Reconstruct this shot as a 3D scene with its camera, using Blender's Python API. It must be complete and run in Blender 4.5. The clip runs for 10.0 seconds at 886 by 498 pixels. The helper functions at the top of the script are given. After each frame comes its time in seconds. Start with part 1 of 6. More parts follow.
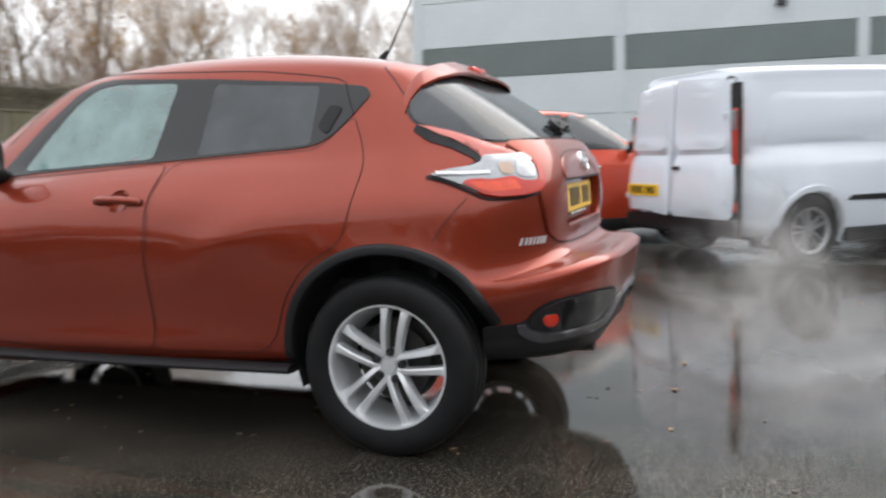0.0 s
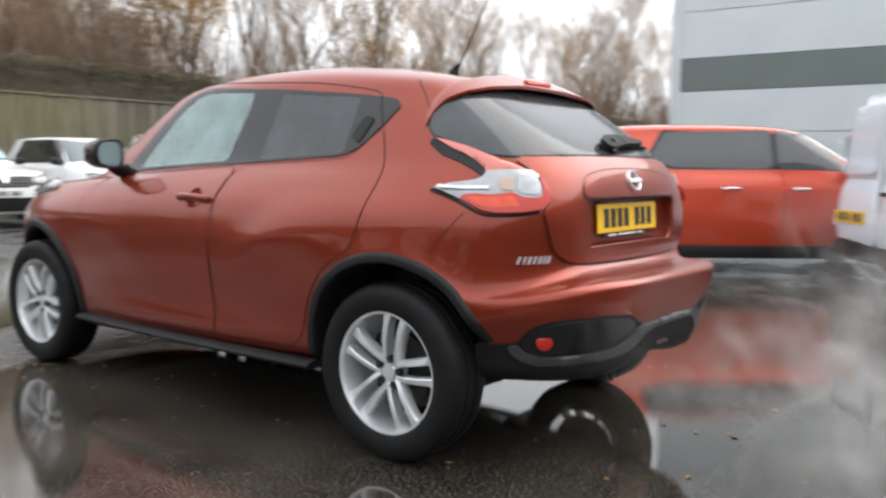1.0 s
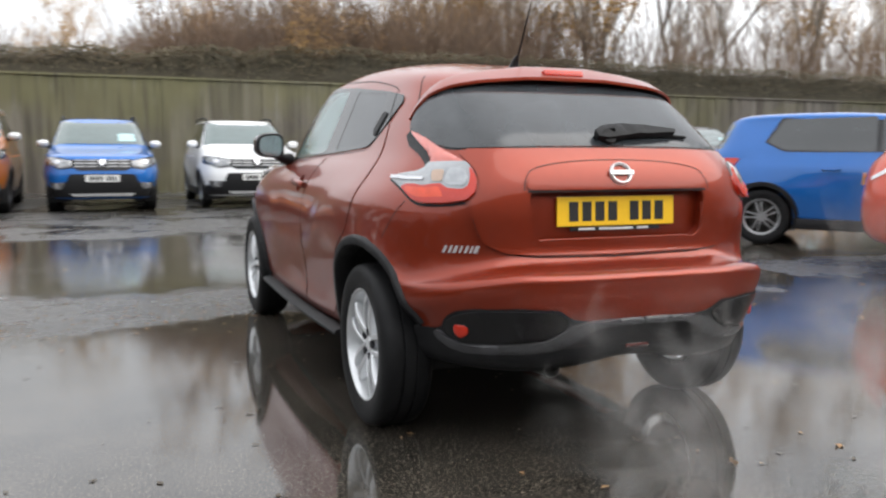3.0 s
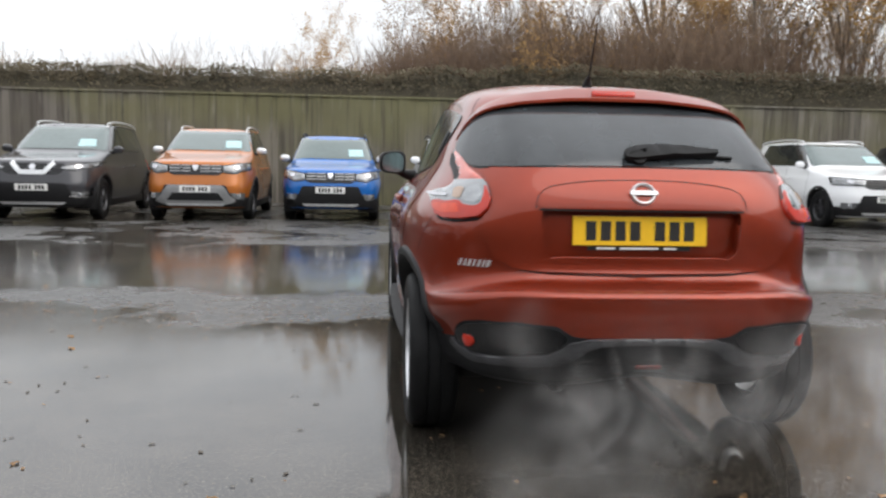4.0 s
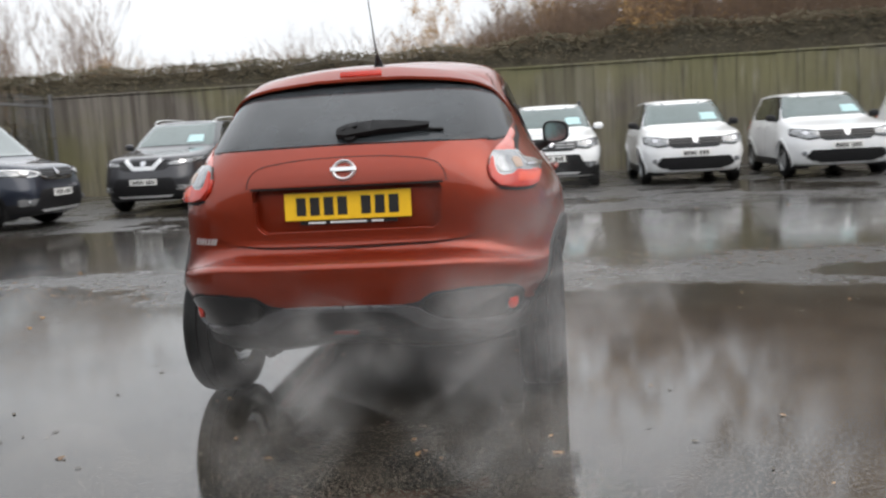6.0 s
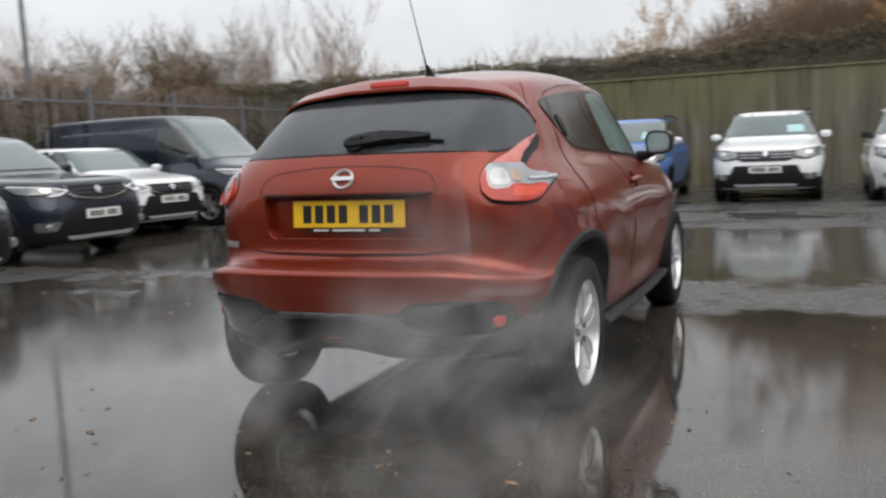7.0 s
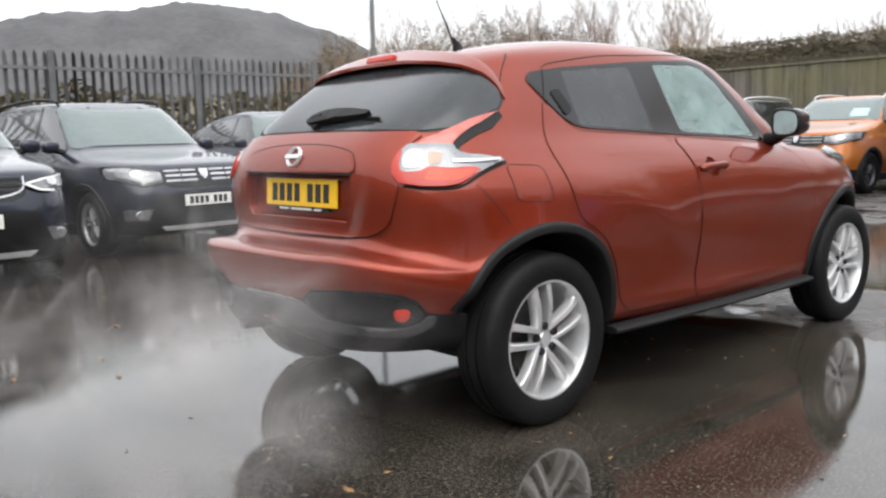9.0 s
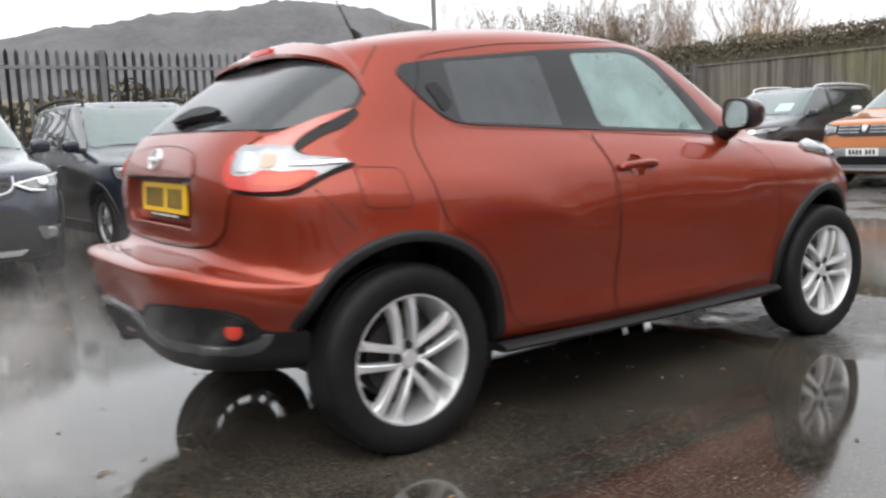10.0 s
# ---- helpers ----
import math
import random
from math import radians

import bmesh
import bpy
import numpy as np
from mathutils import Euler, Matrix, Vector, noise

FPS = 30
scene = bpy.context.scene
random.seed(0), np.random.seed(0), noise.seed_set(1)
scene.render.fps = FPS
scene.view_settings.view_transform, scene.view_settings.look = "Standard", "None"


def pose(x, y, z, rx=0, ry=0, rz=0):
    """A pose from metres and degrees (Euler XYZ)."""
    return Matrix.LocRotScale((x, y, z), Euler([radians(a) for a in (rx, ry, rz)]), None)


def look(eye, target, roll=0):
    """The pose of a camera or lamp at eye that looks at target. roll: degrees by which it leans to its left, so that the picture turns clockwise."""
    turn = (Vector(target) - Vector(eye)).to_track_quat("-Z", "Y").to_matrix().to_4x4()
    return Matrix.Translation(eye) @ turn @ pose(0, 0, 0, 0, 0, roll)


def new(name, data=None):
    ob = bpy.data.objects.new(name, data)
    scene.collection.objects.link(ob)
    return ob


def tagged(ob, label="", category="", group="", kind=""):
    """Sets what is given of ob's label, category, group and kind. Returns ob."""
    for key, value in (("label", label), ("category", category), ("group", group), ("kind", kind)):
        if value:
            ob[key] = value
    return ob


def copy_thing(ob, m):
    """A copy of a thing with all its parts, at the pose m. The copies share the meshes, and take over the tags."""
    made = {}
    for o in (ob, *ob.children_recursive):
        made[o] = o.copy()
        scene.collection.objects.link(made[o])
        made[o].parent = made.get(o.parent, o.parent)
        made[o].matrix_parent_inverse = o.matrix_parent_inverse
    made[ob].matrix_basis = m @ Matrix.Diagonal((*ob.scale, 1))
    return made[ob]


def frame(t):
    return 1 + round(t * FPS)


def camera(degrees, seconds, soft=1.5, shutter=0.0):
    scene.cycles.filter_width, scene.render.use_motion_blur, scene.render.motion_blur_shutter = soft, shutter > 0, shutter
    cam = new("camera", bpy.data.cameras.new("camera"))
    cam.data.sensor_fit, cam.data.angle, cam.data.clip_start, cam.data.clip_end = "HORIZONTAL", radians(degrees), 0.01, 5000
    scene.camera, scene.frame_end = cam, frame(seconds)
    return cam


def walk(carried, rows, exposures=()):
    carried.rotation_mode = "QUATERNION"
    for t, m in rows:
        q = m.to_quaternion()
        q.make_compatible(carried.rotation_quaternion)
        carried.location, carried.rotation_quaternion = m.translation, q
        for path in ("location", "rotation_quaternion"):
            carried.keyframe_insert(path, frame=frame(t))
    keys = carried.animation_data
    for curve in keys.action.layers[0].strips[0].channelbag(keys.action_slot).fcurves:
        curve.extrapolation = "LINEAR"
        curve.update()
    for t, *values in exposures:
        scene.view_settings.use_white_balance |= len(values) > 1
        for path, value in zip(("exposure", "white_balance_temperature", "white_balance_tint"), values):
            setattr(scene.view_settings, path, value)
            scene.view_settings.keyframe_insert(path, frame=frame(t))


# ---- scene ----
from mathutils.bvhtree import BVHTree
from mathutils.geometry import delaunay_2d_cdt
from mathutils.interpolate import poly_3d_calc

cam = camera(54.3, 10.0, soft=2.4, shutter=0.5)
PATH = [
    (0, (-3.645, -1.226, 1.093), (-1.771, -0.561, 0.875), -1.7),
    (0.5, (-3.464, -1.706, 1.072), (-1.746, -0.706, 0.851), -1.6),
    (1, (-3.192, -2.078, 1.103), (-1.616, -0.863, 0.909), 0.7),
    (1.5, (-2.942, -2.419, 1.117), (-1.725, -0.844, 0.925), 1.4),
    (2, (-2.585, -2.71, 1.119), (-1.492, -1.047, 0.921), 1.0),
    (3.5, (-1.47, -3.586, 1.16), (-1.014, -1.653, 0.927), 0.8),
    (4, (-1.041, -3.733, 1.165), (-0.859, -1.752, 0.957), 1.1),
    (4.5, (-0.575, -3.869, 1.18), (-0.467, -1.88, 1.006), -0.1),
    (5, (-0.113, -3.989, 1.194), (-0.116, -2.002, 0.967), -1.6),
    (5.5, (0.316, -3.991, 1.186), (0.241, -2.011, 0.914), -2.7),
    (7, (1.771, -3.62, 1.153), (0.97, -1.802, 0.923), -2.5),
    (7.5, (2.148, -3.375, 1.138), (1.115, -1.679, 0.895), -1.5),
    (8, (2.491, -3.109, 1.114), (1.344, -1.489, 0.874), -1.1),
    (8.5, (2.792, -2.812, 1.119), (1.427, -1.369, 0.885), -2.3),
    (9, (2.995, -2.426, 1.106), (1.505, -1.116, 0.852), -1.6),
    (9.5, (3.152, -2.103, 1.114), (1.579, -0.891, 0.874), -2.1),
    (10, (3.284, -1.571, 1.102), (1.66, -0.433, 0.838), -2.3),
]
walk(cam, [(t, look(eye, target, roll)) for t, eye, target, roll in PATH],
     exposures=[(0, 0.33), (0.5, 0.42), (1, 0.38), (1.5, 0.30), (2, 0.27), (3.5, 0.27), (4, 0.06), (4.5, -0.31), (5, -0.33), (5.5, 0.12), (7, -0.34), (7.5, -0.18), (8, -0.02), (8.5, 0.0), (9, 0.26), (9.5, 0.15), (10, 0.32)])

# ---- sky, sun ----
world = bpy.data.worlds.new("overcast")
scene.world = world
world.use_nodes = True
wn, wl = world.node_tree.nodes, world.node_tree.links
sky = wn.new("ShaderNodeTexSky")
sky.sky_type, sky.sun_disc = "NISHITA", False
sky.sun_elevation, sky.sun_rotation = radians(49), radians(125)
sky.dust_density, sky.air_density = 6.0, 1.0
veil = wn.new("ShaderNodeMix")
veil.data_type = "RGBA"
veil.inputs[0].default_value = 0.86
wl.new(sky.outputs[0], veil.inputs[6])
veil.inputs[7].default_value = (8.6, 8.75, 9.0, 1)
# soft unevenness of the cloud cover
cloud, gen, lift, tint = wn.new("ShaderNodeTexNoise"), wn.new("ShaderNodeTexCoord"), wn.new("ShaderNodeMapRange"), wn.new("ShaderNodeVectorMath")
cloud.inputs["Scale"].default_value, cloud.inputs["Detail"].default_value, cloud.inputs["Distortion"].default_value = 2.2, 5, 0.4
lift.inputs[1].default_value, lift.inputs[2].default_value, lift.inputs[3].default_value, lift.inputs[4].default_value = 0.3, 0.7, 0.80, 1.12
wl.new(gen.outputs["Generated"], cloud.inputs["Vector"])
wl.new(cloud.outputs["Fac"], lift.inputs[0])
tint.operation = "SCALE"
wl.new(veil.outputs[2], tint.inputs[0])
# an overcast sky is brighter overhead than at the horizon
high, up_z, both_ = wn.new("ShaderNodeMapRange"), wn.new("ShaderNodeSeparateXYZ"), wn.new("ShaderNodeMath")
high.inputs[1].default_value, high.inputs[2].default_value, high.inputs[3].default_value, high.inputs[4].default_value = 0.0, 0.7, 0.84, 1.3
wl.new(gen.outputs["Generated"], up_z.inputs[0])
wl.new(up_z.outputs[2], high.inputs[0])
both_.operation = "MULTIPLY"
wl.new(lift.outputs[0], both_.inputs[0])
wl.new(high.outputs[0], both_.inputs[1])
wl.new(both_.outputs[0], tint.inputs["Scale"])
wl.new(tint.outputs[0], wn["Background"].inputs[0])
wn["Background"].inputs[1].default_value = 0.155
sun = new("sun", bpy.data.lights.new("sun", "SUN"))
sun.data.energy, sun.data.angle, sun.data.color = 1.5, radians(70), (1, 0.97, 0.93)
sun.matrix_world = look((14, -9.8, 19.7), (0, 0, 0))


# ---- materials ----
def mat(name, color=(0.5, 0.5, 0.5), rough=0.5, metal=0.0, coat=0.0, vary=0.0, scale=8.0, bump=0.0, bscale=60.0,
        second=None, spread=0.5, island=0.0, spec=0.5, emit=None, emit_s=0.0, stretch=(1, 1, 1), rvary=0.0):
    """A node material: two scales of noise over the base colour, and a fine bump."""
    m = bpy.data.materials.new(name)
    m.use_nodes = True
    n, l = m.node_tree.nodes, m.node_tree.links
    b = n["Principled BSDF"]
    b.inputs["Roughness"].default_value, b.inputs["Metallic"].default_value = rough, metal
    b.inputs["Coat Weight"].default_value, b.inputs["Coat Roughness"].default_value = coat, 0.04
    b.inputs["Specular IOR Level"].default_value = spec
    b.inputs["Base Color"].default_value = (*color, 1)
    co = n.new("ShaderNodeTexCoord")
    mp = n.new("ShaderNodeMapping")
    mp.inputs["Scale"].default_value = stretch
    l.new(co.outputs["Object"], mp.inputs[0])
    last = None
    if vary or second:
        big, fine = n.new("ShaderNodeTexNoise"), n.new("ShaderNodeTexNoise")
        for t, s in ((big, scale), (fine, scale * 9)):
            t.inputs["Scale"].default_value, t.inputs["Detail"].default_value = s, 6
            l.new(mp.outputs[0], t.inputs["Vector"])
        mixn = n.new("ShaderNodeMix")
        mixn.inputs[0].default_value = 0.35
        l.new(big.outputs["Fac"], mixn.inputs[2])
        l.new(fine.outputs["Fac"], mixn.inputs[3])
        ramp = n.new("ShaderNodeValToRGB")
        lo = tuple(c * (1 - vary) for c in color)
        hi = second if second else tuple(min(1, c * (1 + vary)) for c in color)
        ramp.color_ramp.elements[0].color, ramp.color_ramp.elements[1].color = (*lo, 1), (*hi, 1)
        ramp.color_ramp.elements[0].position, ramp.color_ramp.elements[1].position = 0.5 - spread * 0.4, 0.5 + spread * 0.4
        l.new(mixn.outputs[0], ramp.inputs[0])
        last = ramp.outputs[0]
        if rvary:
            mr = n.new("ShaderNodeMapRange")
            mr.inputs[3].default_value, mr.inputs[4].default_value = max(0, rough - rvary), min(1, rough + rvary)
            l.new(mixn.outputs[0], mr.inputs[0])
            l.new(mr.outputs[0], b.inputs["Roughness"])
    if island:
        ob = n.new("ShaderNodeObjectInfo")
        hsv = n.new("ShaderNodeHueSaturation")
        mr = n.new("ShaderNodeMapRange")
        mr.inputs[3].default_value, mr.inputs[4].default_value = 1 - island, 1 + island
        l.new(ob.outputs["Random"], mr.inputs[0])
        l.new(mr.outputs[0], hsv.inputs["Value"])
        if last:
            l.new(last, hsv.inputs["Color"])
        else:
            hsv.inputs["Color"].default_value = (*color, 1)
        last = hsv.outputs[0]
    if last:
        l.new(last, b.inputs["Base Color"])
    if bump:
        t, bp = n.new("ShaderNodeTexNoise"), n.new("ShaderNodeBump")
        t.inputs["Scale"].default_value, t.inputs["Detail"].default_value = bscale, 5
        bp.inputs["Strength"].default_value, bp.inputs["Distance"].default_value = bump, 0.01
        l.new(mp.outputs[0], t.inputs["Vector"])
        l.new(t.outputs["Fac"], bp.inputs["Height"])
        l.new(bp.outputs[0], b.inputs["Normal"])
    if emit:
        b.inputs["Emission Color"].default_value, b.inputs["Emission Strength"].default_value = (*emit, 1), emit_s
    return m


def glass(name, color, rough=0.02, film_mix=0.05, ior=1.8, film_tint=(0.62, 0.68, 0.67)):
    """Thin tinted car glass: tinted see-through, a clear reflection, and a film of rain beads and fogging, tinted to
    paint in daylight.
    """
    m = bpy.data.materials.new(name)
    m.use_nodes = True
    n, l = m.node_tree.nodes, m.node_tree.links
    n.remove(n["Principled BSDF"])
    tr, gl, fr, mx = n.new("ShaderNodeBsdfTransparent"), n.new("ShaderNodeBsdfGlossy"), n.new("ShaderNodeFresnel"), n.new("ShaderNodeMixShader")
    tr.inputs[0].default_value = (*color, 1)
    gl.inputs["Roughness"].default_value = rough
    fr.inputs[0].default_value = ior
    film, mf, co, t, mr = n.new("ShaderNodeBsdfDiffuse"), n.new("ShaderNodeMixShader"), n.new("ShaderNodeTexCoord"), n.new("ShaderNodeTexNoise"), n.new("ShaderNodeMapRange")
    film.inputs[0].default_value = (*film_tint, 1)
    t.inputs["Scale"].default_value, t.inputs["Detail"].default_value = 5, 8
    mr.inputs[1].default_value, mr.inputs[2].default_value, mr.inputs[3].default_value, mr.inputs[4].default_value = 0.3, 0.7, film_mix * 0.7, film_mix * 1.3
    l.new(co.outputs["Object"], t.inputs["Vector"])
    l.new(t.outputs["Fac"], mr.inputs[0])
    l.new(mr.outputs[0], mf.inputs[0])
    l.new(tr.outputs[0], mf.inputs[1])
    l.new(film.outputs[0], mf.inputs[2])
    l.new(fr.outputs[0], mx.inputs[0])
    l.new(mf.outputs[0], mx.inputs[1])
    l.new(gl.outputs[0], mx.inputs[2])
    l.new(mx.outputs[0], n["Material Output"].inputs[0])
    return m


def car_paint(name, color, metal=0.45, rough=0.32, flake=0.12, coat=1.0):
    """Metallic or solid paint under a clear coat, with fine rain beads in the coat."""
    m = mat(name, color, rough, metal, coat, vary=flake, scale=3.0, spread=0.9, rvary=0.05)
    n, l = m.node_tree.nodes, m.node_tree.links
    b = n["Principled BSDF"]
    co, t, bp = n.new("ShaderNodeTexCoord"), n.new("ShaderNodeTexVoronoi"), n.new("ShaderNodeBump")
    t.inputs["Scale"].default_value = 140
    ramp = n.new("ShaderNodeMapRange")
    ramp.inputs[1].default_value, ramp.inputs[2].default_value = 0.0, 0.32
    ramp.inputs[3].default_value, ramp.inputs[4].default_value = 1.0, 0.0
    l.new(co.outputs["Object"], t.inputs["Vector"])
    l.new(t.outputs["Distance"], ramp.inputs[0])
    l.new(ramp.outputs[0], bp.inputs["Height"])
    bp.inputs["Strength"].default_value, bp.inputs["Distance"].default_value = 0.05, 0.0015
    l.new(bp.outputs[0], b.inputs["Coat Normal"])
    b.inputs["Coat Roughness"].default_value = 0.025
    b.inputs["Specular IOR Level"].default_value = 0.2
    return m


M = {
    "red": car_paint("red_metallic_paint", (0.235, 0.0285, 0.0096), 0.55, 0.36, coat=0.75),
    "black_plastic": mat("black_plastic", (0.010, 0.010, 0.011), 0.5, vary=0.3, scale=20, bump=0.15, bscale=300, spec=0.3),
    "bumper_black": mat("matt_bumper_plastic", (0.010, 0.010, 0.011), 0.6, vary=0.3, scale=20, bump=0.15, bscale=300, spec=0.32),
    # wet lip plastic, its base raised to grey for the reflected sky
    "trim_sheen": mat("wet_bumper_trim", (0.058, 0.058, 0.062), 0.26, vary=0.25, scale=14, bump=0.05, bscale=200),
    "gloss_black": mat("gloss_black", (0.008, 0.008, 0.009), 0.12, vary=0.2, scale=9),
    "rubber": mat("tyre_rubber", (0.009, 0.009, 0.0095), 0.55, vary=0.35, scale=14, bump=0.2, bscale=160, spec=0.18),
    "alloy": mat("silver_alloy", (0.70, 0.71, 0.72), 0.34, 0.6, vary=0.1, scale=12),
    "mid_alloy": mat("grey_alloy", (0.32, 0.325, 0.33), 0.38, 0.6, vary=0.15, scale=12),
    "dark_alloy": mat("dark_alloy", (0.06, 0.06, 0.065), 0.35, 0.7, vary=0.2, scale=12),
    "steel_dark": mat("dark_steel", (0.05, 0.048, 0.045), 0.55, 0.6, vary=0.4, scale=15),
    "chrome": mat("chrome", (0.58, 0.58, 0.6), 0.16, 1.0, vary=0.05),
    "seam": mat("panel_gap", (0.012, 0.006, 0.005), 0.7),
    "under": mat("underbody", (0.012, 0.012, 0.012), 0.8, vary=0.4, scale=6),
    # film colours also paint in sky and daylight behind the panes
    "glass_front": glass("front_glass", (0.60, 0.82, 0.79), film_mix=0.33, film_tint=(0.47, 0.71, 0.69)),
    "glass_dark": glass("privacy_glass", (0.035, 0.04, 0.042), 0.11, 0.065, 1.65, (0.55, 0.62, 0.68)),
    "glass_far": mat("car_glass", (0.085, 0.118, 0.115), 0.06, 0, 1.0, vary=0.15, scale=1.6),
    "glass_side": mat("dark_side_glass", (0.022, 0.026, 0.027), 0.08, 0, 1.0, vary=0.35, scale=1.6),
    "lamp_red": mat("red_lamp", (0.48, 0.024, 0.009), 0.16, 0, 0.3, vary=0.12, scale=9),
    "lamp_white": mat("white_lens", (0.8, 0.81, 0.82), 0.15, 0, 1.0, vary=0.1, scale=30),
    "lamp_orange": mat("orange_red_lens", (0.66, 0.055, 0.012), 0.2, 0, 0.3, vary=0.15, scale=30),
    "lamp_grey": mat("grey_lamp_bowl", (0.20, 0.205, 0.21), 0.18, 0.5, 1.0, vary=0.3, scale=16, spread=0.6),
    "lamp_bright": mat("mirrored_lamp_bowl", (0.30, 0.31, 0.32), 0.25, 0.9, 1.0, vary=0.3, scale=24, spread=0.6),
    "lamp_dull": mat("dull_red_lamp", (0.12, 0.012, 0.008), 0.2, 0, 0.6, vary=0.1),
    "lamp_clear": mat("clear_lamp", (0.275, 0.285, 0.295), 0.2, 0.45, 1.0, vary=0.35, scale=11, spread=0.6),
    "fin": mat("rose_lens", (0.55, 0.13, 0.10), 0.15, 0, 1.0, vary=0.1, scale=20),
    "mirror_shell": car_paint("dark_red_shell", (0.03, 0.008, 0.007), 0.3, 0.35),
    "lamp_amber": mat("amber_lamp", (0.42, 0.29, 0.21), 0.2, 0, 1.0, vary=0.1),
    "plate_y": mat("yellow_plate", (0.85, 0.52, 0.02), 0.35, vary=0.06, scale=10),
    "plate_w": mat("white_plate", (0.78, 0.78, 0.76), 0.35, vary=0.06, scale=10),
    "ink": mat("plate_ink", (0.012, 0.012, 0.012), 0.5),
    "fabric": mat("dark_seat_fabric", (0.03, 0.03, 0.032), 0.9, vary=0.3, scale=25, bump=0.3, bscale=200),
    "paper": mat("price_card", (0.40, 0.60, 0.62), 0.5, vary=0.15, scale=12),
    "clad_light": mat("light_grey_cladding", (0.58, 0.63, 0.65), 0.42, 0.1, vary=0.06, scale=0.8, island=0.03, bump=0.06, bscale=5),
    "clad_dark": mat("dark_grey_cladding", (0.15, 0.18, 0.175), 0.45, 0.1, vary=0.1, scale=0.8, island=0.04),
    "galv": mat("galvanised_steel", (0.17, 0.175, 0.18), 0.5, 0.5, vary=0.3, scale=5, rvary=0.1),
    "palisade": mat("palisade_steel", (0.145, 0.148, 0.152), 0.55, 0.3, vary=0.3, scale=5, island=0.12),
    "bark": mat("bark", (0.19, 0.16, 0.13), 0.9, vary=0.45, scale=6, bump=0.6, bscale=40),
    "twig": mat("twigs", (0.36, 0.275, 0.20), 0.9, vary=0.4, scale=3),
    "brush": mat("brown_brush", (0.21, 0.145, 0.10), 0.9, vary=0.4, scale=3),
    "leaf_brown": mat("brown_leaves", (0.44, 0.21, 0.06), 0.8, second=(0.58, 0.36, 0.11), vary=0.5, scale=0.9, spread=0.8),
    "leaf_green": mat("hedge_leaves", (0.06, 0.062, 0.033), 0.7, second=(0.16, 0.125, 0.075), vary=0.4, scale=1.2, spread=0.8),
    "leaf_olive": mat("olive_leaves", (0.085, 0.075, 0.042), 0.8, second=(0.20, 0.15, 0.085), vary=0.4, scale=1.0, spread=0.8),
    # kept dark to stand for the shade deep inside the hedge
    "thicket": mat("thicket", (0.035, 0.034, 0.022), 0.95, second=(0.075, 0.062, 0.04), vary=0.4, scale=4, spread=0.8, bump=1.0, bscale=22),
    "grass": mat("rough_grass", (0.085, 0.082, 0.045), 0.9, second=(0.15, 0.12, 0.075), vary=0.4, scale=0.5, spread=0.8),
    "litter": mat("fallen_leaves", (0.20, 0.075, 0.02), 0.5, second=(0.34, 0.2, 0.07), vary=0.4, scale=7, island=0.3),
}


# ---- building helpers ----
def part(name, bm, material, parent=None, label="", smooth=None, pose_m=None):
    """Links a bmesh as one mesh object under a thing or a part."""
    me = bpy.data.meshes.new(name)
    bmesh.ops.recalc_face_normals(bm, faces=bm.faces[:])
    bm.to_mesh(me)
    bm.free()
    me.materials.append(M[material] if isinstance(material, str) else material)
    if smooth is not None:
        me.shade_smooth()
        me.set_sharp_from_angle(angle=radians(smooth))
        soft = me.attributes.get("soft")
        if soft is not None:
            own = np.zeros(len(me.vertices) * 3)
            me.vertices.foreach_get("normal", own)
            kept = np.zeros(len(me.vertices) * 3)
            soft.data.foreach_get("vector", kept)
            own, kept = own.reshape(-1, 3), kept.reshape(-1, 3)
            have = np.linalg.norm(kept, axis=1) > 0.5
            if have.any():
                me.normals_split_custom_set_from_vertices(np.where(have[:, None], kept, own).tolist())
    ob = new(name, me)
    ob.parent = parent
    if pose_m is not None:
        ob.matrix_local = pose_m
    if label:
        ob["label"] = label
    return ob


def again(ob, m, parent):
    """The same mesh once more, as an object of its own."""
    o = new(ob.name.split(".")[0], ob.data)
    o.parent = parent
    o.matrix_local = m
    return o


def box(bm, size, at=(0, 0, 0), bevel=0.0, rot=None):
    g = bmesh.ops.create_cube(bm, size=1.0)
    vs = g["verts"]
    bmesh.ops.scale(bm, vec=size, verts=vs)
    if bevel:
        es = list({e for v in vs for e in v.link_edges})
        r = bmesh.ops.bevel(bm, geom=es, offset=bevel, segments=2, affect="EDGES", profile=0.6)
        vs = list({v for f in r["faces"] for v in f.verts} | {v for v in vs if v.is_valid})
    if rot is not None:
        bmesh.ops.rotate(bm, cent=(0, 0, 0), matrix=rot, verts=vs)
    bmesh.ops.translate(bm, vec=at, verts=vs)
    return vs


def lathe(bm, profile, segs=48, axis="X"):
    """Turns a profile of (radius, along) round the axis."""
    rings = []
    for r, a in profile:
        ring = []
        for i in range(segs):
            t = 2 * math.pi * i / segs
            c, s = r * math.cos(t), r * math.sin(t)
            ring.append(bm.verts.new((a, c, s) if axis == "X" else (c, a, s) if axis == "Y" else (c, s, a)))
        rings.append(ring)
    for p, q in zip(rings, rings[1:]):
        for i in range(segs):
            bm.faces.new((p[i], p[(i + 1) % segs], q[(i + 1) % segs], q[i]))
    return rings


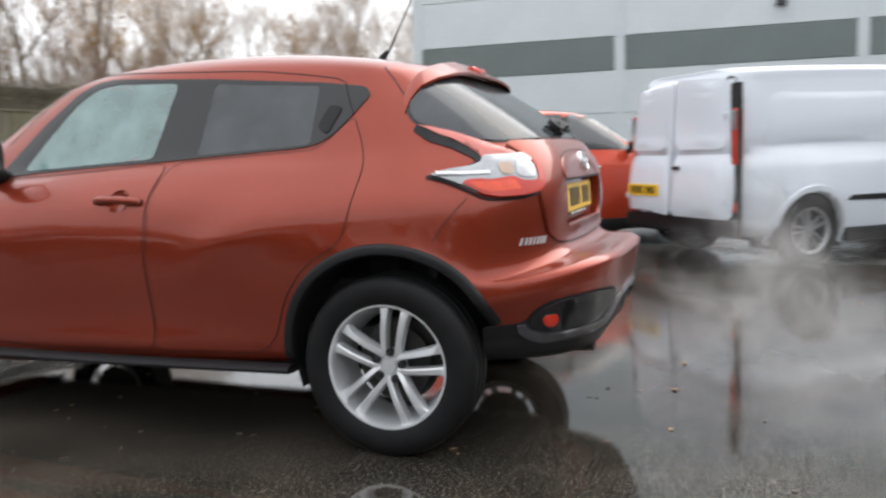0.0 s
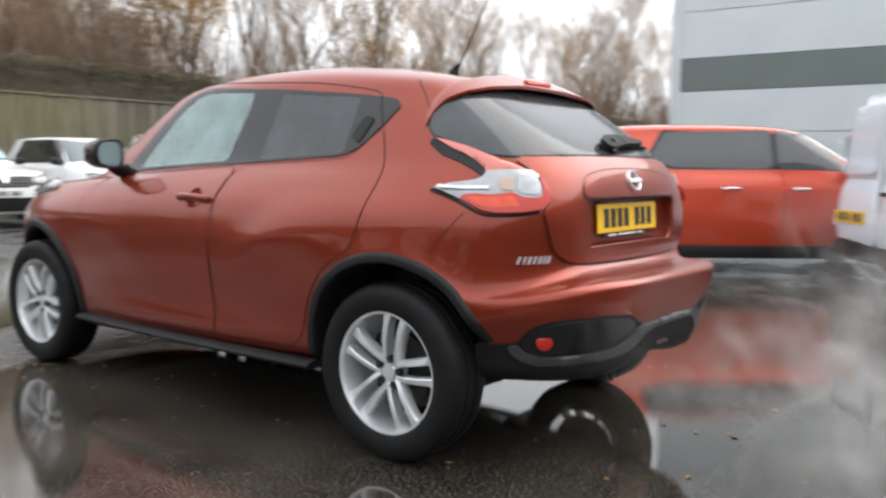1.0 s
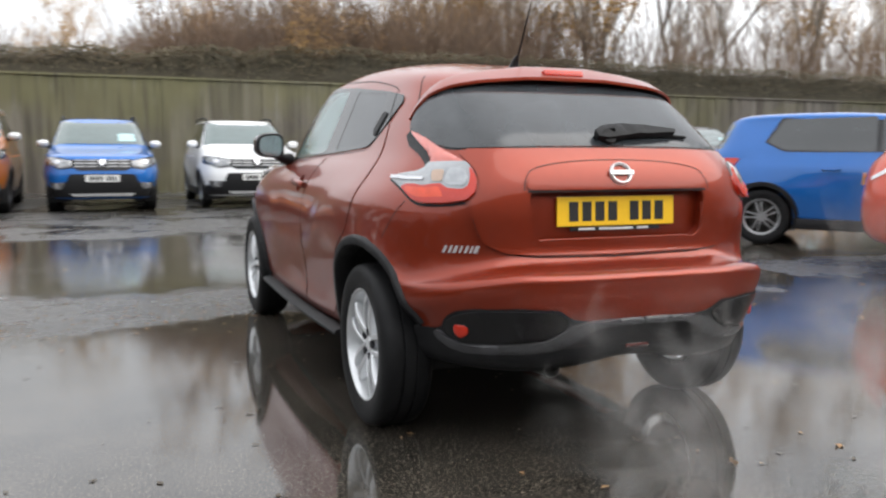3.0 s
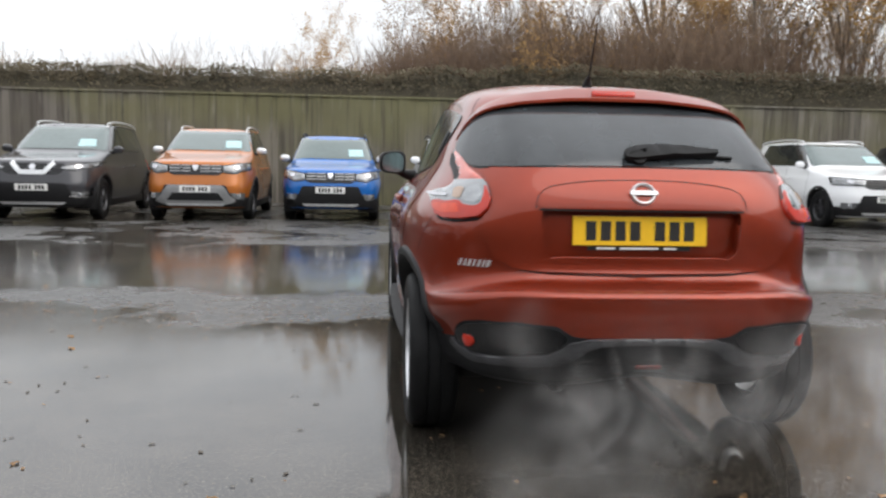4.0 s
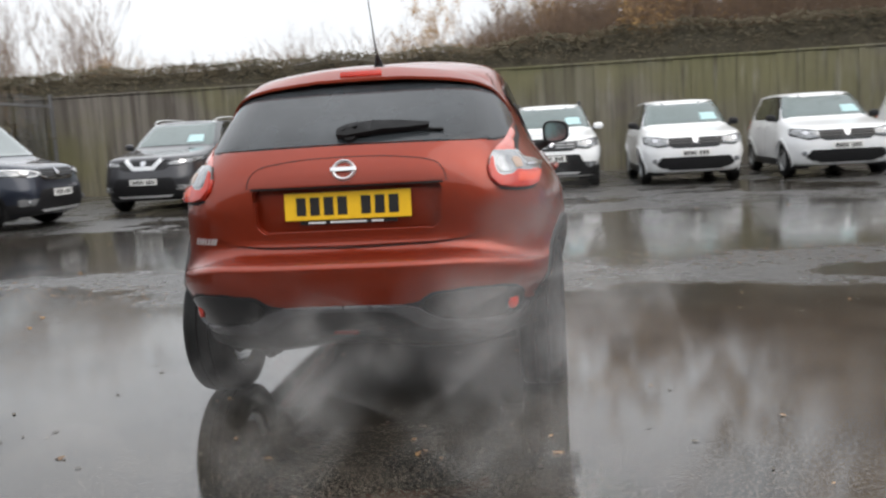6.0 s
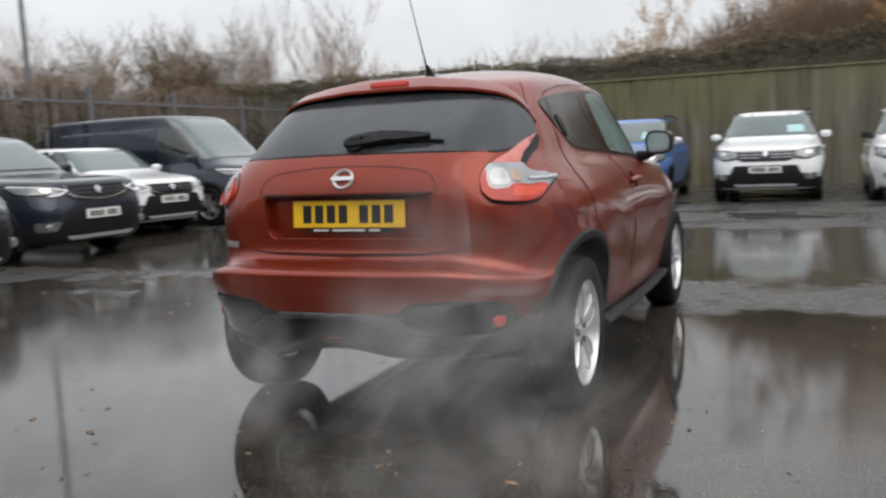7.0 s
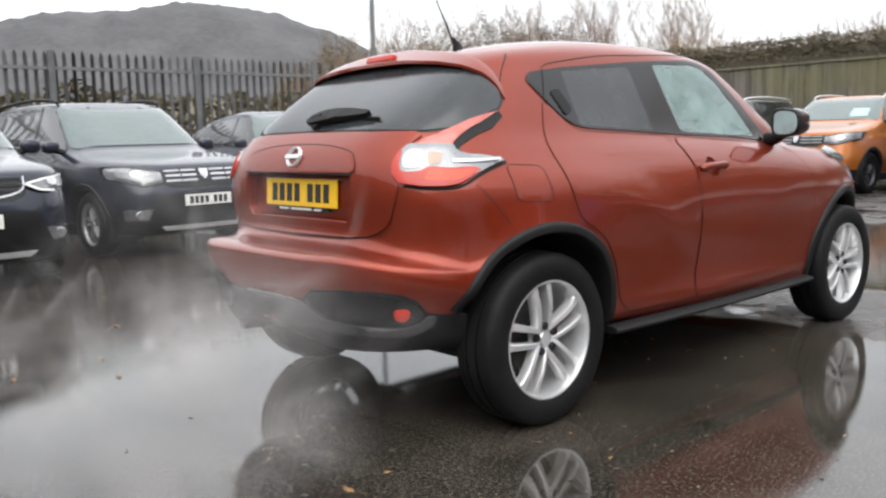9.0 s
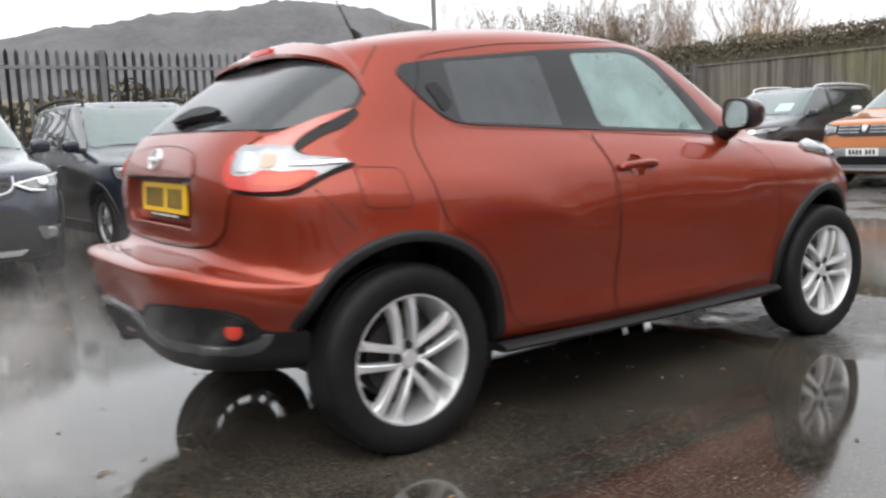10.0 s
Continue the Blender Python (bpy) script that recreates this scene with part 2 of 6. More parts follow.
def tube(bm, pts, radii, sides=6):
    """A tapered tube along points."""
    rings = []
    for i, p in enumerate(pts):
        p = Vector(p)
        d = (Vector(pts[min(i + 1, len(pts) - 1)]) - Vector(pts[max(i - 1, 0)])).normalized()
        a = d.orthogonal().normalized()
        b = d.cross(a)
        r = radii[i] if hasattr(radii, "__len__") else radii
        rings.append([bm.verts.new(p + (a * math.cos(2 * math.pi * k / sides) + b * math.sin(2 * math.pi * k / sides)) * r) for k in range(sides)])
    for p, q in zip(rings, rings[1:]):
        for k in range(sides):
            bm.faces.new((p[k], p[(k + 1) % sides], q[(k + 1) % sides], q[k]))
    bm.faces.new(rings[0][::-1])
    bm.faces.new(rings[-1])


def smooth_poly(keys, steps=6, closed=True):
    """A Catmull-Rom curve through 2D or 3D keys."""
    k = [np.array(p, float) for p in keys]
    n, out = len(k), []
    for i in range(n if closed else n - 1):
        if closed:
            p0, p1, p2, p3 = k[i - 1], k[i], k[(i + 1) % n], k[(i + 2) % n]
        else:
            p0, p1, p2, p3 = k[max(i - 1, 0)], k[i], k[i + 1], k[min(i + 2, n - 1)]
        for s in range(steps):
            t = s / steps
            out.append(0.5 * (2 * p1 + (p2 - p0) * t + (2 * p0 - 5 * p1 + 4 * p2 - p3) * t * t + (3 * p1 - p0 - 3 * p2 + p3) * t ** 3))
    if not closed:
        out.append(k[-1])
    return [tuple(p) for p in out]


def round_poly(keys, r=0.02, steps=4):
    """A polygon with its corners rounded."""
    out, n = [], len(keys)
    for i in range(n):
        a, b, c = (Vector(keys[j % n]) for j in (i - 1, i, i + 1))
        da, dc = a - b, c - b
        q = min(r, da.length * 0.45, dc.length * 0.45)
        p0, p2 = b + da.normalized() * q, b + dc.normalized() * q
        for s in range(steps + 1):
            t = s / steps
            out.append(tuple((1 - t) ** 2 * p0 + 2 * t * (1 - t) * b + t * t * p2))
    return out


def inside(p, poly):
    x, y, hit = p[0], p[1], False
    for i in range(len(poly)):
        (x1, y1), (x2, y2) = poly[i - 1][:2], poly[i][:2]
        if (y1 > y) != (y2 > y) and x < (x2 - x1) * (y - y1) / (y2 - y1) + x1:
            hit = not hit
    return hit


# ---- car bodies: a stack of plan loops, skinned ----
def level_curves(levels, n, m):
    """Right half of the body: m levels of n points from the nose round the flank to the tail."""
    L = np.array(levels, float)
    k = len(L)
    rows = []
    for j in range(m):
        s = j / (m - 1) * (k - 1)
        i = min(int(s), k - 2)
        t = s - i
        p0, p1, p2, p3 = L[max(i - 1, 0)], L[i], L[i + 1], L[min(i + 2, k - 1)]
        rows.append(0.5 * (2 * p1 + (p2 - p0) * t + (2 * p0 - 5 * p1 + 4 * p2 - p3) * t * t + (3 * p1 - p0 - 3 * p2 + p3) * t ** 3))
    out = []
    for zf, zm, zr, w, f, r, nf, nr in rows:
        w = max(w, 0.004)
        yc = (f + r) / 2
        th = np.linspace(0, math.pi, 400)
        c, s = np.cos(th), np.clip(np.sin(th), 0, 1)
        nn = np.where(c > 0, nf, nr)
        y = yc + (f - yc) * np.sign(c) * np.abs(c) ** (2 / nn)
        x = w * s ** (2 / nn)
        d = np.concatenate(([0], np.cumsum(np.hypot(np.diff(x), np.diff(y)))))
        u = np.linspace(0, d[-1], n)
        x, y = np.interp(u, d, x), np.interp(u, d, y)
        t = (y - r) / max(f - r, 1e-6)
        z = zr * (1 - t) * (1 - 2 * t) + zm * 4 * t * (1 - t) + zf * t * (2 * t - 1)
        out.append((x, y, z))
    return out


def shell(levels, n=90, m=36, bumps=(), swell=None):
    """The skin as a bmesh. bumps: (y, z, long, high, out) swellings of the flanks."""
    bm = bmesh.new()
    grid = []
    for x, y, z in level_curves(levels, n, m):
        for by, bz, sy, sz, a in bumps:
            x = x + a * np.exp(-((y - by) / sy) ** 2 - ((z - bz) / sz) ** 2) * np.clip(x / 0.5, 0, 1)
        if swell is not None:
            x = x + swell(y, z) * np.clip(x / 0.5, 0, 1)
        row = [bm.verts.new(p) for p in zip(x, y, z)]
        left = [row[0]] + [bm.verts.new((-p[0], p[1], p[2])) for p in zip(x[1:-1], y[1:-1], z[1:-1])] + [row[-1]]
        grid.append((row, left))
    for (r0, l0), (r1, l1) in zip(grid, grid[1:]):
        for i in range(n - 1):
            for a, b in ((r0, r1), (l0, l1)):
                q = []
                for v in (a[i], a[i + 1], b[i + 1], b[i]):
                    if v not in q:
                        q.append(v)
                if len(q) > 2:
                    bm.faces.new(q)
    bmesh.ops.remove_doubles(bm, verts=bm.verts[:], dist=0.0008)
    bmesh.ops.recalc_face_normals(bm, faces=bm.faces[:])
    return bm


DIRS = {"right": ((4, 0, 0), (-1, 0, 0)), "left": ((-4, 0, 0), (1, 0, 0)), "rear": ((0, -9, 0), (0, 1, 0)),
        "front": ((0, 9, 0), (0, -1, 0)), "top": ((0, 0, 5), (0, 0, -1))}


class Skin:
    """Lays panels, ribbons and holes on a body."""

    def __init__(self, bm):
        bm.normal_update()
        bm.faces.ensure_lookup_table()
        bm.faces.index_update()
        self.tree = BVHTree.FromBMesh(bm)
        self.faces = [([v.co.copy() for v in f.verts], [v.normal.copy() for v in f.verts]) for f in bm.faces]

    def point(self, side, a, b, off=0.0):
        if side == "wrap":
            # a runs along an arc of 0.9 m about an upright axis inside the tail
            t = a / 0.9
            d = (-math.sin(t), math.cos(t), 0)
            o = Vector((0, 0.35, b)) - 3 * Vector(d)
        else:
            o, d = DIRS[side]
            o = Vector(o)
        if side in ("right", "left"):
            o += Vector((0, a, b))
        elif side in ("rear", "front"):
            o += Vector((a, 0, b))
        elif side == "top":
            o += Vector((a, b, 0))
        hit, nor, k, _ = self.tree.ray_cast(o, Vector(d))
        if hit is None:
            hit, nor, k, _ = self.tree.find_nearest(o + Vector(d) * (o.length - 0.6))
        cos, nors = self.faces[k]
        soft = sum((q * w for q, w in zip(nors, poly_3d_calc(cos, hit))), Vector())
        if soft.length > 0.5:
            nor = soft.normalized()
        if nor.dot(Vector(d)) > 0:
            nor = -nor
        return hit + nor * off, nor

    def panel(self, side, poly, off=0.004, grid=0.05, depth=0.006, holes=(), bulge=0.0):
        """A closed outline laid on the skin as a thin shell with a rim."""
        poly = [tuple(p) for p in poly]
        xs, ys = [p[0] for p in poly], [p[1] for p in poly]
        cx, cy = sum(xs) / len(xs), sum(ys) / len(ys)
        pts = [Vector(p) for p in poly]
        inner = [tuple((p[0] + (cx - p[0]) * 0.02, p[1] + (cy - p[1]) * 0.02)) for p in poly]
        gx = np.arange(min(xs) + grid / 2, max(xs), grid)
        gy = np.arange(min(ys) + grid / 2, max(ys), grid)
        for a in gx:
            for b in gy:
                if inside((a, b), inner) and min((Vector((a, b)) - p).length for p in pts) > grid * 0.35:
                    pts.append(Vector((a, b)))
        nb = len(poly)
        edges = [(i, (i + 1) % nb) for i in range(nb)]
        for hole in holes:
            k, nh = len(pts), len(hole)
            pts += [Vector(p) for p in hole]
            edges += [(k + i, k + (i + 1) % nh) for i in range(nh)]
        v2, _, faces, _, _, _ = delaunay_2d_cdt(pts, edges, [], 1, 1e-5)
        faces = [f for f in faces if not any(inside(sum((v2[i] for i in f), Vector((0, 0))) / len(f), h) for h in holes)]
        bm = bmesh.new()
        lay = bm.verts.layers.float_vector.new("soft")
        vs, low = [], []
        for p in v2:
            q, nor = self.point(side, p[0], p[1], off)
            if bulge:
                e = min((Vector((p[0], p[1])) - Vector(b)).length for b in poly)
                q = q + nor * bulge * (1 - math.exp(-e / 0.03))
            vs.append(bm.verts.new(q))
            if not bulge:
                vs[-1][lay] = nor
            low.append((q, nor))
        for f in faces:
            if len(set(f)) == len(f):
                bm.faces.new([vs[i] for i in f])
        bm.edges.ensure_lookup_table()
        rim = [e for e in bm.edges if len(e.link_faces) == 1]
        bm.verts.index_update()
        down = {}
        for e in rim:
            for v in e.verts:
                if v not in down:
                    q, nor = low[v.index]
                    down[v] = None
        for v in list(down):
            q, nor = low[v.index]
            down[v] = bm.verts.new(q - nor * depth)
        for e in rim:
            a, b = e.verts
            bm.faces.new((a, b, down[b], down[a]))
        return bm

    def ribbon(self, side, line, width=0.007, off=0.0015, step=0.025):
        """A thin dark line along a panel gap."""
        pts = [Vector(p) for p in line]
        dense = [pts[0]]
        for a, b in zip(pts, pts[1:]):
            k = max(1, int((b - a).length / step))
            dense += [a.lerp(b, (i + 1) / k) for i in range(k)]
        bm = bmesh.new()
        prev = None
        for i, p in enumerate(dense):
            d = (dense[min(i + 1, len(dense) - 1)] - dense[max(i - 1, 0)]).normalized()
            w = Vector((-d[1], d[0])) * width / 2
            row = [bm.verts.new(self.point(side, *(p + s * w), off)[0]) for s in (-1, 0, 1)]
            if prev:
                bm.faces.new((prev[0], row[0], row[1], prev[1]))
                bm.faces.new((prev[1], row[1], row[2], prev[2]))
            prev = row
        return bm


def cut_holes(bm, tests):
    dead = [f for f in bm.faces if any(t(f.calc_center_median()) for t in tests)]
    bmesh.ops.delete(bm, geom=dead, context="FACES")


def make_wheel(parent, r, w, rim_r, style, rim_mat, name="wheel"):
    wheel = new(name)
    wheel.parent = parent
    bm = bmesh.new()
    h = w / 2
    lathe(bm, [(rim_r - 0.008, -h * 0.8), (rim_r + 0.012, -h * 0.96), (r * 0.86, -h), (r * 0.95, -h * 0.93), (r * 0.985, -h * 0.8), (r, -h * 0.6),
               (r, -h * 0.3), (r - 0.009, -h * 0.28), (r - 0.009, -h * 0.22), (r, -h * 0.2), (r, h * 0.2), (r - 0.009, h * 0.22), (r - 0.009, h * 0.28), (r, h * 0.3),
               (r, h * 0.6), (r * 0.985, h * 0.8), (r * 0.95, h * 0.93), (r * 0.86, h), (rim_r + 0.012, h * 0.96), (rim_r - 0.004, h * 0.82)], 56)
    part("tyre", bm, "rubber", wheel, smooth=50)
    bm = bmesh.new()
    double = len(style) == 4
    if double:
        lathe(bm, [(rim_r + 0.002, h * 0.82), (rim_r + 0.005, h * 0.89), (rim_r - 0.003, h * 0.89), (rim_r - 0.008, h * 0.8), (rim_r - 0.012, h * 0.55)], 56)
    else:
        lathe(bm, [(rim_r + 0.002, h * 0.82), (rim_r + 0.006, h * 0.9), (rim_r - 0.004, h * 0.9), (rim_r - 0.016, h * 0.8), (rim_r - 0.022, h * 0.6)], 56)
    part("rim", bm, rim_mat, wheel, smooth=40)
    bm = bmesh.new()
    k = 0.008 if double else 0.0
    lathe(bm, [(rim_r - 0.02 + k, h * 0.62), (rim_r - 0.03 + k, h * 0.3), (rim_r - 0.045 + k, -h * 0.7)], 40)
    part("barrel", bm, "alloy" if double else "steel_dark", wheel, smooth=40)
    bm = bmesh.new()
    lathe(bm, [(0.001, 0.0), (rim_r * 0.62, 0.0), (rim_r * 0.62, -0.02)], 32)
    lathe(bm, [(rim_r * (0.70 if double else 0.97), -h * 0.5), (0.001, -h * 0.5)], 32)
    part("brake_disc", bm, "steel_dark", wheel, "dark brake disc behind the spokes", smooth=40)
    pairs, gap, sw = style[:3]
    face = h * 0.62
    for s in ((-1, 1) if gap else (0,)):
        bm, prof = bmesh.new(), []
        for t in (np.linspace(0, 1, 6) if not double else (0, 0.2, 0.45, 0.65, 0.8, 0.9, 0.96, 1.0)):
            rr = rim_r * 0.15 + (rim_r * 0.83) * t
            if double:
                lo_, hi_ = (float(np.interp(t, (0, 0.2, 0.8, 1), v)) for v in ((0.012, 0.017, 0.022, 0.020), (0.040, 0.042, 0.054, 0.054)))
                hi_ += 0.034 * max(0, (t - 0.8) / 0.2) ** 2
                d = face + 0.014 * math.sin(math.pi * t) + 0.006 * t
                lo_, hi_ = (lo_, hi_) if s > 0 else (-hi_, -lo_)
                m_ = (hi_ - lo_)
                in_ = 0.006 if s > 0 else 0.0
                prof.append([bm.verts.new(p) for p in ((d - 0.04, lo_, rr), (d - 0.007 + in_, lo_ + m_ * 0.06, rr), (d - 0.001 + in_ * 0.5, lo_ + m_ * 0.2, rr),
                                                       (d + 0.0025 - in_ * 0.5, hi_ - m_ * 0.2, rr), (d - 0.001 - in_, hi_ - m_ * 0.06, rr), (d - 0.04, hi_, rr))])
                continue
            off = s * (gap * 0.5 + gap * 0.55 * t)
            ww = sw * (1.0 - 0.28 * math.sin(math.pi * t) + 0.15 * t)
            d = face + 0.012 * math.sin(math.pi * t) - 0.016 * t
            prof.append([bm.verts.new(p) for p in ((d - 0.035, off - ww, rr), (d - 0.006, off - ww * 0.9, rr), (d, off - ww * 0.55, rr),
                                                   (d, off + ww * 0.55, rr), (d - 0.006, off + ww * 0.9, rr), (d - 0.035, off + ww, rr))])
        for p, q in zip(prof, prof[1:]):
            for k in range(6):
                bm.faces.new((p[k], p[(k + 1) % 6], q[(k + 1) % 6], q[k]))
        bm.faces.new(prof[0])
        bm.faces.new(prof[-1][::-1])
        spoke = part("spoke", bm, rim_mat, wheel, smooth=35)
        for i in range(1, pairs):
            again(spoke, pose(0, 0, 0, 360 * i / pairs), wheel)
    bm = bmesh.new()
    lathe(bm, [(0.001, face + 0.004), (rim_r * 0.12, face + 0.003), (rim_r * 0.14, face - 0.004), (rim_r * 0.25, face - 0.006), (rim_r * 0.27, face - 0.035)], 32)
    if not double:
        for i in range(5):
            t = 2 * math.pi * (i + 0.5) / 5
            vs = box(bm, (0.012, 0.02, 0.02), (face - 0.006, math.cos(t) * rim_r * 0.2, math.sin(t) * rim_r * 0.2), 0.004)
    part("hub_cap", bm, rim_mat, wheel, smooth=35)
    if double:
        for i in range(5):
            t = 2 * math.pi * i / 5
            bm = bmesh.new()
            lathe(bm, [(0.001, 0.006), (0.008, 0.005), (0.009, -0.002), (0.013, -0.002), (0.0145, 0.004), (0.016, -0.01)], 16)
            part("wheel_nut", bm, "dark_alloy", wheel, smooth=35).matrix_local = pose(face + 0.004, -math.sin(t) * 0.052, math.cos(t) * 0.052)
    return wheel


def copy_wheel(wheel, parent, m):
    o = copy_thing(wheel, m)
    o.parent = parent
    o.matrix_basis = m
    return o


def plate(parent, material, at_m, bars=7, w=0.52, h=0.111):
    """A number plate with unreadable dark bars."""
    bm = bmesh.new()
    box(bm, (w, 0.008, h), bevel=0.003)
    p = part("number_plate", bm, material, parent, "number plate with dark bars")
    p.matrix_local = at_m
    step = w * 0.84 / (bars + 0.7)
    x = -w * 0.42
    for i in range(bars):
        if i == 4:
            x += step * 0.7
        bm = bmesh.new()
        box(bm, (step * 0.7, 0.002, h * 0.66), (x + step / 2, -0.0045, 0))
        part("bar", bm, "ink", p)
        x += step
    return p


# ---- the red hatchback ----
def build_red_car():
    car = tagged(new("car"), "wet red metallic crossover hatchback with black wheel arches, engine running", "car", kind="")
    # z at nose, middle, tail; half width; nose; tail; squareness of nose and tail
    lower = [
        (0.20, 0.25, 0.36, 0.700, 3.10, -0.42, 3.0, 3.8),
        (0.23, 0.285, 0.385, 0.785, 3.26, -0.63, 3.2, 4.4),
        (0.36, 0.37, 0.43, 0.818, 3.33, -0.708, 3.2, 4.2),
        (0.50, 0.52, 0.54, 0.842, 3.36, -0.746, 3.2, 4.3),
        (0.62, 0.64, 0.650, 0.858, 3.36, -0.768, 3.1, 4.3),
        (0.71, 0.74, 0.700, 0.864, 3.35, -0.752, 3.1, 4.3),
        (0.78, 0.83, 0.729, 0.862, 3.31, -0.580, 3.0, 5.2),
    ]
    upper = [
        (0.87, 0.935, 0.90, 0.836, 3.22, -0.575, 3.0, 5.4),
        (0.95, 1.02, 1.035, 0.783, 3.05, -0.552, 3.2, 5.4),
        (1.01, 1.085, 1.135, 0.730, 2.48, -0.485, 4.0, 5.2),
        (1.14, 1.20, 1.235, 0.682, 2.17, -0.360, 6.0, 5.4),
        (1.335, 1.367, 1.345, 0.618, 1.83, -0.190, 7.0, 6.0),
        (1.43, 1.474, 1.420, 0.562, 1.65, -0.070, 7.5, 6.0),
        (1.485, 1.520, 1.448, 0.440, 1.50, -0.020, 6.0, 5.0),
        (1.508, 1.543, 1.466, 0.225, 1.30, 0.08, 4.0, 4.0),
        (1.51, 1.548, 1.475, 0.0, 1.15, 0.25, 2.5, 2.5),
    ]
    bumps = [(0.0, 0.72, 0.50, 0.22, 0.026), (2.53, 0.74, 0.50, 0.24, 0.028), (1.2, 0.37, 0.7, 0.055, 0.020), (1.25, 0.60, 0.70, 0.20, -0.004)]
    def haunch(y, z):
        """Muscular swellings over both axles, under a shoulder line that sweeps up from the doors."""
        zr = np.interp(-y, (-0.95, -0.81, -0.65, -0.49, -0.2, 0.2, 0.45), (0.72, 0.765, 0.86, 0.925, 0.985, 1.01, 1.0))
        fade = np.clip((1.08 - y) / 0.5, 0, 1)
        rear = 0.016 * np.exp(-((z - zr + 0.065) / 0.095) ** 2) * fade * fade * (3 - 2 * fade)
        zf = np.interp(y, (1.45, 1.65, 1.9, 2.3, 2.9), (0.68, 0.80, 0.90, 0.95, 0.93))
        fade = np.clip((y - 1.25) / 0.65, 0, 1)
        front = 0.006 * np.exp(-((z - zf + 0.07) / 0.095) ** 2) * fade * fade * (3 - 2 * fade)
        # bumper ridge round the tail corners, tucked in below
        back = np.clip((-0.22 - y) / 0.22, 0, 1)
        ridge = back * (0.008 * np.exp(-((z - 0.675) / 0.07) ** 2) - 0.006 * np.clip((0.64 - z) / 0.14, 0, 1))
        return rear + front + ridge

    bm = shell(lower + upper, 190, 84, bumps, haunch)
    # the bumper's shoulder sinks round the corners towards the wheel arches
    for v in bm.verts:
        if v.co.y < -0.14:
            c = np.clip((0.9 * math.atan2(abs(v.co.x), 0.35 - v.co.y) - 0.34) / 0.5, 0, 1)
            fade = np.clip((-0.14 - v.co.y) / 0.2, 0, 1)
            v.co.z -= 0.10 * c * c * (3 - 2 * c) * fade * math.exp(-((v.co.z - 0.69) / 0.15) ** 2)
    skin = Skin(bm)
    # outlines on the flank: (y, z)
    dlo = round_poly([(0.113, 1.325), (0.165, 1.26), (0.24, 1.18), (0.305, 1.142), (0.377, 1.130), (0.95, 1.097), (1.80, 1.050), (1.86, 1.060), (1.66, 1.26), (1.50, 1.395), (1.40, 1.437), (1.30, 1.447), (0.80, 1.419), (0.32, 1.379), (0.14, 1.355)], 0.03)
    win_f = round_poly([(1.043, 1.106), (1.72, 1.070), (1.60, 1.222), (1.49, 1.345), (1.40, 1.405), (1.30, 1.422), (0.98, 1.412)], 0.03)
    win_r = round_poly([(0.333, 1.142), (0.832, 1.114), (0.800, 1.400), (0.328, 1.367)], 0.02)
    def both(half):
        """A right half outline from the centre out and back, closed by its mirror image."""
        return half + [(-p[0], p[1]) for p in half[::-1]]

    rear_win = round_poly(both([(0.0, 1.418), (0.35, 1.418), (0.62, 1.406), (0.76, 1.392), (0.855, 1.368), (0.905, 1.315), (0.915, 1.25), (0.895, 1.214), (0.72, 1.146), (0.62, 1.134), (0.34, 1.143), (0.0, 1.146)]), 0.03)
    win_edge = round_poly(both([(0.0, 1.426), (0.35, 1.426), (0.63, 1.415), (0.77, 1.402), (0.868, 1.376), (0.922, 1.32), (0.93, 1.245), (0.905, 1.206), (0.72, 1.140), (0.62, 1.129), (0.34, 1.139), (0.0, 1.142)]), 0.03)
    screen = round_poly([(-0.62, 1.08), (0.62, 1.08), (0.50, 1.44), (-0.50, 1.44)], 0.06)
    arch_r = 0.385

    def shrink(poly, d):
        c = sum((Vector(p) for p in poly), Vector((0, 0))) / len(poly)
        return [tuple(Vector(p) + (c - Vector(p)).normalized() * d) for p in poly]

    wf, wr, rw, ws = (shrink(p, 0.012) for p in (win_f, win_r, rear_win, screen))
    cut_holes(bm, [
        lambda c: abs(c.x) > 0.5 and c.z < 0.85 and math.hypot(c.y, c.z - 0.36) < arch_r + 0.012,
        lambda c: abs(c.x) > 0.5 and c.z < 0.85 and math.hypot(c.y - 2.53, c.z - 0.36) < arch_r + 0.012,
        lambda c: abs(c.x) > 0.45 and math.hypot((c.y - 1.135) / 1.1, c.z - 0.942) < 0.05,
        lambda c: abs(c.x) > 0.45 and inside((c.y, c.z), wf),
        lambda c: abs(c.x) > 0.45 and inside((c.y, c.z), wr),
        lambda c: c.y < 0.06 and inside((0.9 * math.atan2(c.x, 0.35 - c.y), c.z), rw),
        lambda c: c.y > 1.5 and c.z > 1.05 and inside((c.x, c.z), ws),
        lambda c: c.y < -0.4 and abs(c.x) < 0.385 and 0.785 < c.z < 1.0,
    ])
    part("body", bm, "red", car, smooth=60)

    for side, sx in (("left", -1), ("right", 1)):
        # door skins, a hair proud, with dark gaps
        front_door = [(0.955, 1.088), (1.0, 0.96), (1.012, 0.68), (1.0, 0.44), (1.012, 0.345), (1.60, 0.335), (2.02, 0.36), (2.10, 0.62), (2.06, 0.90), (1.93, 1.03)]
        rear_door = [(0.31, 1.122), (0.25, 1.165), (0.19, 1.225), (0.163, 1.238), (0.120, 1.14), (0.100, 1.08), (0.098, 1.03), (0.110, 0.94), (0.125, 0.87), (0.155, 0.785), (0.30, 0.705), (0.40, 0.57), (0.455, 0.42), (0.52, 0.36), (0.998, 0.345), (0.985, 0.44), (0.997, 0.68), (0.985, 0.96), (0.940, 1.088)]
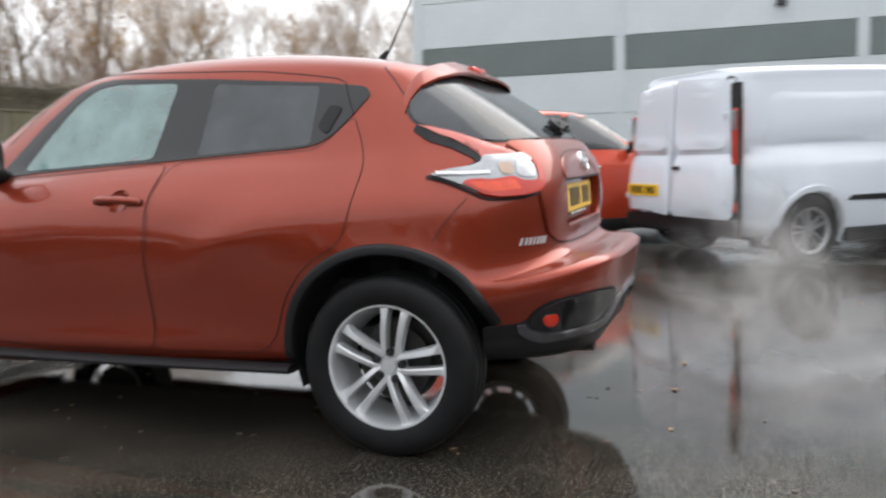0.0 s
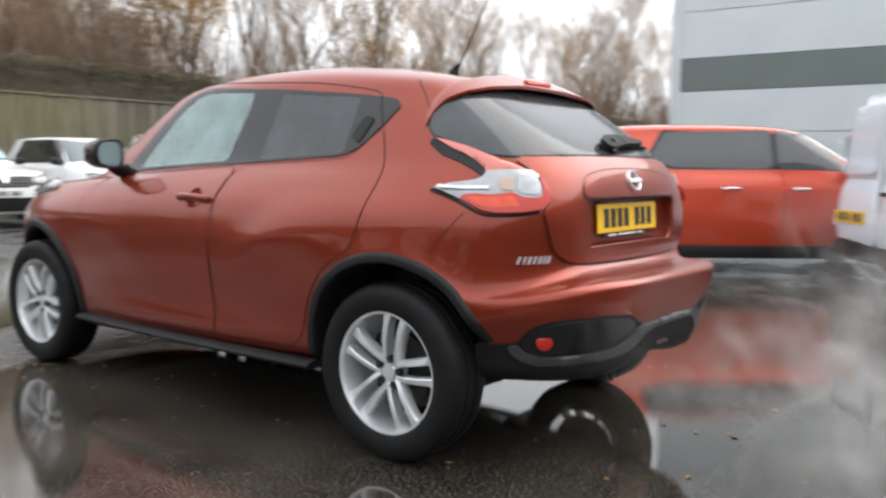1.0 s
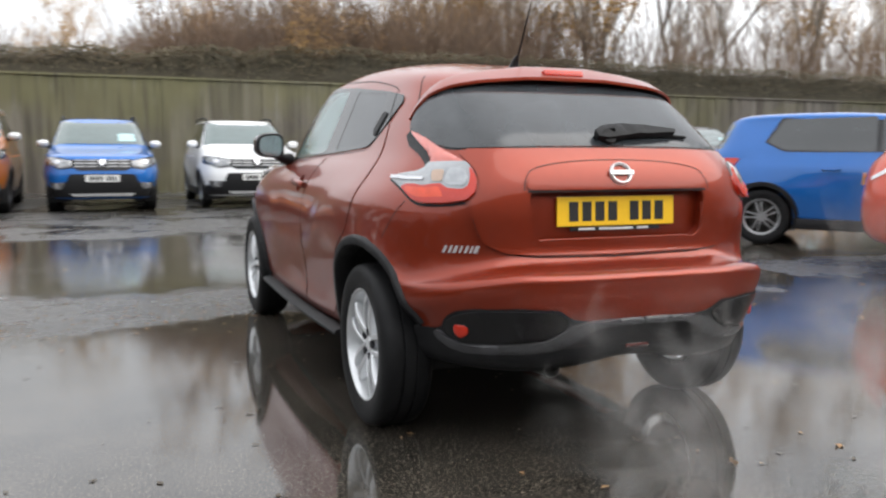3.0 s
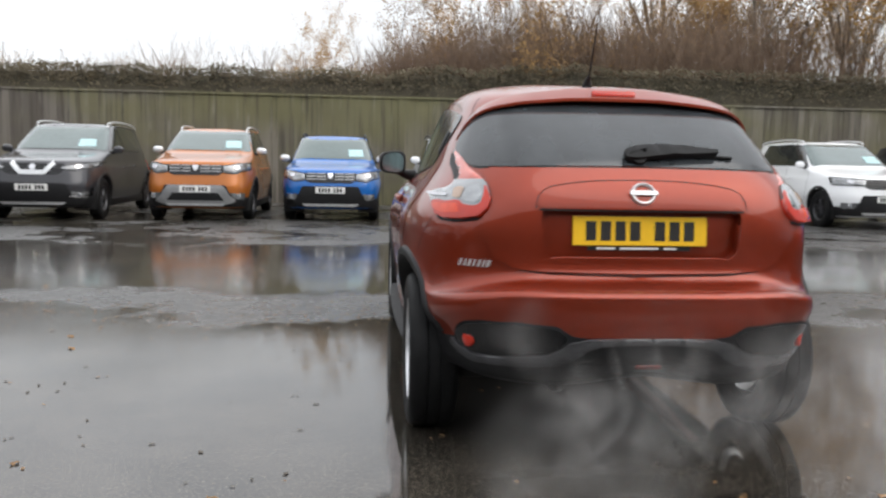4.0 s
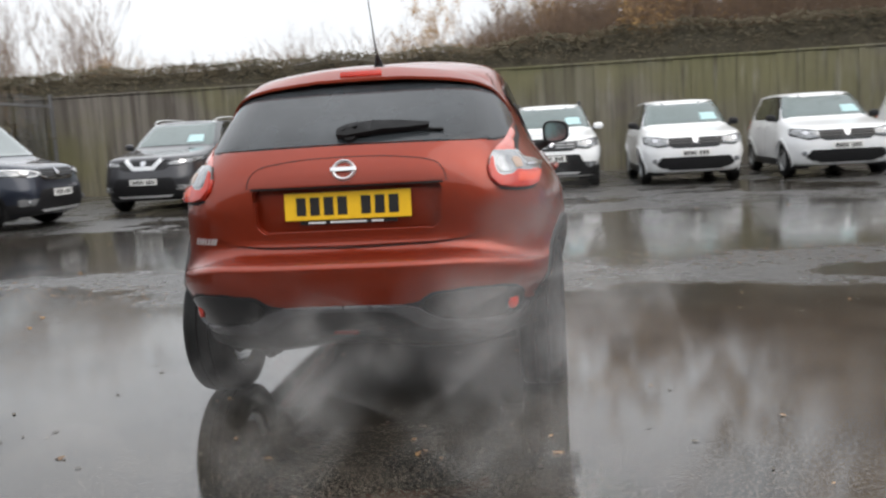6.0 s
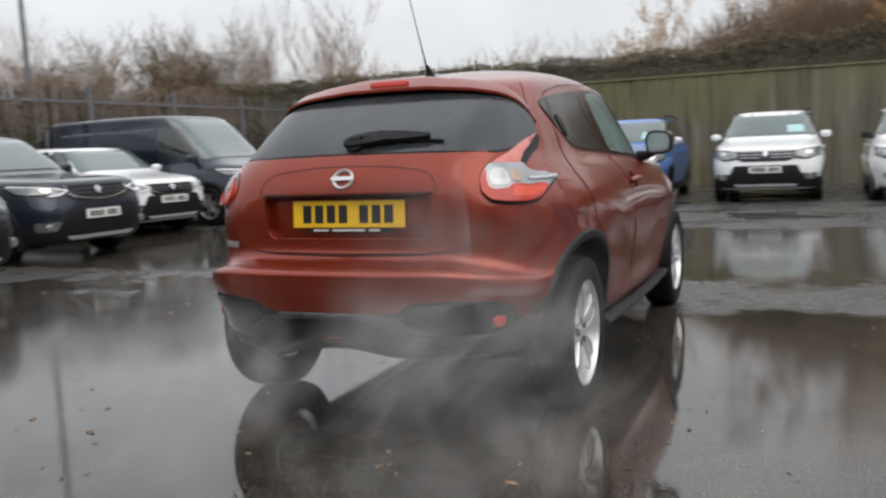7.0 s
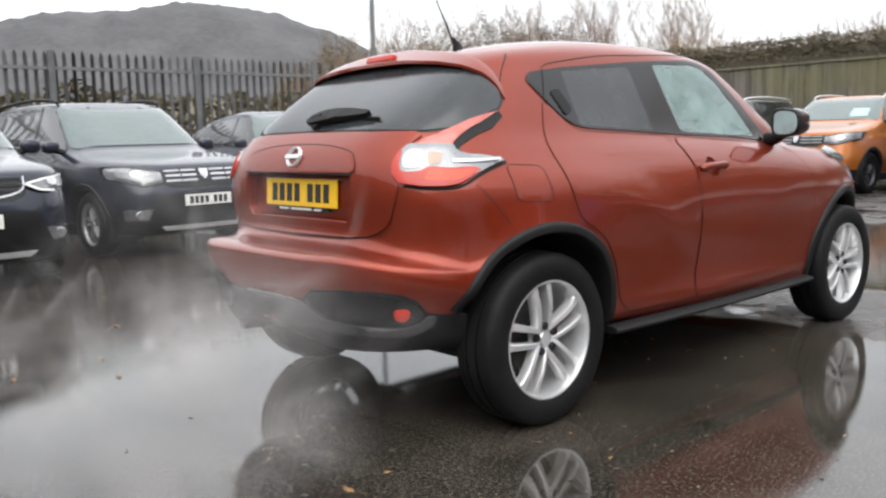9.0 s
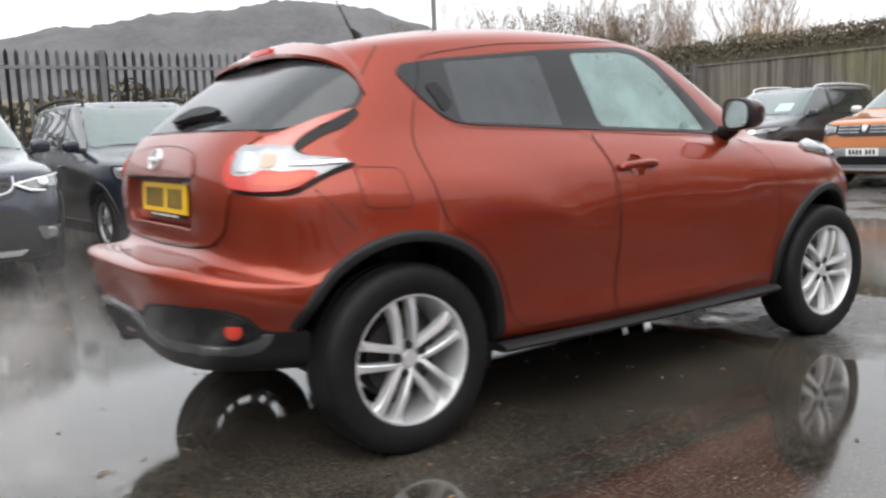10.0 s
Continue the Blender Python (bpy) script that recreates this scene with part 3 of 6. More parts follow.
        dish = [(1.135 + 0.052 * math.cos(t), 0.942 + 0.046 * math.sin(t)) for t in np.linspace(0, 2 * math.pi, 25)[:-1]]
        for nm, pl in (("front_door", front_door), ("rear_door", rear_door)):
            out = round_poly(pl, 0.06)
            d = part(nm, skin.panel(side, out, 0.0025, 0.05, 0.003, holes=(dish,) if nm == "front_door" else ()), "red", car, smooth=50)
            part("door_gap", skin.ribbon(side, out + out[:1], 0.0028, 0.0031), "seam", d, "dark gap round the door")
        # side glass
        part("window_surround", skin.panel(side, dlo, 0.006, 0.04, 0.007, holes=(win_f, win_r)), "gloss_black", car, "gloss black window surround", smooth=50)
        for nm, pl, g in (("front_window", win_f, "glass_front"), ("rear_window", win_r, "glass_dark")):
            w = part(nm, skin.panel(side, pl, 0.0045, 0.07, 0.001), g, car, smooth=60)
            w.visible_shadow = False
        part("surround_gap", skin.ribbon(side, [(0.17, 1.252), (0.198, 1.31), (0.222, 1.372)], 0.005, 0.0072), "seam", car)
        # pull handle hidden in the rear surround
        part("rear_door_handle", skin.panel(side, round_poly([(0.215, 1.280), (0.268, 1.288), (0.312, 1.205), (0.265, 1.176)], 0.02), 0.012, 0.03, 0.012), "black_plastic", car, smooth=40)
        # front door handle in its recess
        part("handle_recess", skin.panel(side, [(1.135 + 0.058 * math.cos(t), 0.942 + 0.052 * math.sin(t)) for t in np.linspace(0, 2 * math.pi, 25)[:-1]], 0.001, 0.014, 0.002, bulge=-0.032), "red", car, smooth=40)
        bm = bmesh.new()
        pts = [skin.point(side, y, z, o)[0] for y, z, o in ((1.03, 0.938, 0.004), (1.05, 0.939, 0.018), (1.13, 0.941, 0.026), (1.21, 0.943, 0.022), (1.24, 0.943, 0.004))]
        tube(bm, smooth_poly([tuple(p) for p in pts], 4, False), 0.0155, 8)
        part("door_handle", bm, "red", car, smooth=60)
        # wheel arch trims
        for yc in (0.0, 2.53):
            bm = bmesh.new()
            rows = []
            for a in np.linspace(radians(-14), radians(162 if yc == 0 else 194), 44):
                row = []
                for r, o in ((arch_r - 0.006, -0.06), (arch_r - 0.002, 0.004), (arch_r + 0.004, 0.014), (arch_r + 0.028, 0.017), (arch_r + 0.038, 0.011), (arch_r + 0.042, -0.004)):
                    y, z = yc + r * math.cos(a), 0.36 + r * math.sin(a)
                    if z < 0.23:
                        z = 0.23
                    p, nor = skin.point(side, yc + (arch_r + 0.04) * math.cos(a), max(0.25, 0.36 + (arch_r + 0.04) * math.sin(a)), 0)
                    row.append(bm.verts.new((p.x + sx * o, y, z)))
                rows.append(row)
            for p, r in zip(rows, rows[1:]):
                for k in range(5):
                    bm.faces.new((p[k], r[k], r[k + 1], p[k + 1]))
            part("wheel_arch_trim", bm, "black_plastic", car, "black plastic wheel arch trim", smooth=50)
            bm = bmesh.new()
            rows = []
            for a in np.linspace(radians(-20), radians(174 if yc == 0 else 184), 24):
                y, z = yc + 0.392 * math.cos(a), 0.36 + 0.392 * math.sin(a)
                edge = min(0.82, abs(skin.point(side, y, max(z, 0.42))[0].x) - 0.03)
                rows.append([bm.verts.new((sx * x, y, z)) for x in (edge, 0.52)])
            for p, r in zip(rows, rows[1:]):
                bm.faces.new((p[0], r[0], r[1], p[1]))
            cen = bm.verts.new((sx * 0.52, yc, 0.3))
            for p, r in zip(rows, rows[1:]):
                bm.faces.new((p[1], r[1], cen))
            part("wheel_well", bm, "under", car, smooth=40)
        # sill strip
        bm = bmesh.new()
        rows = []
        for y in np.linspace(0.40, 2.12, 20):
            x = 0.845 + 0.022 * math.sin(math.pi * (y - 0.4) / 1.72)
            z = 0.298
            rows.append([bm.verts.new((sx * (x + dx), y, z + dz)) for dx, dz in ((-0.12, -0.014), (-0.035, -0.014), (0.004, -0.010), (0.010, 0.002), (-0.002, 0.014), (-0.05, 0.020))])
        for p, r in zip(rows, rows[1:]):
            for k in range(5):
                bm.faces.new((p[k], p[k + 1], r[k + 1], r[k]))
        bm.faces.new(rows[0])
        bm.faces.new(rows[-1])
        part("sill_trim", bm, "bumper_black", car, "black plastic sill strip", smooth=40)
        # mirror: a rounded housing with a dark rim and a glass set into it
        def loop(y, ax, az, cx=0.0, cz=0.0, k=3.2, n=28):
            out = []
            for t in np.linspace(0, 2 * math.pi, n + 1)[:-1]:
                c, q = math.cos(t), math.sin(t)
                x, z = math.copysign(abs(c) ** (2 / k), c), math.copysign(abs(q) ** (2 / k), q)
                # the outer end is lower than the inner one
                out.append((sx * (cx + ax * x), y, cz + az * z * (1 - 0.10 * x)))
            return out

        def loft(rings, back=False):
            bm = bmesh.new()
            vs = [[bm.verts.new(p) for p in r] for r in rings]
            for p, q in zip(vs, vs[1:]):
                for k in range(len(p)):
                    bm.faces.new((p[k], p[(k + 1) % len(p)], q[(k + 1) % len(p)], q[k]))
            bm.faces.new(vs[-1])
            if back:
                bm.faces.new(vs[0])
            return bm
        mirror = part("door_mirror", loft([loop(-0.035, 0.083, 0.071), loop(0.0, 0.084, 0.072), loop(0.035, 0.078, 0.064), loop(0.062, 0.064, 0.050, -0.006), loop(0.078, 0.040, 0.030, -0.012)]), "mirror_shell", car, "dark door mirror", smooth=60)
        mirror.matrix_local = pose(sx * 0.872, 1.80, 1.137, 0, 0, sx * -8)
        part("mirror_casing", loft([loop(-0.052, 0.066, 0.056), loop(-0.060, 0.070, 0.060), loop(-0.060, 0.078, 0.067), loop(-0.050, 0.083, 0.071), loop(-0.034, 0.0835, 0.0715)]), "black_plastic", mirror, smooth=50)
        part("mirror_glass", loft([loop(-0.0545, 0.068, 0.058), loop(-0.054, 0.068, 0.058)], True), "chrome", mirror)
        bm = bmesh.new()
        tube(bm, [(sx * -0.05, 0.0, -0.055), (sx * -0.09, 0.01, -0.075), (sx * -0.15, 0.02, -0.085)], [0.026, 0.03, 0.04], 10)
        part("mirror_foot", bm, "black_plastic", mirror, smooth=50)
        # fuel flap, bumper seam, quarter seam
        if sx > 0:
            fp = round_poly([(-0.16, 1.005), (0.005, 0.995), (0.02, 0.86), (-0.15, 0.87)], 0.03)
            f = part("fuel_flap", skin.panel(side, fp, 0.002, 0.04, 0.003), "red", car, smooth=50)
            part("flap_gap", skin.ribbon(side, fp + fp[:1], 0.0026, 0.0025), "seam", f)
        part("bumper_gap", skin.ribbon(side, smooth_poly([(-0.30, 0.94), (-0.25, 0.88), (-0.20, 0.815), (-0.185, 0.79)], 5, False), 0.003, 0.0012), "seam", car)
        part("roof_gap", skin.ribbon(side, smooth_poly([(0.225, 1.374), (0.25, 1.388), (0.31, 1.402), (0.6, 1.440), (0.92, 1.457), (1.33, 1.474), (1.47, 1.455), (1.64, 1.375), (1.86, 1.19)], 6, False), 0.004, 0.0012), "seam", car)
        part("hatch_gap", skin.ribbon(side, [(0.09, 1.432), (0.03, 1.372), (-0.012, 1.318)], 0.004, 0.0012), "seam", car)
        # tail lamp: a clear and red boomerang round the corner, with a fin along the window

        def wrap(keys, r=0.012):
            return [(sx * a, z) for a, z in round_poly(keys, r)]

        lamp = part("tail_lamp", skin.panel("wrap", wrap([(0.526, 1.020), (0.528, 0.980), (0.553, 0.951), (0.614, 0.939), (0.685, 0.936), (0.730, 0.944), (0.798, 0.981), (0.848, 1.003), (0.884, 1.014), (0.823, 1.030), (0.745, 1.041), (0.712, 1.055), (0.705, 1.074), (0.66, 1.077), (0.565, 1.080), (0.542, 1.056)]),
                                            0.021, 0.015, 0.024, bulge=0.008), "lamp_clear", car, "clear and red tail lamp", smooth=50)
        part("red_lens", skin.panel("wrap", wrap([(0.525, 1.018), (0.527, 0.979), (0.552, 0.949), (0.614, 0.937), (0.685, 0.934), (0.731, 0.943), (0.790, 0.980), (0.770, 0.990), (0.632, 0.998), (0.610, 0.984), (0.566, 0.982), (0.548, 0.994), (0.545, 1.025), (0.550, 1.056), (0.541, 1.050)], 0.008),
                                    0.0300, 0.02, 0.028), "lamp_red", lamp, smooth=50)
        part("reversing_lens", skin.panel("wrap", wrap([(0.560, 0.994), (0.604, 0.994), (0.622, 1.004), (0.612, 1.052), (0.570, 1.056), (0.553, 1.030)], 0.012), 0.0315, 0.02, 0.012), "lamp_bright", lamp, smooth=50)
        part("indicator_lens", skin.panel("wrap", wrap([(0.630, 1.004), (0.665, 1.004), (0.672, 1.040), (0.628, 1.046)], 0.012), 0.0325, 0.02, 0.010), "lamp_amber", lamp, smooth=50)
        part("bright_strip", skin.ribbon("wrap", [(sx * a, z) for a, z in ((0.70, 1.012), (0.78, 1.010), (0.860, 1.013))], 0.010, 0.0325, 0.014), "chrome", lamp)
        part("red_glow_lens", skin.panel("wrap", wrap([(0.62, 0.955), (0.71, 0.949), (0.75, 0.962), (0.772, 0.980), (0.635, 0.986)], 0.008), 0.0320, 0.02, 0.006), "lamp_orange", lamp, smooth=50)
        part("red_fin", skin.panel("wrap", wrap([(0.890, 1.201), (0.84, 1.191), (0.767, 1.171), (0.71, 1.147), (0.662, 1.126), (0.600, 1.100), (0.567, 1.079), (0.66, 1.076), (0.704, 1.074), (0.706, 1.088), (0.744, 1.125), (0.812, 1.160)], 0.006), 0.008, 0.02, 0.012, bulge=0.010), "fin", lamp, smooth=50)
        # black wedge between the fin and the lamp, and the dark joint under the lamp
        part("lamp_seal", skin.panel("wrap", wrap([(0.893, 1.203), (0.912, 1.180), (0.860, 1.139), (0.790, 1.114), (0.734, 1.078), (0.724, 1.062), (0.765, 1.043), (0.897, 1.014), (0.823, 1.027), (0.745, 1.038), (0.709, 1.053), (0.702, 1.074), (0.704, 1.090), (0.742, 1.127), (0.812, 1.162)], 0.004), 0.006, 0.015, 0.008), "black_plastic", lamp, smooth=50)
        part("lamp_seal", skin.ribbon("wrap", [(sx * a, z) for a, z in smooth_poly([(0.895, 1.012), (0.848, 0.997), (0.798, 0.973), (0.735, 0.936), (0.685, 0.929), (0.614, 0.932), (0.556, 0.942)], 5, False)], 0.008, 0.006, 0.010), "black_plastic", lamp)
        # intake, reflector, lip
        part("intake", skin.panel("wrap", wrap([(0.246, 0.535), (0.288, 0.570), (0.39, 0.579), (0.50, 0.573), (0.557, 0.559), (0.594, 0.536), (0.614, 0.498), (0.60, 0.466), (0.55, 0.445), (0.44, 0.452), (0.315, 0.469), (0.268, 0.50)], 0.02), 0.010, 0.03, 0.004), "gloss_black", car, smooth=50)
        part("trim_lip", skin.panel("wrap", wrap([(0.648, 0.482), (0.622, 0.484), (0.600, 0.460), (0.55, 0.441), (0.44, 0.448), (0.315, 0.465), (0.268, 0.492), (0.240, 0.518), (0.19, 0.531), (0.09, 0.533), (0.0, 0.533), (0.0, 0.512), (0.09, 0.511), (0.155, 0.506), (0.195, 0.487), (0.228, 0.458), (0.275, 0.432), (0.37, 0.419), (0.47, 0.414), (0.555, 0.409), (0.602, 0.424), (0.640, 0.456)], 0.010),
                                    0.016, 0.022, 0.020, bulge=0.004), "trim_sheen", car, smooth=50)
        rf = bmesh.new()
        lathe(rf, [(0.001, -0.003), (0.025, -0.002), (0.0295, 0.002), (0.0295, 0.02)], 24, "Y")
        ref = part("reflector", rf, "lamp_red", car, "round red rear reflector", smooth=40)
        pr, nr = skin.point("wrap", sx * 0.553, 0.501, 0.014)
        ref.matrix_local = Matrix.Translation(pr) @ pose(0, 0, 0, 0, 0, math.degrees(math.atan2(nr.x, -nr.y)))

    part("lower_bumper", skin.panel("wrap", round_poly(both([(0.0, 0.531), (0.18, 0.530), (0.235, 0.538), (0.278, 0.576), (0.39, 0.586), (0.505, 0.579), (0.565, 0.565), (0.602, 0.540), (0.622, 0.492), (0.66, 0.482), (0.70, 0.479), (0.742, 0.476), (0.728, 0.397), (0.40, 0.40), (0.0, 0.405)]), 0.014), 0.006, 0.03, 0.01), "bumper_black", car, "black plastic lower bumper", smooth=50)
    # dark valance set in under the bumper
    bm = bmesh.new()
    rows = []
    for a in np.linspace(-0.735, 0.735, 41):
        low = 0.335 + 0.035 * math.exp(-(a / 0.16) ** 2)
        rows.append([bm.verts.new(skin.point("wrap", a, z, o)[0] if z > 0.42 else Vector((*skin.point("wrap", a, 0.44, o)[0][:2], z))) for z, o in ((0.46, 0.002), (0.43, 0.0045), (0.40, -0.006), (low + 0.02, -0.03), (low, -0.075), (low + 0.01, -0.20))])
    for p, r in zip(rows, rows[1:]):
        for k in range(5):
            bm.faces.new((p[k], p[k + 1], r[k + 1], r[k]))
    part("valance", bm, "bumper_black", car, "dark valance under the rear bumper", smooth=50)
    # rear gate
    recess = round_poly(both([(0.0, 0.984), (0.362, 0.982), (0.35, 0.83), (0.32, 0.798), (0.0, 0.795)]), 0.03)
    gate = part("tailgate", skin.panel("wrap", round_poly(both([(0.0, 1.134), (0.34, 1.131), (0.61, 1.122), (0.560, 1.082), (0.534, 1.056), (0.517, 1.02), (0.519, 0.975), (0.545, 0.945), (0.535, 0.90), (0.525, 0.86), (0.505, 0.80), (0.44, 0.759), (0.33, 0.747), (0.0, 0.742)]), 0.02), 0.013, 0.03, 0.014, holes=(recess,)), "red", car, smooth=40)
    gout = round_poly([(-0.545, 0.94), (-0.525, 0.86), (-0.505, 0.80), (-0.44, 0.757), (-0.33, 0.742), (0.0, 0.735), (0.33, 0.742), (0.44, 0.757), (0.505, 0.80), (0.525, 0.86), (0.545, 0.94)], 0.04)
    part("gate_gap", skin.ribbon("wrap", gout[5:-5], 0.0036, 0.0035), "seam", gate, "dark gap round the tailgate")
    # raised lip with the emblem over the plate recess
    part("gate_lip", skin.panel("wrap", round_poly(both([(0.0, 1.084), (0.2, 1.078), (0.33, 1.057), (0.366, 1.025), (0.372, 0.987), (0.2, 0.985), (0.0, 0.985)]), 0.02), 0.020, 0.025, 0.012), "red", gate, smooth=40)
    part("lip_edge", skin.ribbon("wrap", smooth_poly([(-0.378, 0.985), (-0.372, 1.028), (-0.335, 1.063), (-0.2, 1.084), (0.0, 1.090), (0.2, 1.084), (0.335, 1.063), (0.372, 1.028), (0.378, 0.985)], 5, False), 0.003, 0.0138), "seam", gate)
    # dark line painted in for the shadow under the lip
    part("lip_shadow_gap", skin.ribbon("wrap", [(-0.366, 0.981), (0.366, 0.981)], 0.007, 0.0145), "seam", gate)
    part("plate_recess", skin.panel("wrap", round_poly(both([(0.0, 0.986), (0.364, 0.984), (0.352, 0.829), (0.322, 0.796), (0.0, 0.793)]), 0.03), -0.034, 0.04, -0.046, bulge=0.00001), "red", gate, smooth=40)
    part("gate_ledge", skin.panel("wrap", round_poly(both([(0.0, 0.806), (0.29, 0.806), (0.335, 0.80), (0.30, 0.782), (0.0, 0.780)]), 0.01), 0.015, 0.03, 0.03), "red", gate, smooth=40)
    pp, pn = skin.point("rear", 0, 0.907, -0.025)
    tilt = math.degrees(math.atan2(pn.z, -pn.y))
    plate(gate, "plate_y", Matrix.Translation(pp) @ pose(0, 0, 0, -tilt))
    bm = bmesh.new()
    box(bm, (0.40, 0.006, 0.016), (0, 0, 0), 0.002)
    part("plate_strip", bm, "ink", gate).matrix_local = Matrix.Translation(pp) @ pose(0, 0.004, -0.066)
    for x, w in ((-0.13, 0.07), (0.0, 0.15), (0.12, 0.05)):
        bm = bmesh.new()
        box(bm, (w, 0.002, 0.008), (x, -0.004, 0))
        part("strip_mark", bm, "plate_w", gate).matrix_local = Matrix.Translation(pp) @ pose(0, 0.003, -0.066)
    # round emblem: a ring and a bar
    pe, ne = skin.point("rear", 0, 1.040, 0.024)
    bm = bmesh.new()
    lathe(bm, [(0.042, 0.008), (0.044, -0.002), (0.049, -0.007), (0.054, -0.007), (0.059, -0.001), (0.060, 0.010)], 40, "Y")
    em = part("emblem", bm, "alloy", gate, "round chrome emblem", smooth=50)
    et = math.degrees(math.atan2(ne.z, -ne.y))
    em.matrix_local = Matrix.Translation(pe) @ pose(0, 0, 0, -et) @ Matrix.Diagonal((0.82, 1, 0.74, 1))
    bm = bmesh.new()
    box(bm, (0.128, 0.008, 0.024), (0, -0.006, 0), 0.003)
    part("emblem_bar", bm, "alloy", em)
    # model badge as plain strokes
    for a, w in ((-0.624, 0.008), (-0.606, 0.007), (-0.590, 0.010), (-0.573, 0.007), (-0.556, 0.009), (-0.541, 0.007), (-0.526, 0.012)):
        part("badge_stroke", skin.panel("wrap", [(a - w / 2, 0.762), (a + w / 2, 0.762), (a + w / 2 + 0.009, 0.788), (a - w / 2 + 0.009, 0.788)], 0.005, 0.02, 0.005), "alloy", car)
    # rear window, spoiler, brake lamp, wiper
    part("rear_window_surround", skin.panel("wrap", win_edge, 0.003, 0.04, 0.004, holes=(rear_win,)), "gloss_black", car, smooth=50)
    rwin = part("rear_screen", skin.panel("wrap", rear_win, 0.0065, 0.05, 0.001), "glass_dark", car, "wet dark tinted rear window", smooth=60)
    rwin.visible_shadow = False
    wscreen = part("windscreen", skin.panel("front", screen, 0.004, 0.07, 0.001), "glass_front", car, smooth=60)
    wscreen.visible_shadow = False
    bm = bmesh.new()
    rows = []
    for a in np.linspace(-0.935, 0.935, 61):
        k = abs(a)
        zl = float(np.interp(k, (0, 0.35, 0.62, 0.76, 0.85, 0.90, 0.935), (1.424, 1.424, 1.412, 1.396, 1.372, 1.335, 1.28)))
        o = 0.004 + 0.036 * (1 - (k / 0.935) ** 3)
        zu = zl + 0.026 * (1 - (k / 0.935) ** 4)
        rows.append([bm.verts.new(skin.point("wrap", a, z, off)[0]) for z, off in ((zu + 0.012, 0.0015), (zu + 0.003, 0.003 + o * 0.35), (zl + 0.019, o), (zl + 0.012, o + 0.003), (zl - 0.034, o + 0.006), (zl - 0.038, o - 0.004))])
    for p, r in zip(rows, rows[1:]):
        for k in range(5):
            bm.faces.new((p[k], p[k + 1], r[k + 1], r[k]))
    sp = part("roof_spoiler", bm, "red", car, "red roof spoiler", smooth=50)
    bp_ = skin.point("wrap", 0, 1.412, 0.043)[0]
    bm = bmesh.new()
    box(bm, (0.188, 0.03, 0.026), (0, 0, 0), 0.008)
    part("brake_lamp", bm, "lamp_red", sp, "high red brake lamp", smooth=40).matrix_local = Matrix.Translation(bp_) @ pose(0, -0.006, -0.002, -18)
    wiper = new("rear_wiper")
    wiper.parent = car
    pw = skin.point("rear", 0.03, 1.165, 0.02)[0]
    arm = round_poly([(-0.045, 1.160), (-0.045, 1.184), (0.0, 1.200), (0.10, 1.209), (0.20, 1.205), (0.335, 1.191), (0.33, 1.180), (0.20, 1.173), (0.10, 1.167), (0.0, 1.156)], 0.008)
    eye = round_poly([(-0.030, 1.169), (0.0, 1.182), (0.045, 1.187), (0.040, 1.174)], 0.004)
    part("wiper_arm", skin.panel("rear", arm, 0.038, 0.03, 0.022, holes=(eye,), bulge=0.006), "rubber", wiper, smooth=50)
    bm = bmesh.new()
    lathe(bm, [(0.001, 0.02), (0.03, 0.018), (0.036, -0.03)], 20, "Y")
    part("wiper_base", bm, "rubber", wiper, smooth=50).matrix_local = Matrix.Translation(pw) @ pose(-0.02, 0.01, 0.0, 150)
    bm = bmesh.new()
    bl = [skin.point("rear", x, z, 0.014)[0] for x, z in ((-0.02, 1.168), (0.10, 1.178), (0.24, 1.182), (0.39, 1.176))]
    tube(bm, smooth_poly([tuple(p) for p in bl], 3, False), 0.007, 6)
    part("wiper_blade", bm, "rubber", wiper, smooth=50)
    # aerial
    bm = bmesh.new()
    tube(bm, [(0, 0.335, 1.50), (0, 0.325, 1.535), (0, 0.30, 1.56)], [0.03, 0.018, 0.008], 8)
    ae = part("aerial", bm, "black_plastic", car, "thin black roof aerial", smooth=50)
    bm = bmesh.new()
    tube(bm, [(0, 0.30, 1.55), (0, 0.22, 1.70), (0, 0.12, 1.89)], [0.0045, 0.003, 0.0018], 6)
    part("rod", bm, "black_plastic", ae, smooth=50)
    # fog lamp, exhaust, underbody
    part("fog_lamp", skin.panel("wrap", round_poly([(-0.045, 0.43), (0.045, 0.43), (0.035, 0.408), (-0.035, 0.408)], 0.01), 0.014, 0.02, 0.01), "lamp_dull", car, smooth=50)
    bm = bmesh.new()
    box(bm, (1.30, 3.2, 0.10), (0, 1.35, 0.31), 0.03)
    part("underbody", bm, "under", car)
    bm = bmesh.new()
    box(bm, (0.5, 0.26, 0.13), (-0.22, -0.33, 0.37), 0.05)
    part("silencer", bm, "steel_dark", car, smooth=50)
    bm = bmesh.new()
    lathe(bm, [(0.026, 0.30), (0.028, 0.0), (0.031, -0.004), (0.031, 0.3)], 20, "Y")
    part("exhaust_pipe", bm, "steel_dark", car, "dark exhaust pipe under the bumper", smooth=50).matrix_local = pose(-0.33, -0.66, 0.345, -4)
    bm = bmesh.new()
    tube(bm, [(-0.72, 0, 0.30), (-0.3, 0.05, 0.27), (0.3, 0.05, 0.27), (0.72, 0, 0.30)], 0.045, 8)
    part("rear_axle", bm, "under", car, smooth=50)
    # cabin: floor, dash, seats, steering wheel
    bm = bmesh.new()
    box(bm, (1.40, 2.2, 0.06), (0, 0.95, 0.42))
    box(bm, (1.36, 0.42, 0.34), (0, 1.98, 0.86), 0.08)
    box(bm, (1.30, 0.04, 0.55), (0, -0.12, 0.78), 0.02)
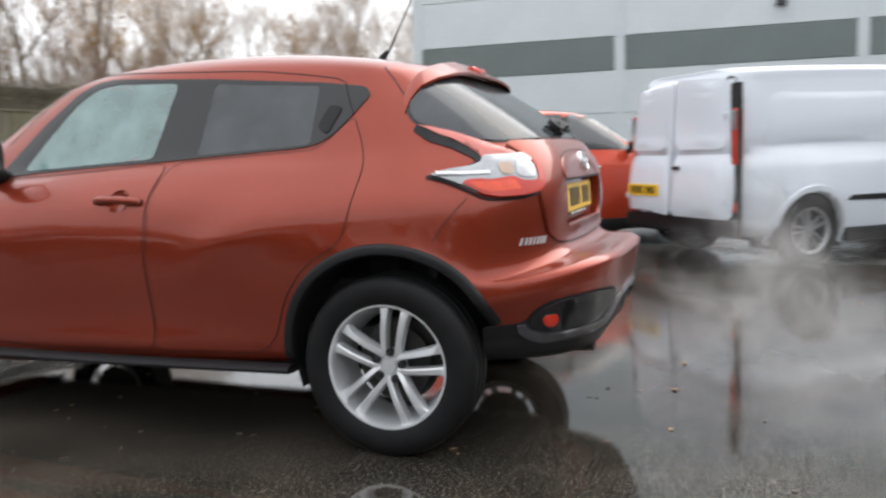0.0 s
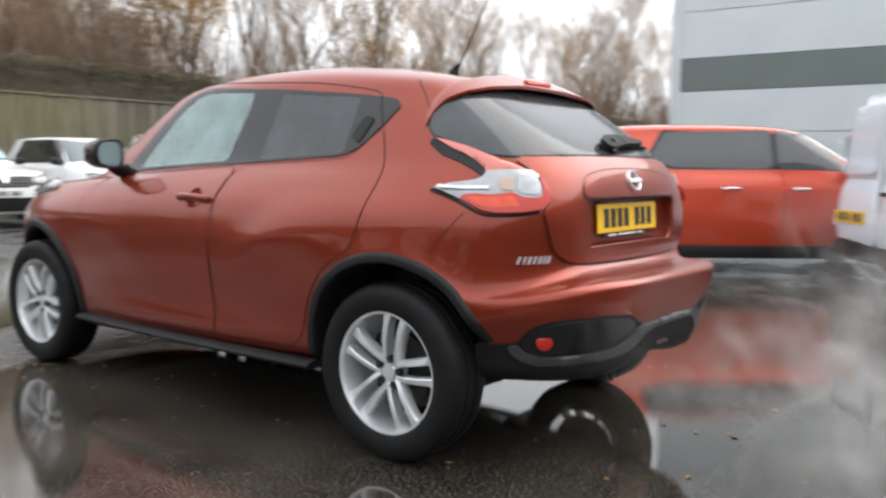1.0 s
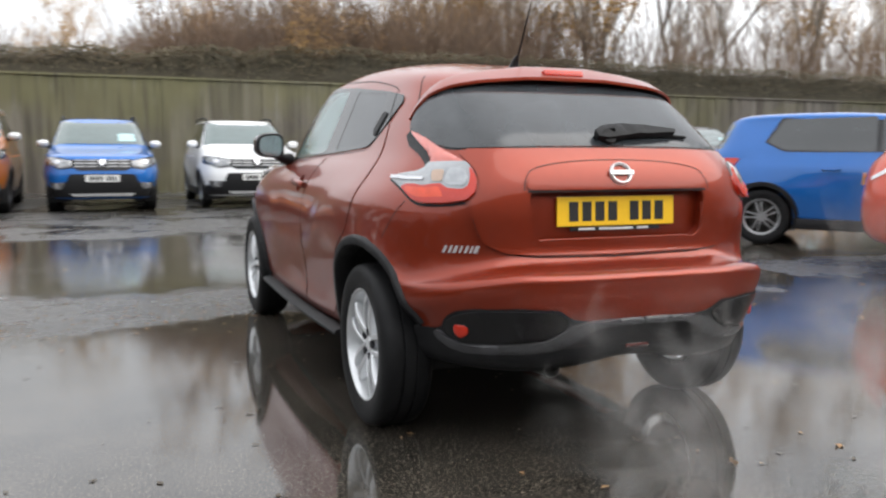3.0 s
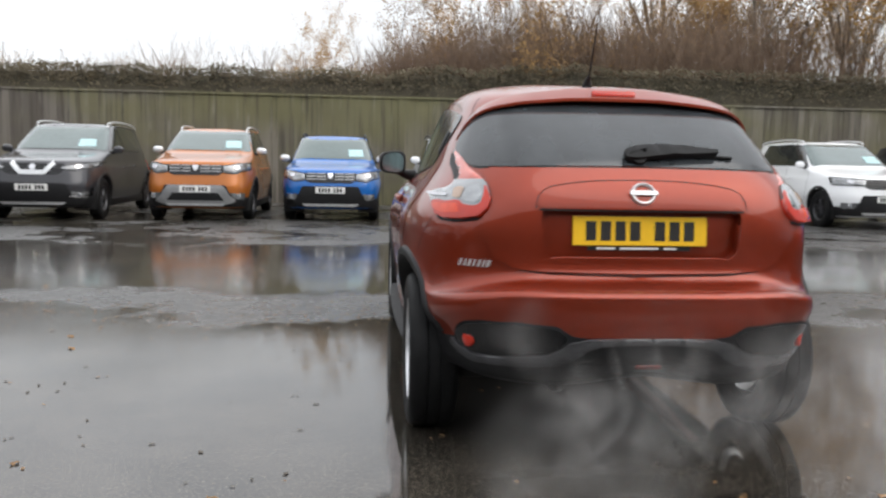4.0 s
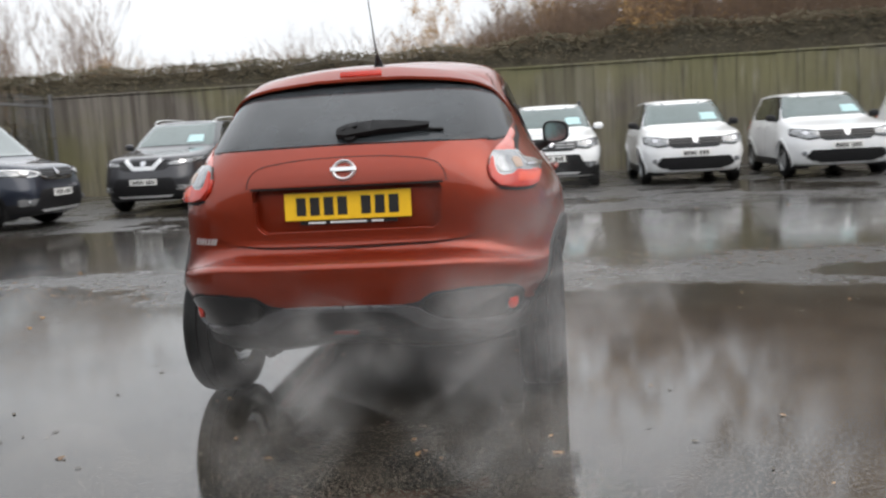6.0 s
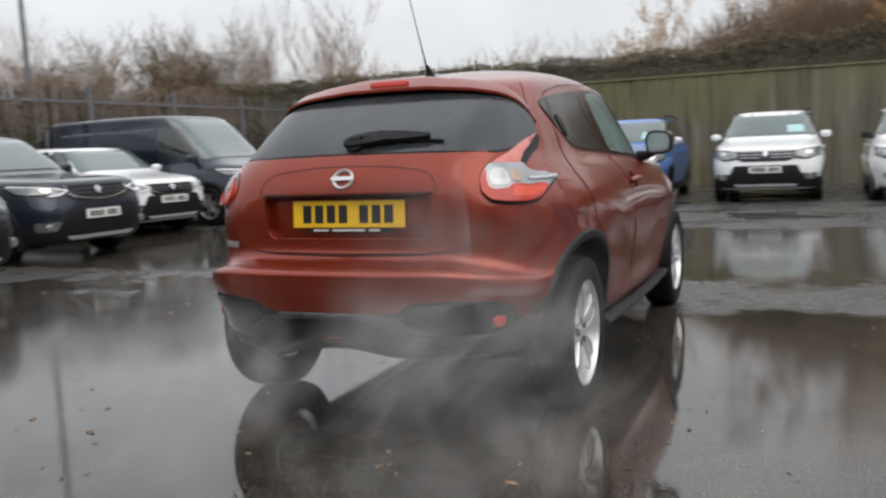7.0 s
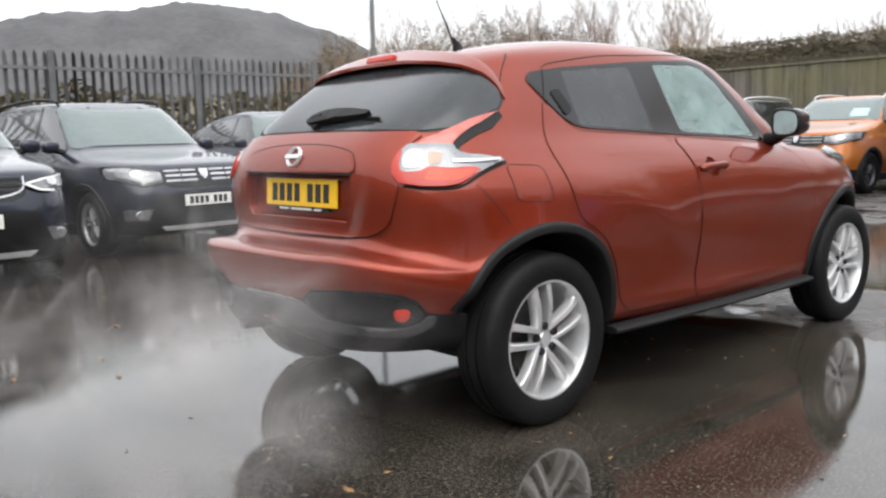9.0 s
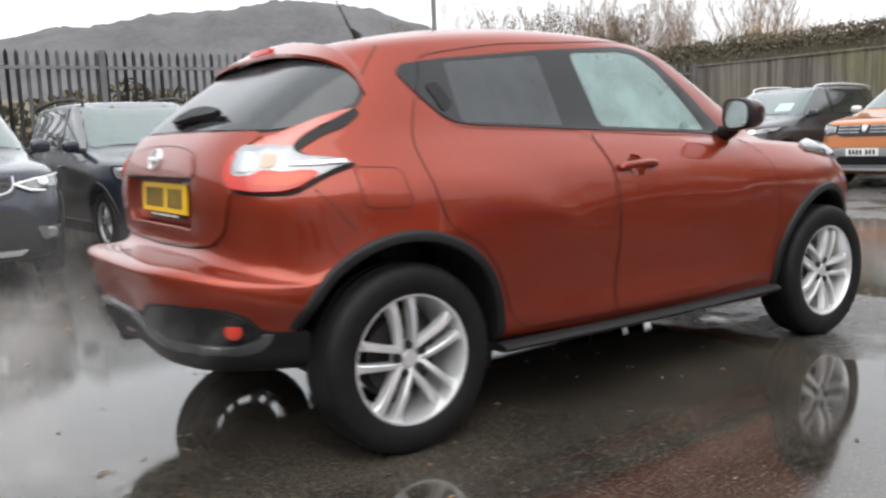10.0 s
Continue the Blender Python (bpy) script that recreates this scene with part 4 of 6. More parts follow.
    part("cabin", bm, "fabric", car, smooth=40)
    for x, y, w in ((-0.37, 1.0, 0.5), (0.37, 1.0, 0.5), (-0.36, 0.18, 0.5), (0.36, 0.18, 0.5)):
        bm = bmesh.new()
        box(bm, (w, 0.5, 0.16), (0, 0.2, 0.55), 0.05)
        box(bm, (w * 0.96, 0.14, 0.62), (0, -0.08, 0.86), 0.055, Matrix.Rotation(radians(0), 3, "X"))
        box(bm, (0.26, 0.09, 0.17), (0, -0.12, 1.25), 0.035)
        part("seat", bm, "fabric", car, smooth=50).matrix_local = pose(x, y, 0)
    bm = bmesh.new()
    tube(bm, [(0.18 * math.cos(t), 0.06 * math.sin(t), 0.17 * math.sin(t)) for t in np.linspace(0, 2 * math.pi, 25)], 0.014, 6)
    part("steering_wheel", bm, "black_plastic", car, smooth=60).matrix_local = pose(0.37, 1.62, 1.0)
    # wheels
    w = make_wheel(car, 0.334, 0.205, 0.226, (5, 0.046, 0.026, "double"), "alloy")
    w.matrix_local = pose(0.752, 0, 0.334, 7)
    copy_wheel(w, car, pose(0.752, 2.53, 0.334, -17))
    copy_wheel(w, car, pose(-0.752, 0, 0.334, -9, 0, 180))
    copy_wheel(w, car, pose(-0.752, 2.53, 0.334, 44, 0, 180))
    # headlamps on top of the front wings
    for sx in (-1, 1):
        part("running_light", skin.panel("top", [(sx * x, y) for x, y in round_poly([(0.60, 2.98), (0.72, 2.72), (0.765, 2.45), (0.72, 2.45), (0.60, 2.72), (0.54, 2.95)], 0.03)], 0.012, 0.04, 0.012, bulge=0.018), "lamp_clear", car, smooth=50)
    return car


build_red_car()


# ---- the other cars, each one built from a spec (nose along +y, origin on the ground at its middle) ----
def build_car(label, paint, at, heading, length=4.1, width=1.78, height=1.55, kind="hatch", face="twin", rails=None,
              bar="black_plastic", wheel_r=0.315, style=(5, 0.034, 0.015), rim="mid_alloy", plate_mat="plate_w", card=True, rear_plate=False, cladding=True, tail_lens="lamp_red", hood_k=0.61, group="cars parked by the fence", mirror_mat=None, handle_mat=None, skid=False):
    car = tagged(new("car"), label, "van" if kind == "van" else "car", group)
    L, w, h = length / 2, width / 2, height
    if kind == "van":
        hood, cowl_y, cowl_z, roof_f, tail = 1.02, L * 0.70, 1.12, L * 0.30, -L * 0.96
        win_r, roof_w = -L * 0.97, w * 0.84
    elif kind == "coupe":
        hood, cowl_y, cowl_z, roof_f, tail = 0.98, L * 0.46, 1.06, L * 0.10, -L * 0.20
        win_r, roof_w = -L * 0.86, w * 0.66
    else:
        hood, cowl_y, cowl_z, roof_f, tail = h * hood_k, L * 0.50, h * (hood_k + 0.075), L * 0.10, -L * 0.80
        win_r, roof_w = -L * 0.90, w * 0.72
    lev = [
        (0.22, 0.20, 0.28, w * 0.86, L * 0.93, -L * 0.90, 5.2, 5),
        (0.26, 0.26, 0.34, w * 0.94, L * 0.97, -L * 0.96, 6.0, 5.5),
        (0.42, 0.40, 0.45, w * 0.975, L * 0.995, -L * 0.99, 6.2, 5.5),
        (0.58, 0.58, 0.62, w, L, -L, 6.2, 5.5),
        (0.72, 0.76, 0.78, w * 0.995, L * 0.99, -L * 0.995, 6.0, 5.5),
        (hood - 0.10, 0.90, 0.92, w * 0.985, L * 0.965, -L * 0.985, 5.6, 5),
        (hood, 0.985, 1.02, w * 0.955, L * 0.90, -L * 0.965, 6.0, 5),
        (cowl_z, cowl_z, 1.08, w * 0.92, cowl_y, -L * 0.94, 7.0, 5),
        (cowl_z + 0.25 * (h - cowl_z), cowl_z + 0.30 * (h - cowl_z), 1.2, w * 0.87 if kind != "van" else w * 0.93, (cowl_y * 0.7 + roof_f * 0.3), win_r, 7.5, 5),
        (cowl_z + 0.76 * (h - cowl_z), cowl_z + 0.80 * (h - cowl_z), h * 0.90, (w * 0.84 * 0.3 + roof_w * 0.7) if kind != "van" else w * 0.87, roof_f + (cowl_y - roof_f) * 0.22, (win_r + tail) / 2, 8, 5),
        (h - 0.05, h - 0.035, h - 0.07, roof_w, roof_f, tail, 7, 5),
        (h - 0.015, h, h - 0.035, roof_w * 0.72, roof_f - 0.12, tail + 0.08, 3.4, 3.4),
        (h - 0.01, h + 0.006, h - 0.02, 0.0, roof_f - 0.3, tail + 0.3, 2.5, 2.5),
    ]
    if kind == "van":
        lev = [row[:7] + (9.0,) for row in lev]
        lev = [row[:5] + (max(row[5], -L) if i < 7 else -L * (0.985 - 0.012 * max(0, i - 7)),) + row[6:] for i, row in enumerate(lev)]
        lev[-1] = lev[-1][:5] + (tail + 0.3,) + lev[-1][6:]
    fa, ra = L - 0.83, -L + 0.80
    bumps = [(fa, 0.66, 0.42, 0.24, 0.03), (ra, 0.68, 0.42, 0.24, 0.03), (0, 0.62, 0.5, 0.12, -0.012)]
    bm = shell(lev, 96, 44, bumps)
    skin = Skin(bm)
    ar = wheel_r + 0.05
    cut_holes(bm, [lambda c: abs(c.x) > 0.45 and c.z < 0.95 and min(math.hypot(c.y - fa, c.z - wheel_r), math.hypot(c.y - ra, c.z - wheel_r)) < ar])
    part("body", bm, paint, car, smooth=55)
    zb = cowl_z + 0.015
    bw, tw = w * 0.85, roof_w * 0.97
    zt = h - 0.07
    part("windscreen", skin.panel("front", round_poly([(-bw, zb + 0.02), (bw, zb + 0.02), (tw, zt), (-tw, zt)], 0.05), 0.009, 0.05, 0.006), "glass_far", car, smooth=60)
    if card:
        part("price_card", skin.panel("front", [(-w * 0.66, zb + 0.09), (-w * 0.34, zb + 0.09), (-w * 0.33, zb + 0.22), (-w * 0.62, zb + 0.22)], 0.014, 0.05, 0.003), "paper", car, "pale blue card in the windscreen")
    # tail glass
    if kind != "van":
        part("rear_screen", skin.panel("rear", round_poly([(-bw * 0.86, 1.12), (bw * 0.86, 1.12), (tw * 0.9, h - 0.13), (-tw * 0.9, h - 0.13)], 0.05), 0.005, 0.1, 0.004), "glass_far", car, smooth=60)
    for side, sx in (("left", -1), ("right", 1)):
        if kind == "van":
            panes = [[(L * 0.20, 1.16), (L * 0.62, 1.14), (L * 0.40, h - 0.24), (L * 0.20, h - 0.22)]]
        elif kind == "coupe":
            panes = [[(0.10, 1.08), (cowl_y - 0.28, 1.06), (roof_f + 0.12, h - 0.12), (0.08, h - 0.09)], [(0.03, 1.085), (0.01, h - 0.10), (-L * 0.42, h - 0.17), (-L * 0.60, 1.13)]]
        else:
            panes = [[(-0.02, zb + 0.02), (cowl_y - 0.36, zb + 0.01), (roof_f + 0.06, zt - 0.01), (-0.02, zt + 0.01)],
                     [(-0.08, zb + 0.02), (-0.08, zt + 0.01), (-L * 0.52, zt - 0.02), (-L * 0.60, zb + 0.12), (-L * 0.50, zb + 0.03)]]
        if kind != "van" and len(panes) == 2:
            f0, b0 = panes
            hull = [(b0[2][0] - 0.03, b0[2][1] + 0.018), (b0[3][0] - 0.035, b0[3][1]), (b0[-1][0] - 0.02, b0[-1][1] - 0.018), (f0[1][0] + 0.03, f0[1][1] - 0.018), (f0[2][0] + 0.02, f0[2][1] + 0.018)] if kind != "coupe" else []
            if hull:
                part("window_surround", skin.panel(side, round_poly(hull, 0.03), 0.005, 0.06, 0.005), "gloss_black", car, smooth=60)
        for pn in panes:
            part("side_window", skin.panel(side, round_poly(pn, 0.035), 0.009, 0.06, 0.006), "glass_side", car, smooth=60)
        for line in ([(0.0, zb), (0.02, 0.7), (-0.02, 0.32)], [(cowl_y - 0.25, zb - 0.02), (cowl_y - 0.2, 0.7), (cowl_y - 0.32, 0.34)]):
            part("door_gap", skin.ribbon(side, smooth_poly(line, 5, False), 0.009, 0.002, 0.06), "seam", car)
        for yh in ((0.1, -0.62) if kind != "van" else (L * 0.28,)):
            bm = bmesh.new()
            p = [skin.point(side, yh + dy, 0.90, o)[0] for dy, o in ((0, 0.0), (0.03, 0.035), (0.16, 0.035), (0.19, 0.0))]
            tube(bm, [tuple(v) for v in p], 0.013, 6)
            part("door_handle", bm, handle_mat or paint, car, smooth=60)
        for yc in (fa, ra):
            bm, rows = bmesh.new(), []
            for a in np.linspace(radians(-20), radians(200), 26):
                row = []
                for r, o in ((ar - 0.03, -0.05), (ar - 0.012, 0.008), (ar + 0.035, 0.012), (ar + 0.045, -0.012)):
                    p, nr = skin.point(side, yc + (ar + 0.03) * math.cos(a), max(0.27, wheel_r + (ar + 0.03) * math.sin(a)), 0)
                    row.append(bm.verts.new((p.x + sx * o, yc + r * math.cos(a), max(0.2, wheel_r + r * math.sin(a)))))
                rows.append(row)
            for p, q in zip(rows, rows[1:]):
                for k in range(3):
                    bm.faces.new((p[k], q[k], q[k + 1], p[k + 1]))
            part("wheel_arch", bm, "black_plastic" if cladding else paint, car, smooth=50)
            bm, rows = bmesh.new(), []
            for a in np.linspace(radians(-25), radians(205), 16):
                rows.append([bm.verts.new((sx * x, yc + (ar + 0.01) * math.cos(a), wheel_r + (ar + 0.01) * math.sin(a))) for x in (w * 0.95, w * 0.55)])
            cen = bm.verts.new((sx * w * 0.55, yc, 0.25))
            for p, q in zip(rows, rows[1:]):
                bm.faces.new((p[0], q[0], q[1], p[1]))
                bm.faces.new((p[1], q[1], cen))
            part("wheel_well", bm, "under", car)
        bm = bmesh.new()
        box(bm, (0.07, fa - ra - 2 * ar - 0.02, 0.13), (sx * (w * 0.955), (fa + ra) / 2, 0.265), 0.02)
        part("sill", bm, "black_plastic", car, smooth=40)
        bm = bmesh.new()
        bmesh.ops.create_icosphere(bm, subdivisions=3, radius=1.0)
        for v in bm.verts:
            v.co = Vector([math.copysign(abs(q) ** 0.72, q) * k for q, k in zip(v.co, (0.092, 0.058, 0.066))])
            if v.co.y < 0:
                v.co.y *= 0.6
        mir = part("door_mirror", bm, mirror_mat or paint, car, smooth=60)
        bm = bmesh.new()
        box(bm, (0.15, 0.008, 0.095), (0, -0.036, 0), 0.003)
        part("mirror_glass", bm, "gloss_black", mir)
        mir.matrix_local = pose(sx * (w + 0.035), cowl_y - 0.42, zb + 0.045)
        bm = bmesh.new()
        tube(bm, [(sx * -0.05, 0, -0.04), (sx * -0.16, 0.0, -0.06)], [0.03, 0.04], 6)
        part("mirror_foot", bm, "black_plastic", mir)
        # head lamp and lower lamp
        hz = hood - 0.105
        if face == "split":
            hl = [(0.46, hz + 0.03), (0.93, hz + 0.06), (0.94, hz - 0.07), (0.50, hz - 0.08)]
        elif face == "vee":
            hl = [(0.47, hz - 0.015), (0.70, hz + 0.025), (0.95, hz + 0.07), (0.95, hz + 0.0), (0.72, hz - 0.075), (0.50, hz - 0.065)]
        elif face == "angry":
            hl = [(0.44, hz - 0.02), (0.70, hz + 0.03), (0.95, hz + 0.06), (0.93, hz - 0.05), (0.66, hz - 0.08)]
        else:
            hl = [(0.50, hz + 0.015), (0.72, hz + 0.05), (0.93, hz + 0.07), (0.945, hz - 0.05), (0.72, hz - 0.12), (0.51, hz - 0.10)]
        lamp = part("headlamp", skin.panel("front", [(sx * x * w, z) for x, z in round_poly(hl, 0.02)], 0.012, 0.05, 0.015, bulge=0.01), "lamp_clear", car, smooth=50)
        part("lamp_bezel", skin.ribbon("front", [(sx * x * w, z) for x, z in (lambda q: q + q[:1])(round_poly(hl, 0.02))], 0.014, 0.014, 0.01), "gloss_black", lamp)
        part("lamp_inner", skin.panel("front", [(sx * x * w, z) for x, z in round_poly([(0.55, hz - 0.005), (0.90, hz + 0.03), (0.90, hz - 0.03), (0.56, hz - 0.065)], 0.02)], 0.024, 0.05, 0.003), "lamp_grey", lamp, smooth=50)
        part("lamp_bowl", skin.panel("front", [(sx * w * 0.74 + 0.045 * math.cos(t), hz - 0.012 + 0.034 * math.sin(t)) for t in np.linspace(0, 2 * math.pi, 16)[:-1]], 0.030, 0.05, 0.004), "chrome", lamp, smooth=50)
        if face == "angry":
            part("light_line", skin.ribbon("front", [(sx * x * w, z) for x, z in ((0.93, hz + 0.045), (0.66, hz + 0.005), (0.50, hz - 0.03), (0.62, hz - 0.075), (0.74, hz - 0.085))], 0.016, 0.034, 0.03), "lamp_white", lamp, "bright angled light line")
        if face == "vee":
            part("bumper_accent", skin.ribbon("front", [(sx * x * w, z) for x, z in ((0.92, 0.56), (0.90, 0.44), (0.62, 0.42))], 0.022, 0.02, 0.03), "chrome", car, "bright accent round the fog lamp")
        fog = bmesh.new()
        lathe(fog, [(0.001, 0.012), (0.036, 0.01), (0.045, 0.0), (0.045, -0.02)], 18, "Y")
        if cladding:
            part("fog_surround", skin.panel("front", [(sx * x * w, z) for x, z in round_poly([(0.64, 0.50), (0.88, 0.50), (0.86, 0.39), (0.70, 0.39)], 0.02)], 0.018, 0.05, 0.008), "lamp_grey", car, smooth=40)
        pf, _ = skin.point("front", sx * w * 0.76, 0.445, 0.026)
        part("fog_lamp", fog, "lamp_clear", car, smooth=40).matrix_local = Matrix.Translation(pf)
        if rails:
            bm = bmesh.new()
            p = [skin.point("top", sx * roof_w * 0.93, y, o)[0] for y, o in ((roof_f - 0.02, -0.01), (roof_f - 0.16, 0.05), (-L * 0.3, 0.055), (tail + 0.28, 0.045), (tail + 0.14, -0.01))]
            tube(bm, smooth_poly([tuple(v) for v in p], 5, False), 0.019, 8)
            part("roof_rail", bm, rails, car, smooth=60)
        # tail lamp
        tl = [(0.70, 1.02), (0.90, 1.02), (0.93, 0.80), (0.74, 0.82)] if face != "split" else [(0.62, 1.0), (0.9, 1.02), (0.9, 0.86), (0.66, 0.88)]
        if tail_lens == "lamp_clear":
            part("tail_lamp", skin.ribbon("rear", smooth_poly([(sx * w * 0.69, h - 0.20), (sx * w * 0.73, 1.2), (sx * w * 0.79, 1.05), (sx * w * 0.77, 0.95), (sx * w * 0.68, 0.88)], 5, False), 0.036, 0.012, 0.03), "lamp_white", car, "pale boomerang tail lamp", smooth=50)
            continue
        if kind == "van":
            bm = bmesh.new()
            back = -L * 0.985 + (0.02 if sx > 0 else 0.07)
            box(bm, (0.075, 0.08, 0.50), (sx * w * 0.90, back, 1.17), 0.025)
            vl = part("tail_lamp", bm, "lamp_red", car, "tall red and clear tail lamp", smooth=40)
            bm = bmesh.new()
            box(bm, (0.062, 0.02, 0.17), (sx * w * 0.90, back - 0.036, 1.31), 0.008)
            part("clear_lens", bm, "lamp_clear", vl)
            if sx > 0:
                # black strip on the closed body stands for the shade in the door gap
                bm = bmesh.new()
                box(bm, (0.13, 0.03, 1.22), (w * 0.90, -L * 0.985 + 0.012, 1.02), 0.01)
                part("door_aperture", bm, "under", car, "dark strip for the shaded gap beside the open rear door")
                bm = bmesh.new()
                box(bm, (0.05, 0.02, 0.09), (w * 0.90, -L * 0.985 - 0.008, 0.56), 0.01)
                part("rear_reflector", bm, "lamp_red", car)
            continue
        part("tail_lamp", skin.panel("rear", [(sx * x * w, z) for x, z in round_poly(tl, 0.02)], 0.012, 0.06, 0.014, bulge=0.008), tail_lens, car, smooth=50)
    if kind == "van":
        # no opening is cut: a dark sheet paints the unlit load space
        part("load_opening", skin.panel("rear", round_poly([(-w * 0.86, 0.45), (w * 0.86, 0.45), (w * 0.84, 1.2), (w * 0.76, h - 0.11), (-w * 0.76, h - 0.11), (-w * 0.84, 1.2)], 0.06), 0.004, 0.12, 0.003), "under", car, "dark sheet standing for the shaded load space", smooth=40)
        for sx in (-1, 1):
            e = w * (0.84 if sx > 0 else 0.955)
            pl = round_poly([(sx * 0.012, 0.47), (sx * e, 0.47), (sx * e, 1.2), (sx * (e - 0.1 * w), h - 0.15), (sx * 0.012, h - 0.11)], 0.06)
            d = part("rear_door", skin.panel("rear", pl, 0.083, 0.06, 0.035, bulge=0.002), paint, car, "plain rear barn door", smooth=50)
            part("door_panel", skin.panel("rear", round_poly([(sx * 0.10, 1.08), (sx * w * 0.76, 1.08), (sx * w * 0.68, h - 0.24), (sx * 0.10, h - 0.22)], 0.05), 0.086, 0.05, 0.003, bulge=0.0015), paint, d, smooth=60)
            for zz in (0.62, 1.35):
                bm = bmesh.new()
                box(bm, (0.02, 0.04, 0.06), (sx * w * 0.845, -L * 0.985 - 0.07, zz), 0.008)
                part("hinge", bm, paint, d)
        bm = bmesh.new()
        box(bm, (0.10, 0.03, 0.035), (0.10, -L * 0.985 - 0.105, 0.90), 0.01)
        part("door_handle", bm, "black_plastic", car)
        bm = bmesh.new()
        box(bm, (w * 1.9, 0.10, 0.16), (0, -L * 0.985, 0.37), 0.03)
        part("rear_bumper", bm, "black_plastic", car)
        for sx in (-1, 1):
            bm = bmesh.new()
            box(bm, (0.014, length * 0.42, 0.05), (sx * (w + 0.004), -0.05, 0.60), 0.006)
            part("rub_strip", bm, "black_plastic", car)
            part("side_pressing", skin.panel("left" if sx < 0 else "right", round_poly([(-L * 0.86, 1.08), (L * 0.22, 1.08), (L * 0.20, h - 0.24), (-L * 0.80, h - 0.26)], 0.10), 0.002, 0.06, 0.003, bulge=0.004), paint, car, smooth=60)
    # face
    gz = hood - 0.125
    gr = part("grille", skin.panel("front", round_poly([(-0.53 * w, gz + 0.055), (0.53 * w, gz + 0.055), (0.50 * w, gz - 0.085), (0.40 * w, gz - 0.125), (-0.40 * w, gz - 0.125), (-0.50 * w, gz - 0.085)], 0.03), 0.006, 0.07, 0.008), "gloss_black", car, "black grille with a plain badge", smooth=40)
    nbar = 3
    for i in range(nbar):
        z = gz + 0.03 - i * 0.048
        for a, b in ((-0.47, -0.29), (-0.27, -0.09), (0.09, 0.27), (0.29, 0.47)):
            part("grille_bar", skin.panel("front", [(a * w, z), (b * w, z), (b * w, z + 0.018), (a * w, z + 0.018)], 0.014, 0.2, 0.008), bar, gr)
    if face == "vee":
        part("chrome_vee", skin.ribbon("front", [(-0.36 * w, gz + 0.07), (-0.20 * w, gz - 0.09), (0.20 * w, gz - 0.09), (0.36 * w, gz + 0.07)], 0.075, 0.02, 0.05), "alloy", gr, "bright vee on the grille")
    if face == "angry":
        part("chrome_line", skin.ribbon("front", smooth_poly([(-0.50 * w, gz + 0.06), (-0.44 * w, gz - 0.06), (0.0, gz - 0.115), (0.44 * w, gz - 0.06), (0.50 * w, gz + 0.06)], 5, False), 0.013, 0.018, 0.04), "chrome", gr)
    if skid:
        part("skid_frame", skin.panel("front", round_poly([(-0.50 * w, 0.63), (0.50 * w, 0.63), (0.74 * w, 0.36), (0.60 * w, 0.31), (-0.60 * w, 0.31), (-0.74 * w, 0.36)], 0.03), 0.022, 0.05, 0.01, holes=(round_poly([(-0.42 * w, 0.50), (0.42 * w, 0.50), (0.53 * w, 0.37), (-0.53 * w, 0.37)], 0.02),)), "mid_alloy", car, "grey skid plate frame", smooth=40)
    if face == "twin":
        bd = [(-0.05, gz + 0.045), (0.05, gz + 0.045), (0.04, gz - 0.02), (0, gz - 0.06), (-0.04, gz - 0.02)]
    else:
        bd = [(0.055 * math.cos(t), gz - 0.005 + 0.055 * math.sin(t)) for t in np.linspace(0, 2 * math.pi, 5)[:-1]] if face == "angry" else [(0.05 * math.cos(t), gz - 0.005 + 0.05 * math.sin(t)) for t in np.linspace(0, 2 * math.pi, 20)[:-1]]
    part("badge", skin.panel("front", bd, 0.026, 0.1, 0.012), "chrome", gr, "plain bright badge")
    if cladding:
        part("front_lower_trim", skin.panel("front", round_poly([(-0.94 * w, 0.42), (-0.66 * w, 0.43), (-0.56 * w, 0.635), (0.56 * w, 0.635), (0.66 * w, 0.43), (0.94 * w, 0.42), (0.92 * w, 0.24), (-0.92 * w, 0.24)], 0.04), 0.010, 0.04, 0.012), "black_plastic", car, "black lower bumper trim", smooth=40)
    low = part("lower_grille", skin.panel("front", round_poly([(-0.66 * w, 0.50), (0.66 * w, 0.50), (0.74 * w, 0.37), (0.62 * w, 0.31), (-0.62 * w, 0.31), (-0.74 * w, 0.37)], 0.03), 0.016, 0.05, 0.008), "black_plastic", car, smooth=40)
    part("skid_strip", skin.panel("front", round_poly([(-0.56 * w, 0.325), (0.56 * w, 0.325), (0.50 * w, 0.285), (-0.50 * w, 0.285)], 0.01), 0.026, 0.05, 0.012), "alloy" if cladding else "black_plastic", car, smooth=40)
    pp, nn = skin.point("front", 0, 0.565, 0.026)
    plate(car, plate_mat, Matrix.Translation(pp) @ pose(0, 0, 0, 0, 0, 180))
    if rear_plate:
        pp, nn = skin.point("rear", -0.42 if kind == "van" else 0, 0.68 if kind == "van" else 0.86, 0.094 if kind == "van" else 0.016)
        plate(car, "plate_y", Matrix.Translation(pp) @ pose(0, 0, 0))
    bm = bmesh.new()
    box(bm, (w * 1.5, length * 0.86, 0.12), (0, 0, 0.30), 0.03)
    part("underbody", bm, "under", car)
    wh = make_wheel(car, wheel_r, 0.2, wheel_r * 0.64, style, rim)
    wx = w - 0.115
    wh.matrix_local = pose(wx, fa, wheel_r, 10)
    for x, y, f in ((wx, ra, 0), (-wx, fa, 180), (-wx, ra, 180)):
        copy_wheel(wh, car, pose(x, y, wheel_r, 20 * (y > 0) + 13, 0, f))
    car.matrix_basis = Matrix.Translation((at[0], at[1], 0)) @ pose(0, 0, 0, 0, 0, heading) @ Matrix.Translation((0, -L, 0))
    return car


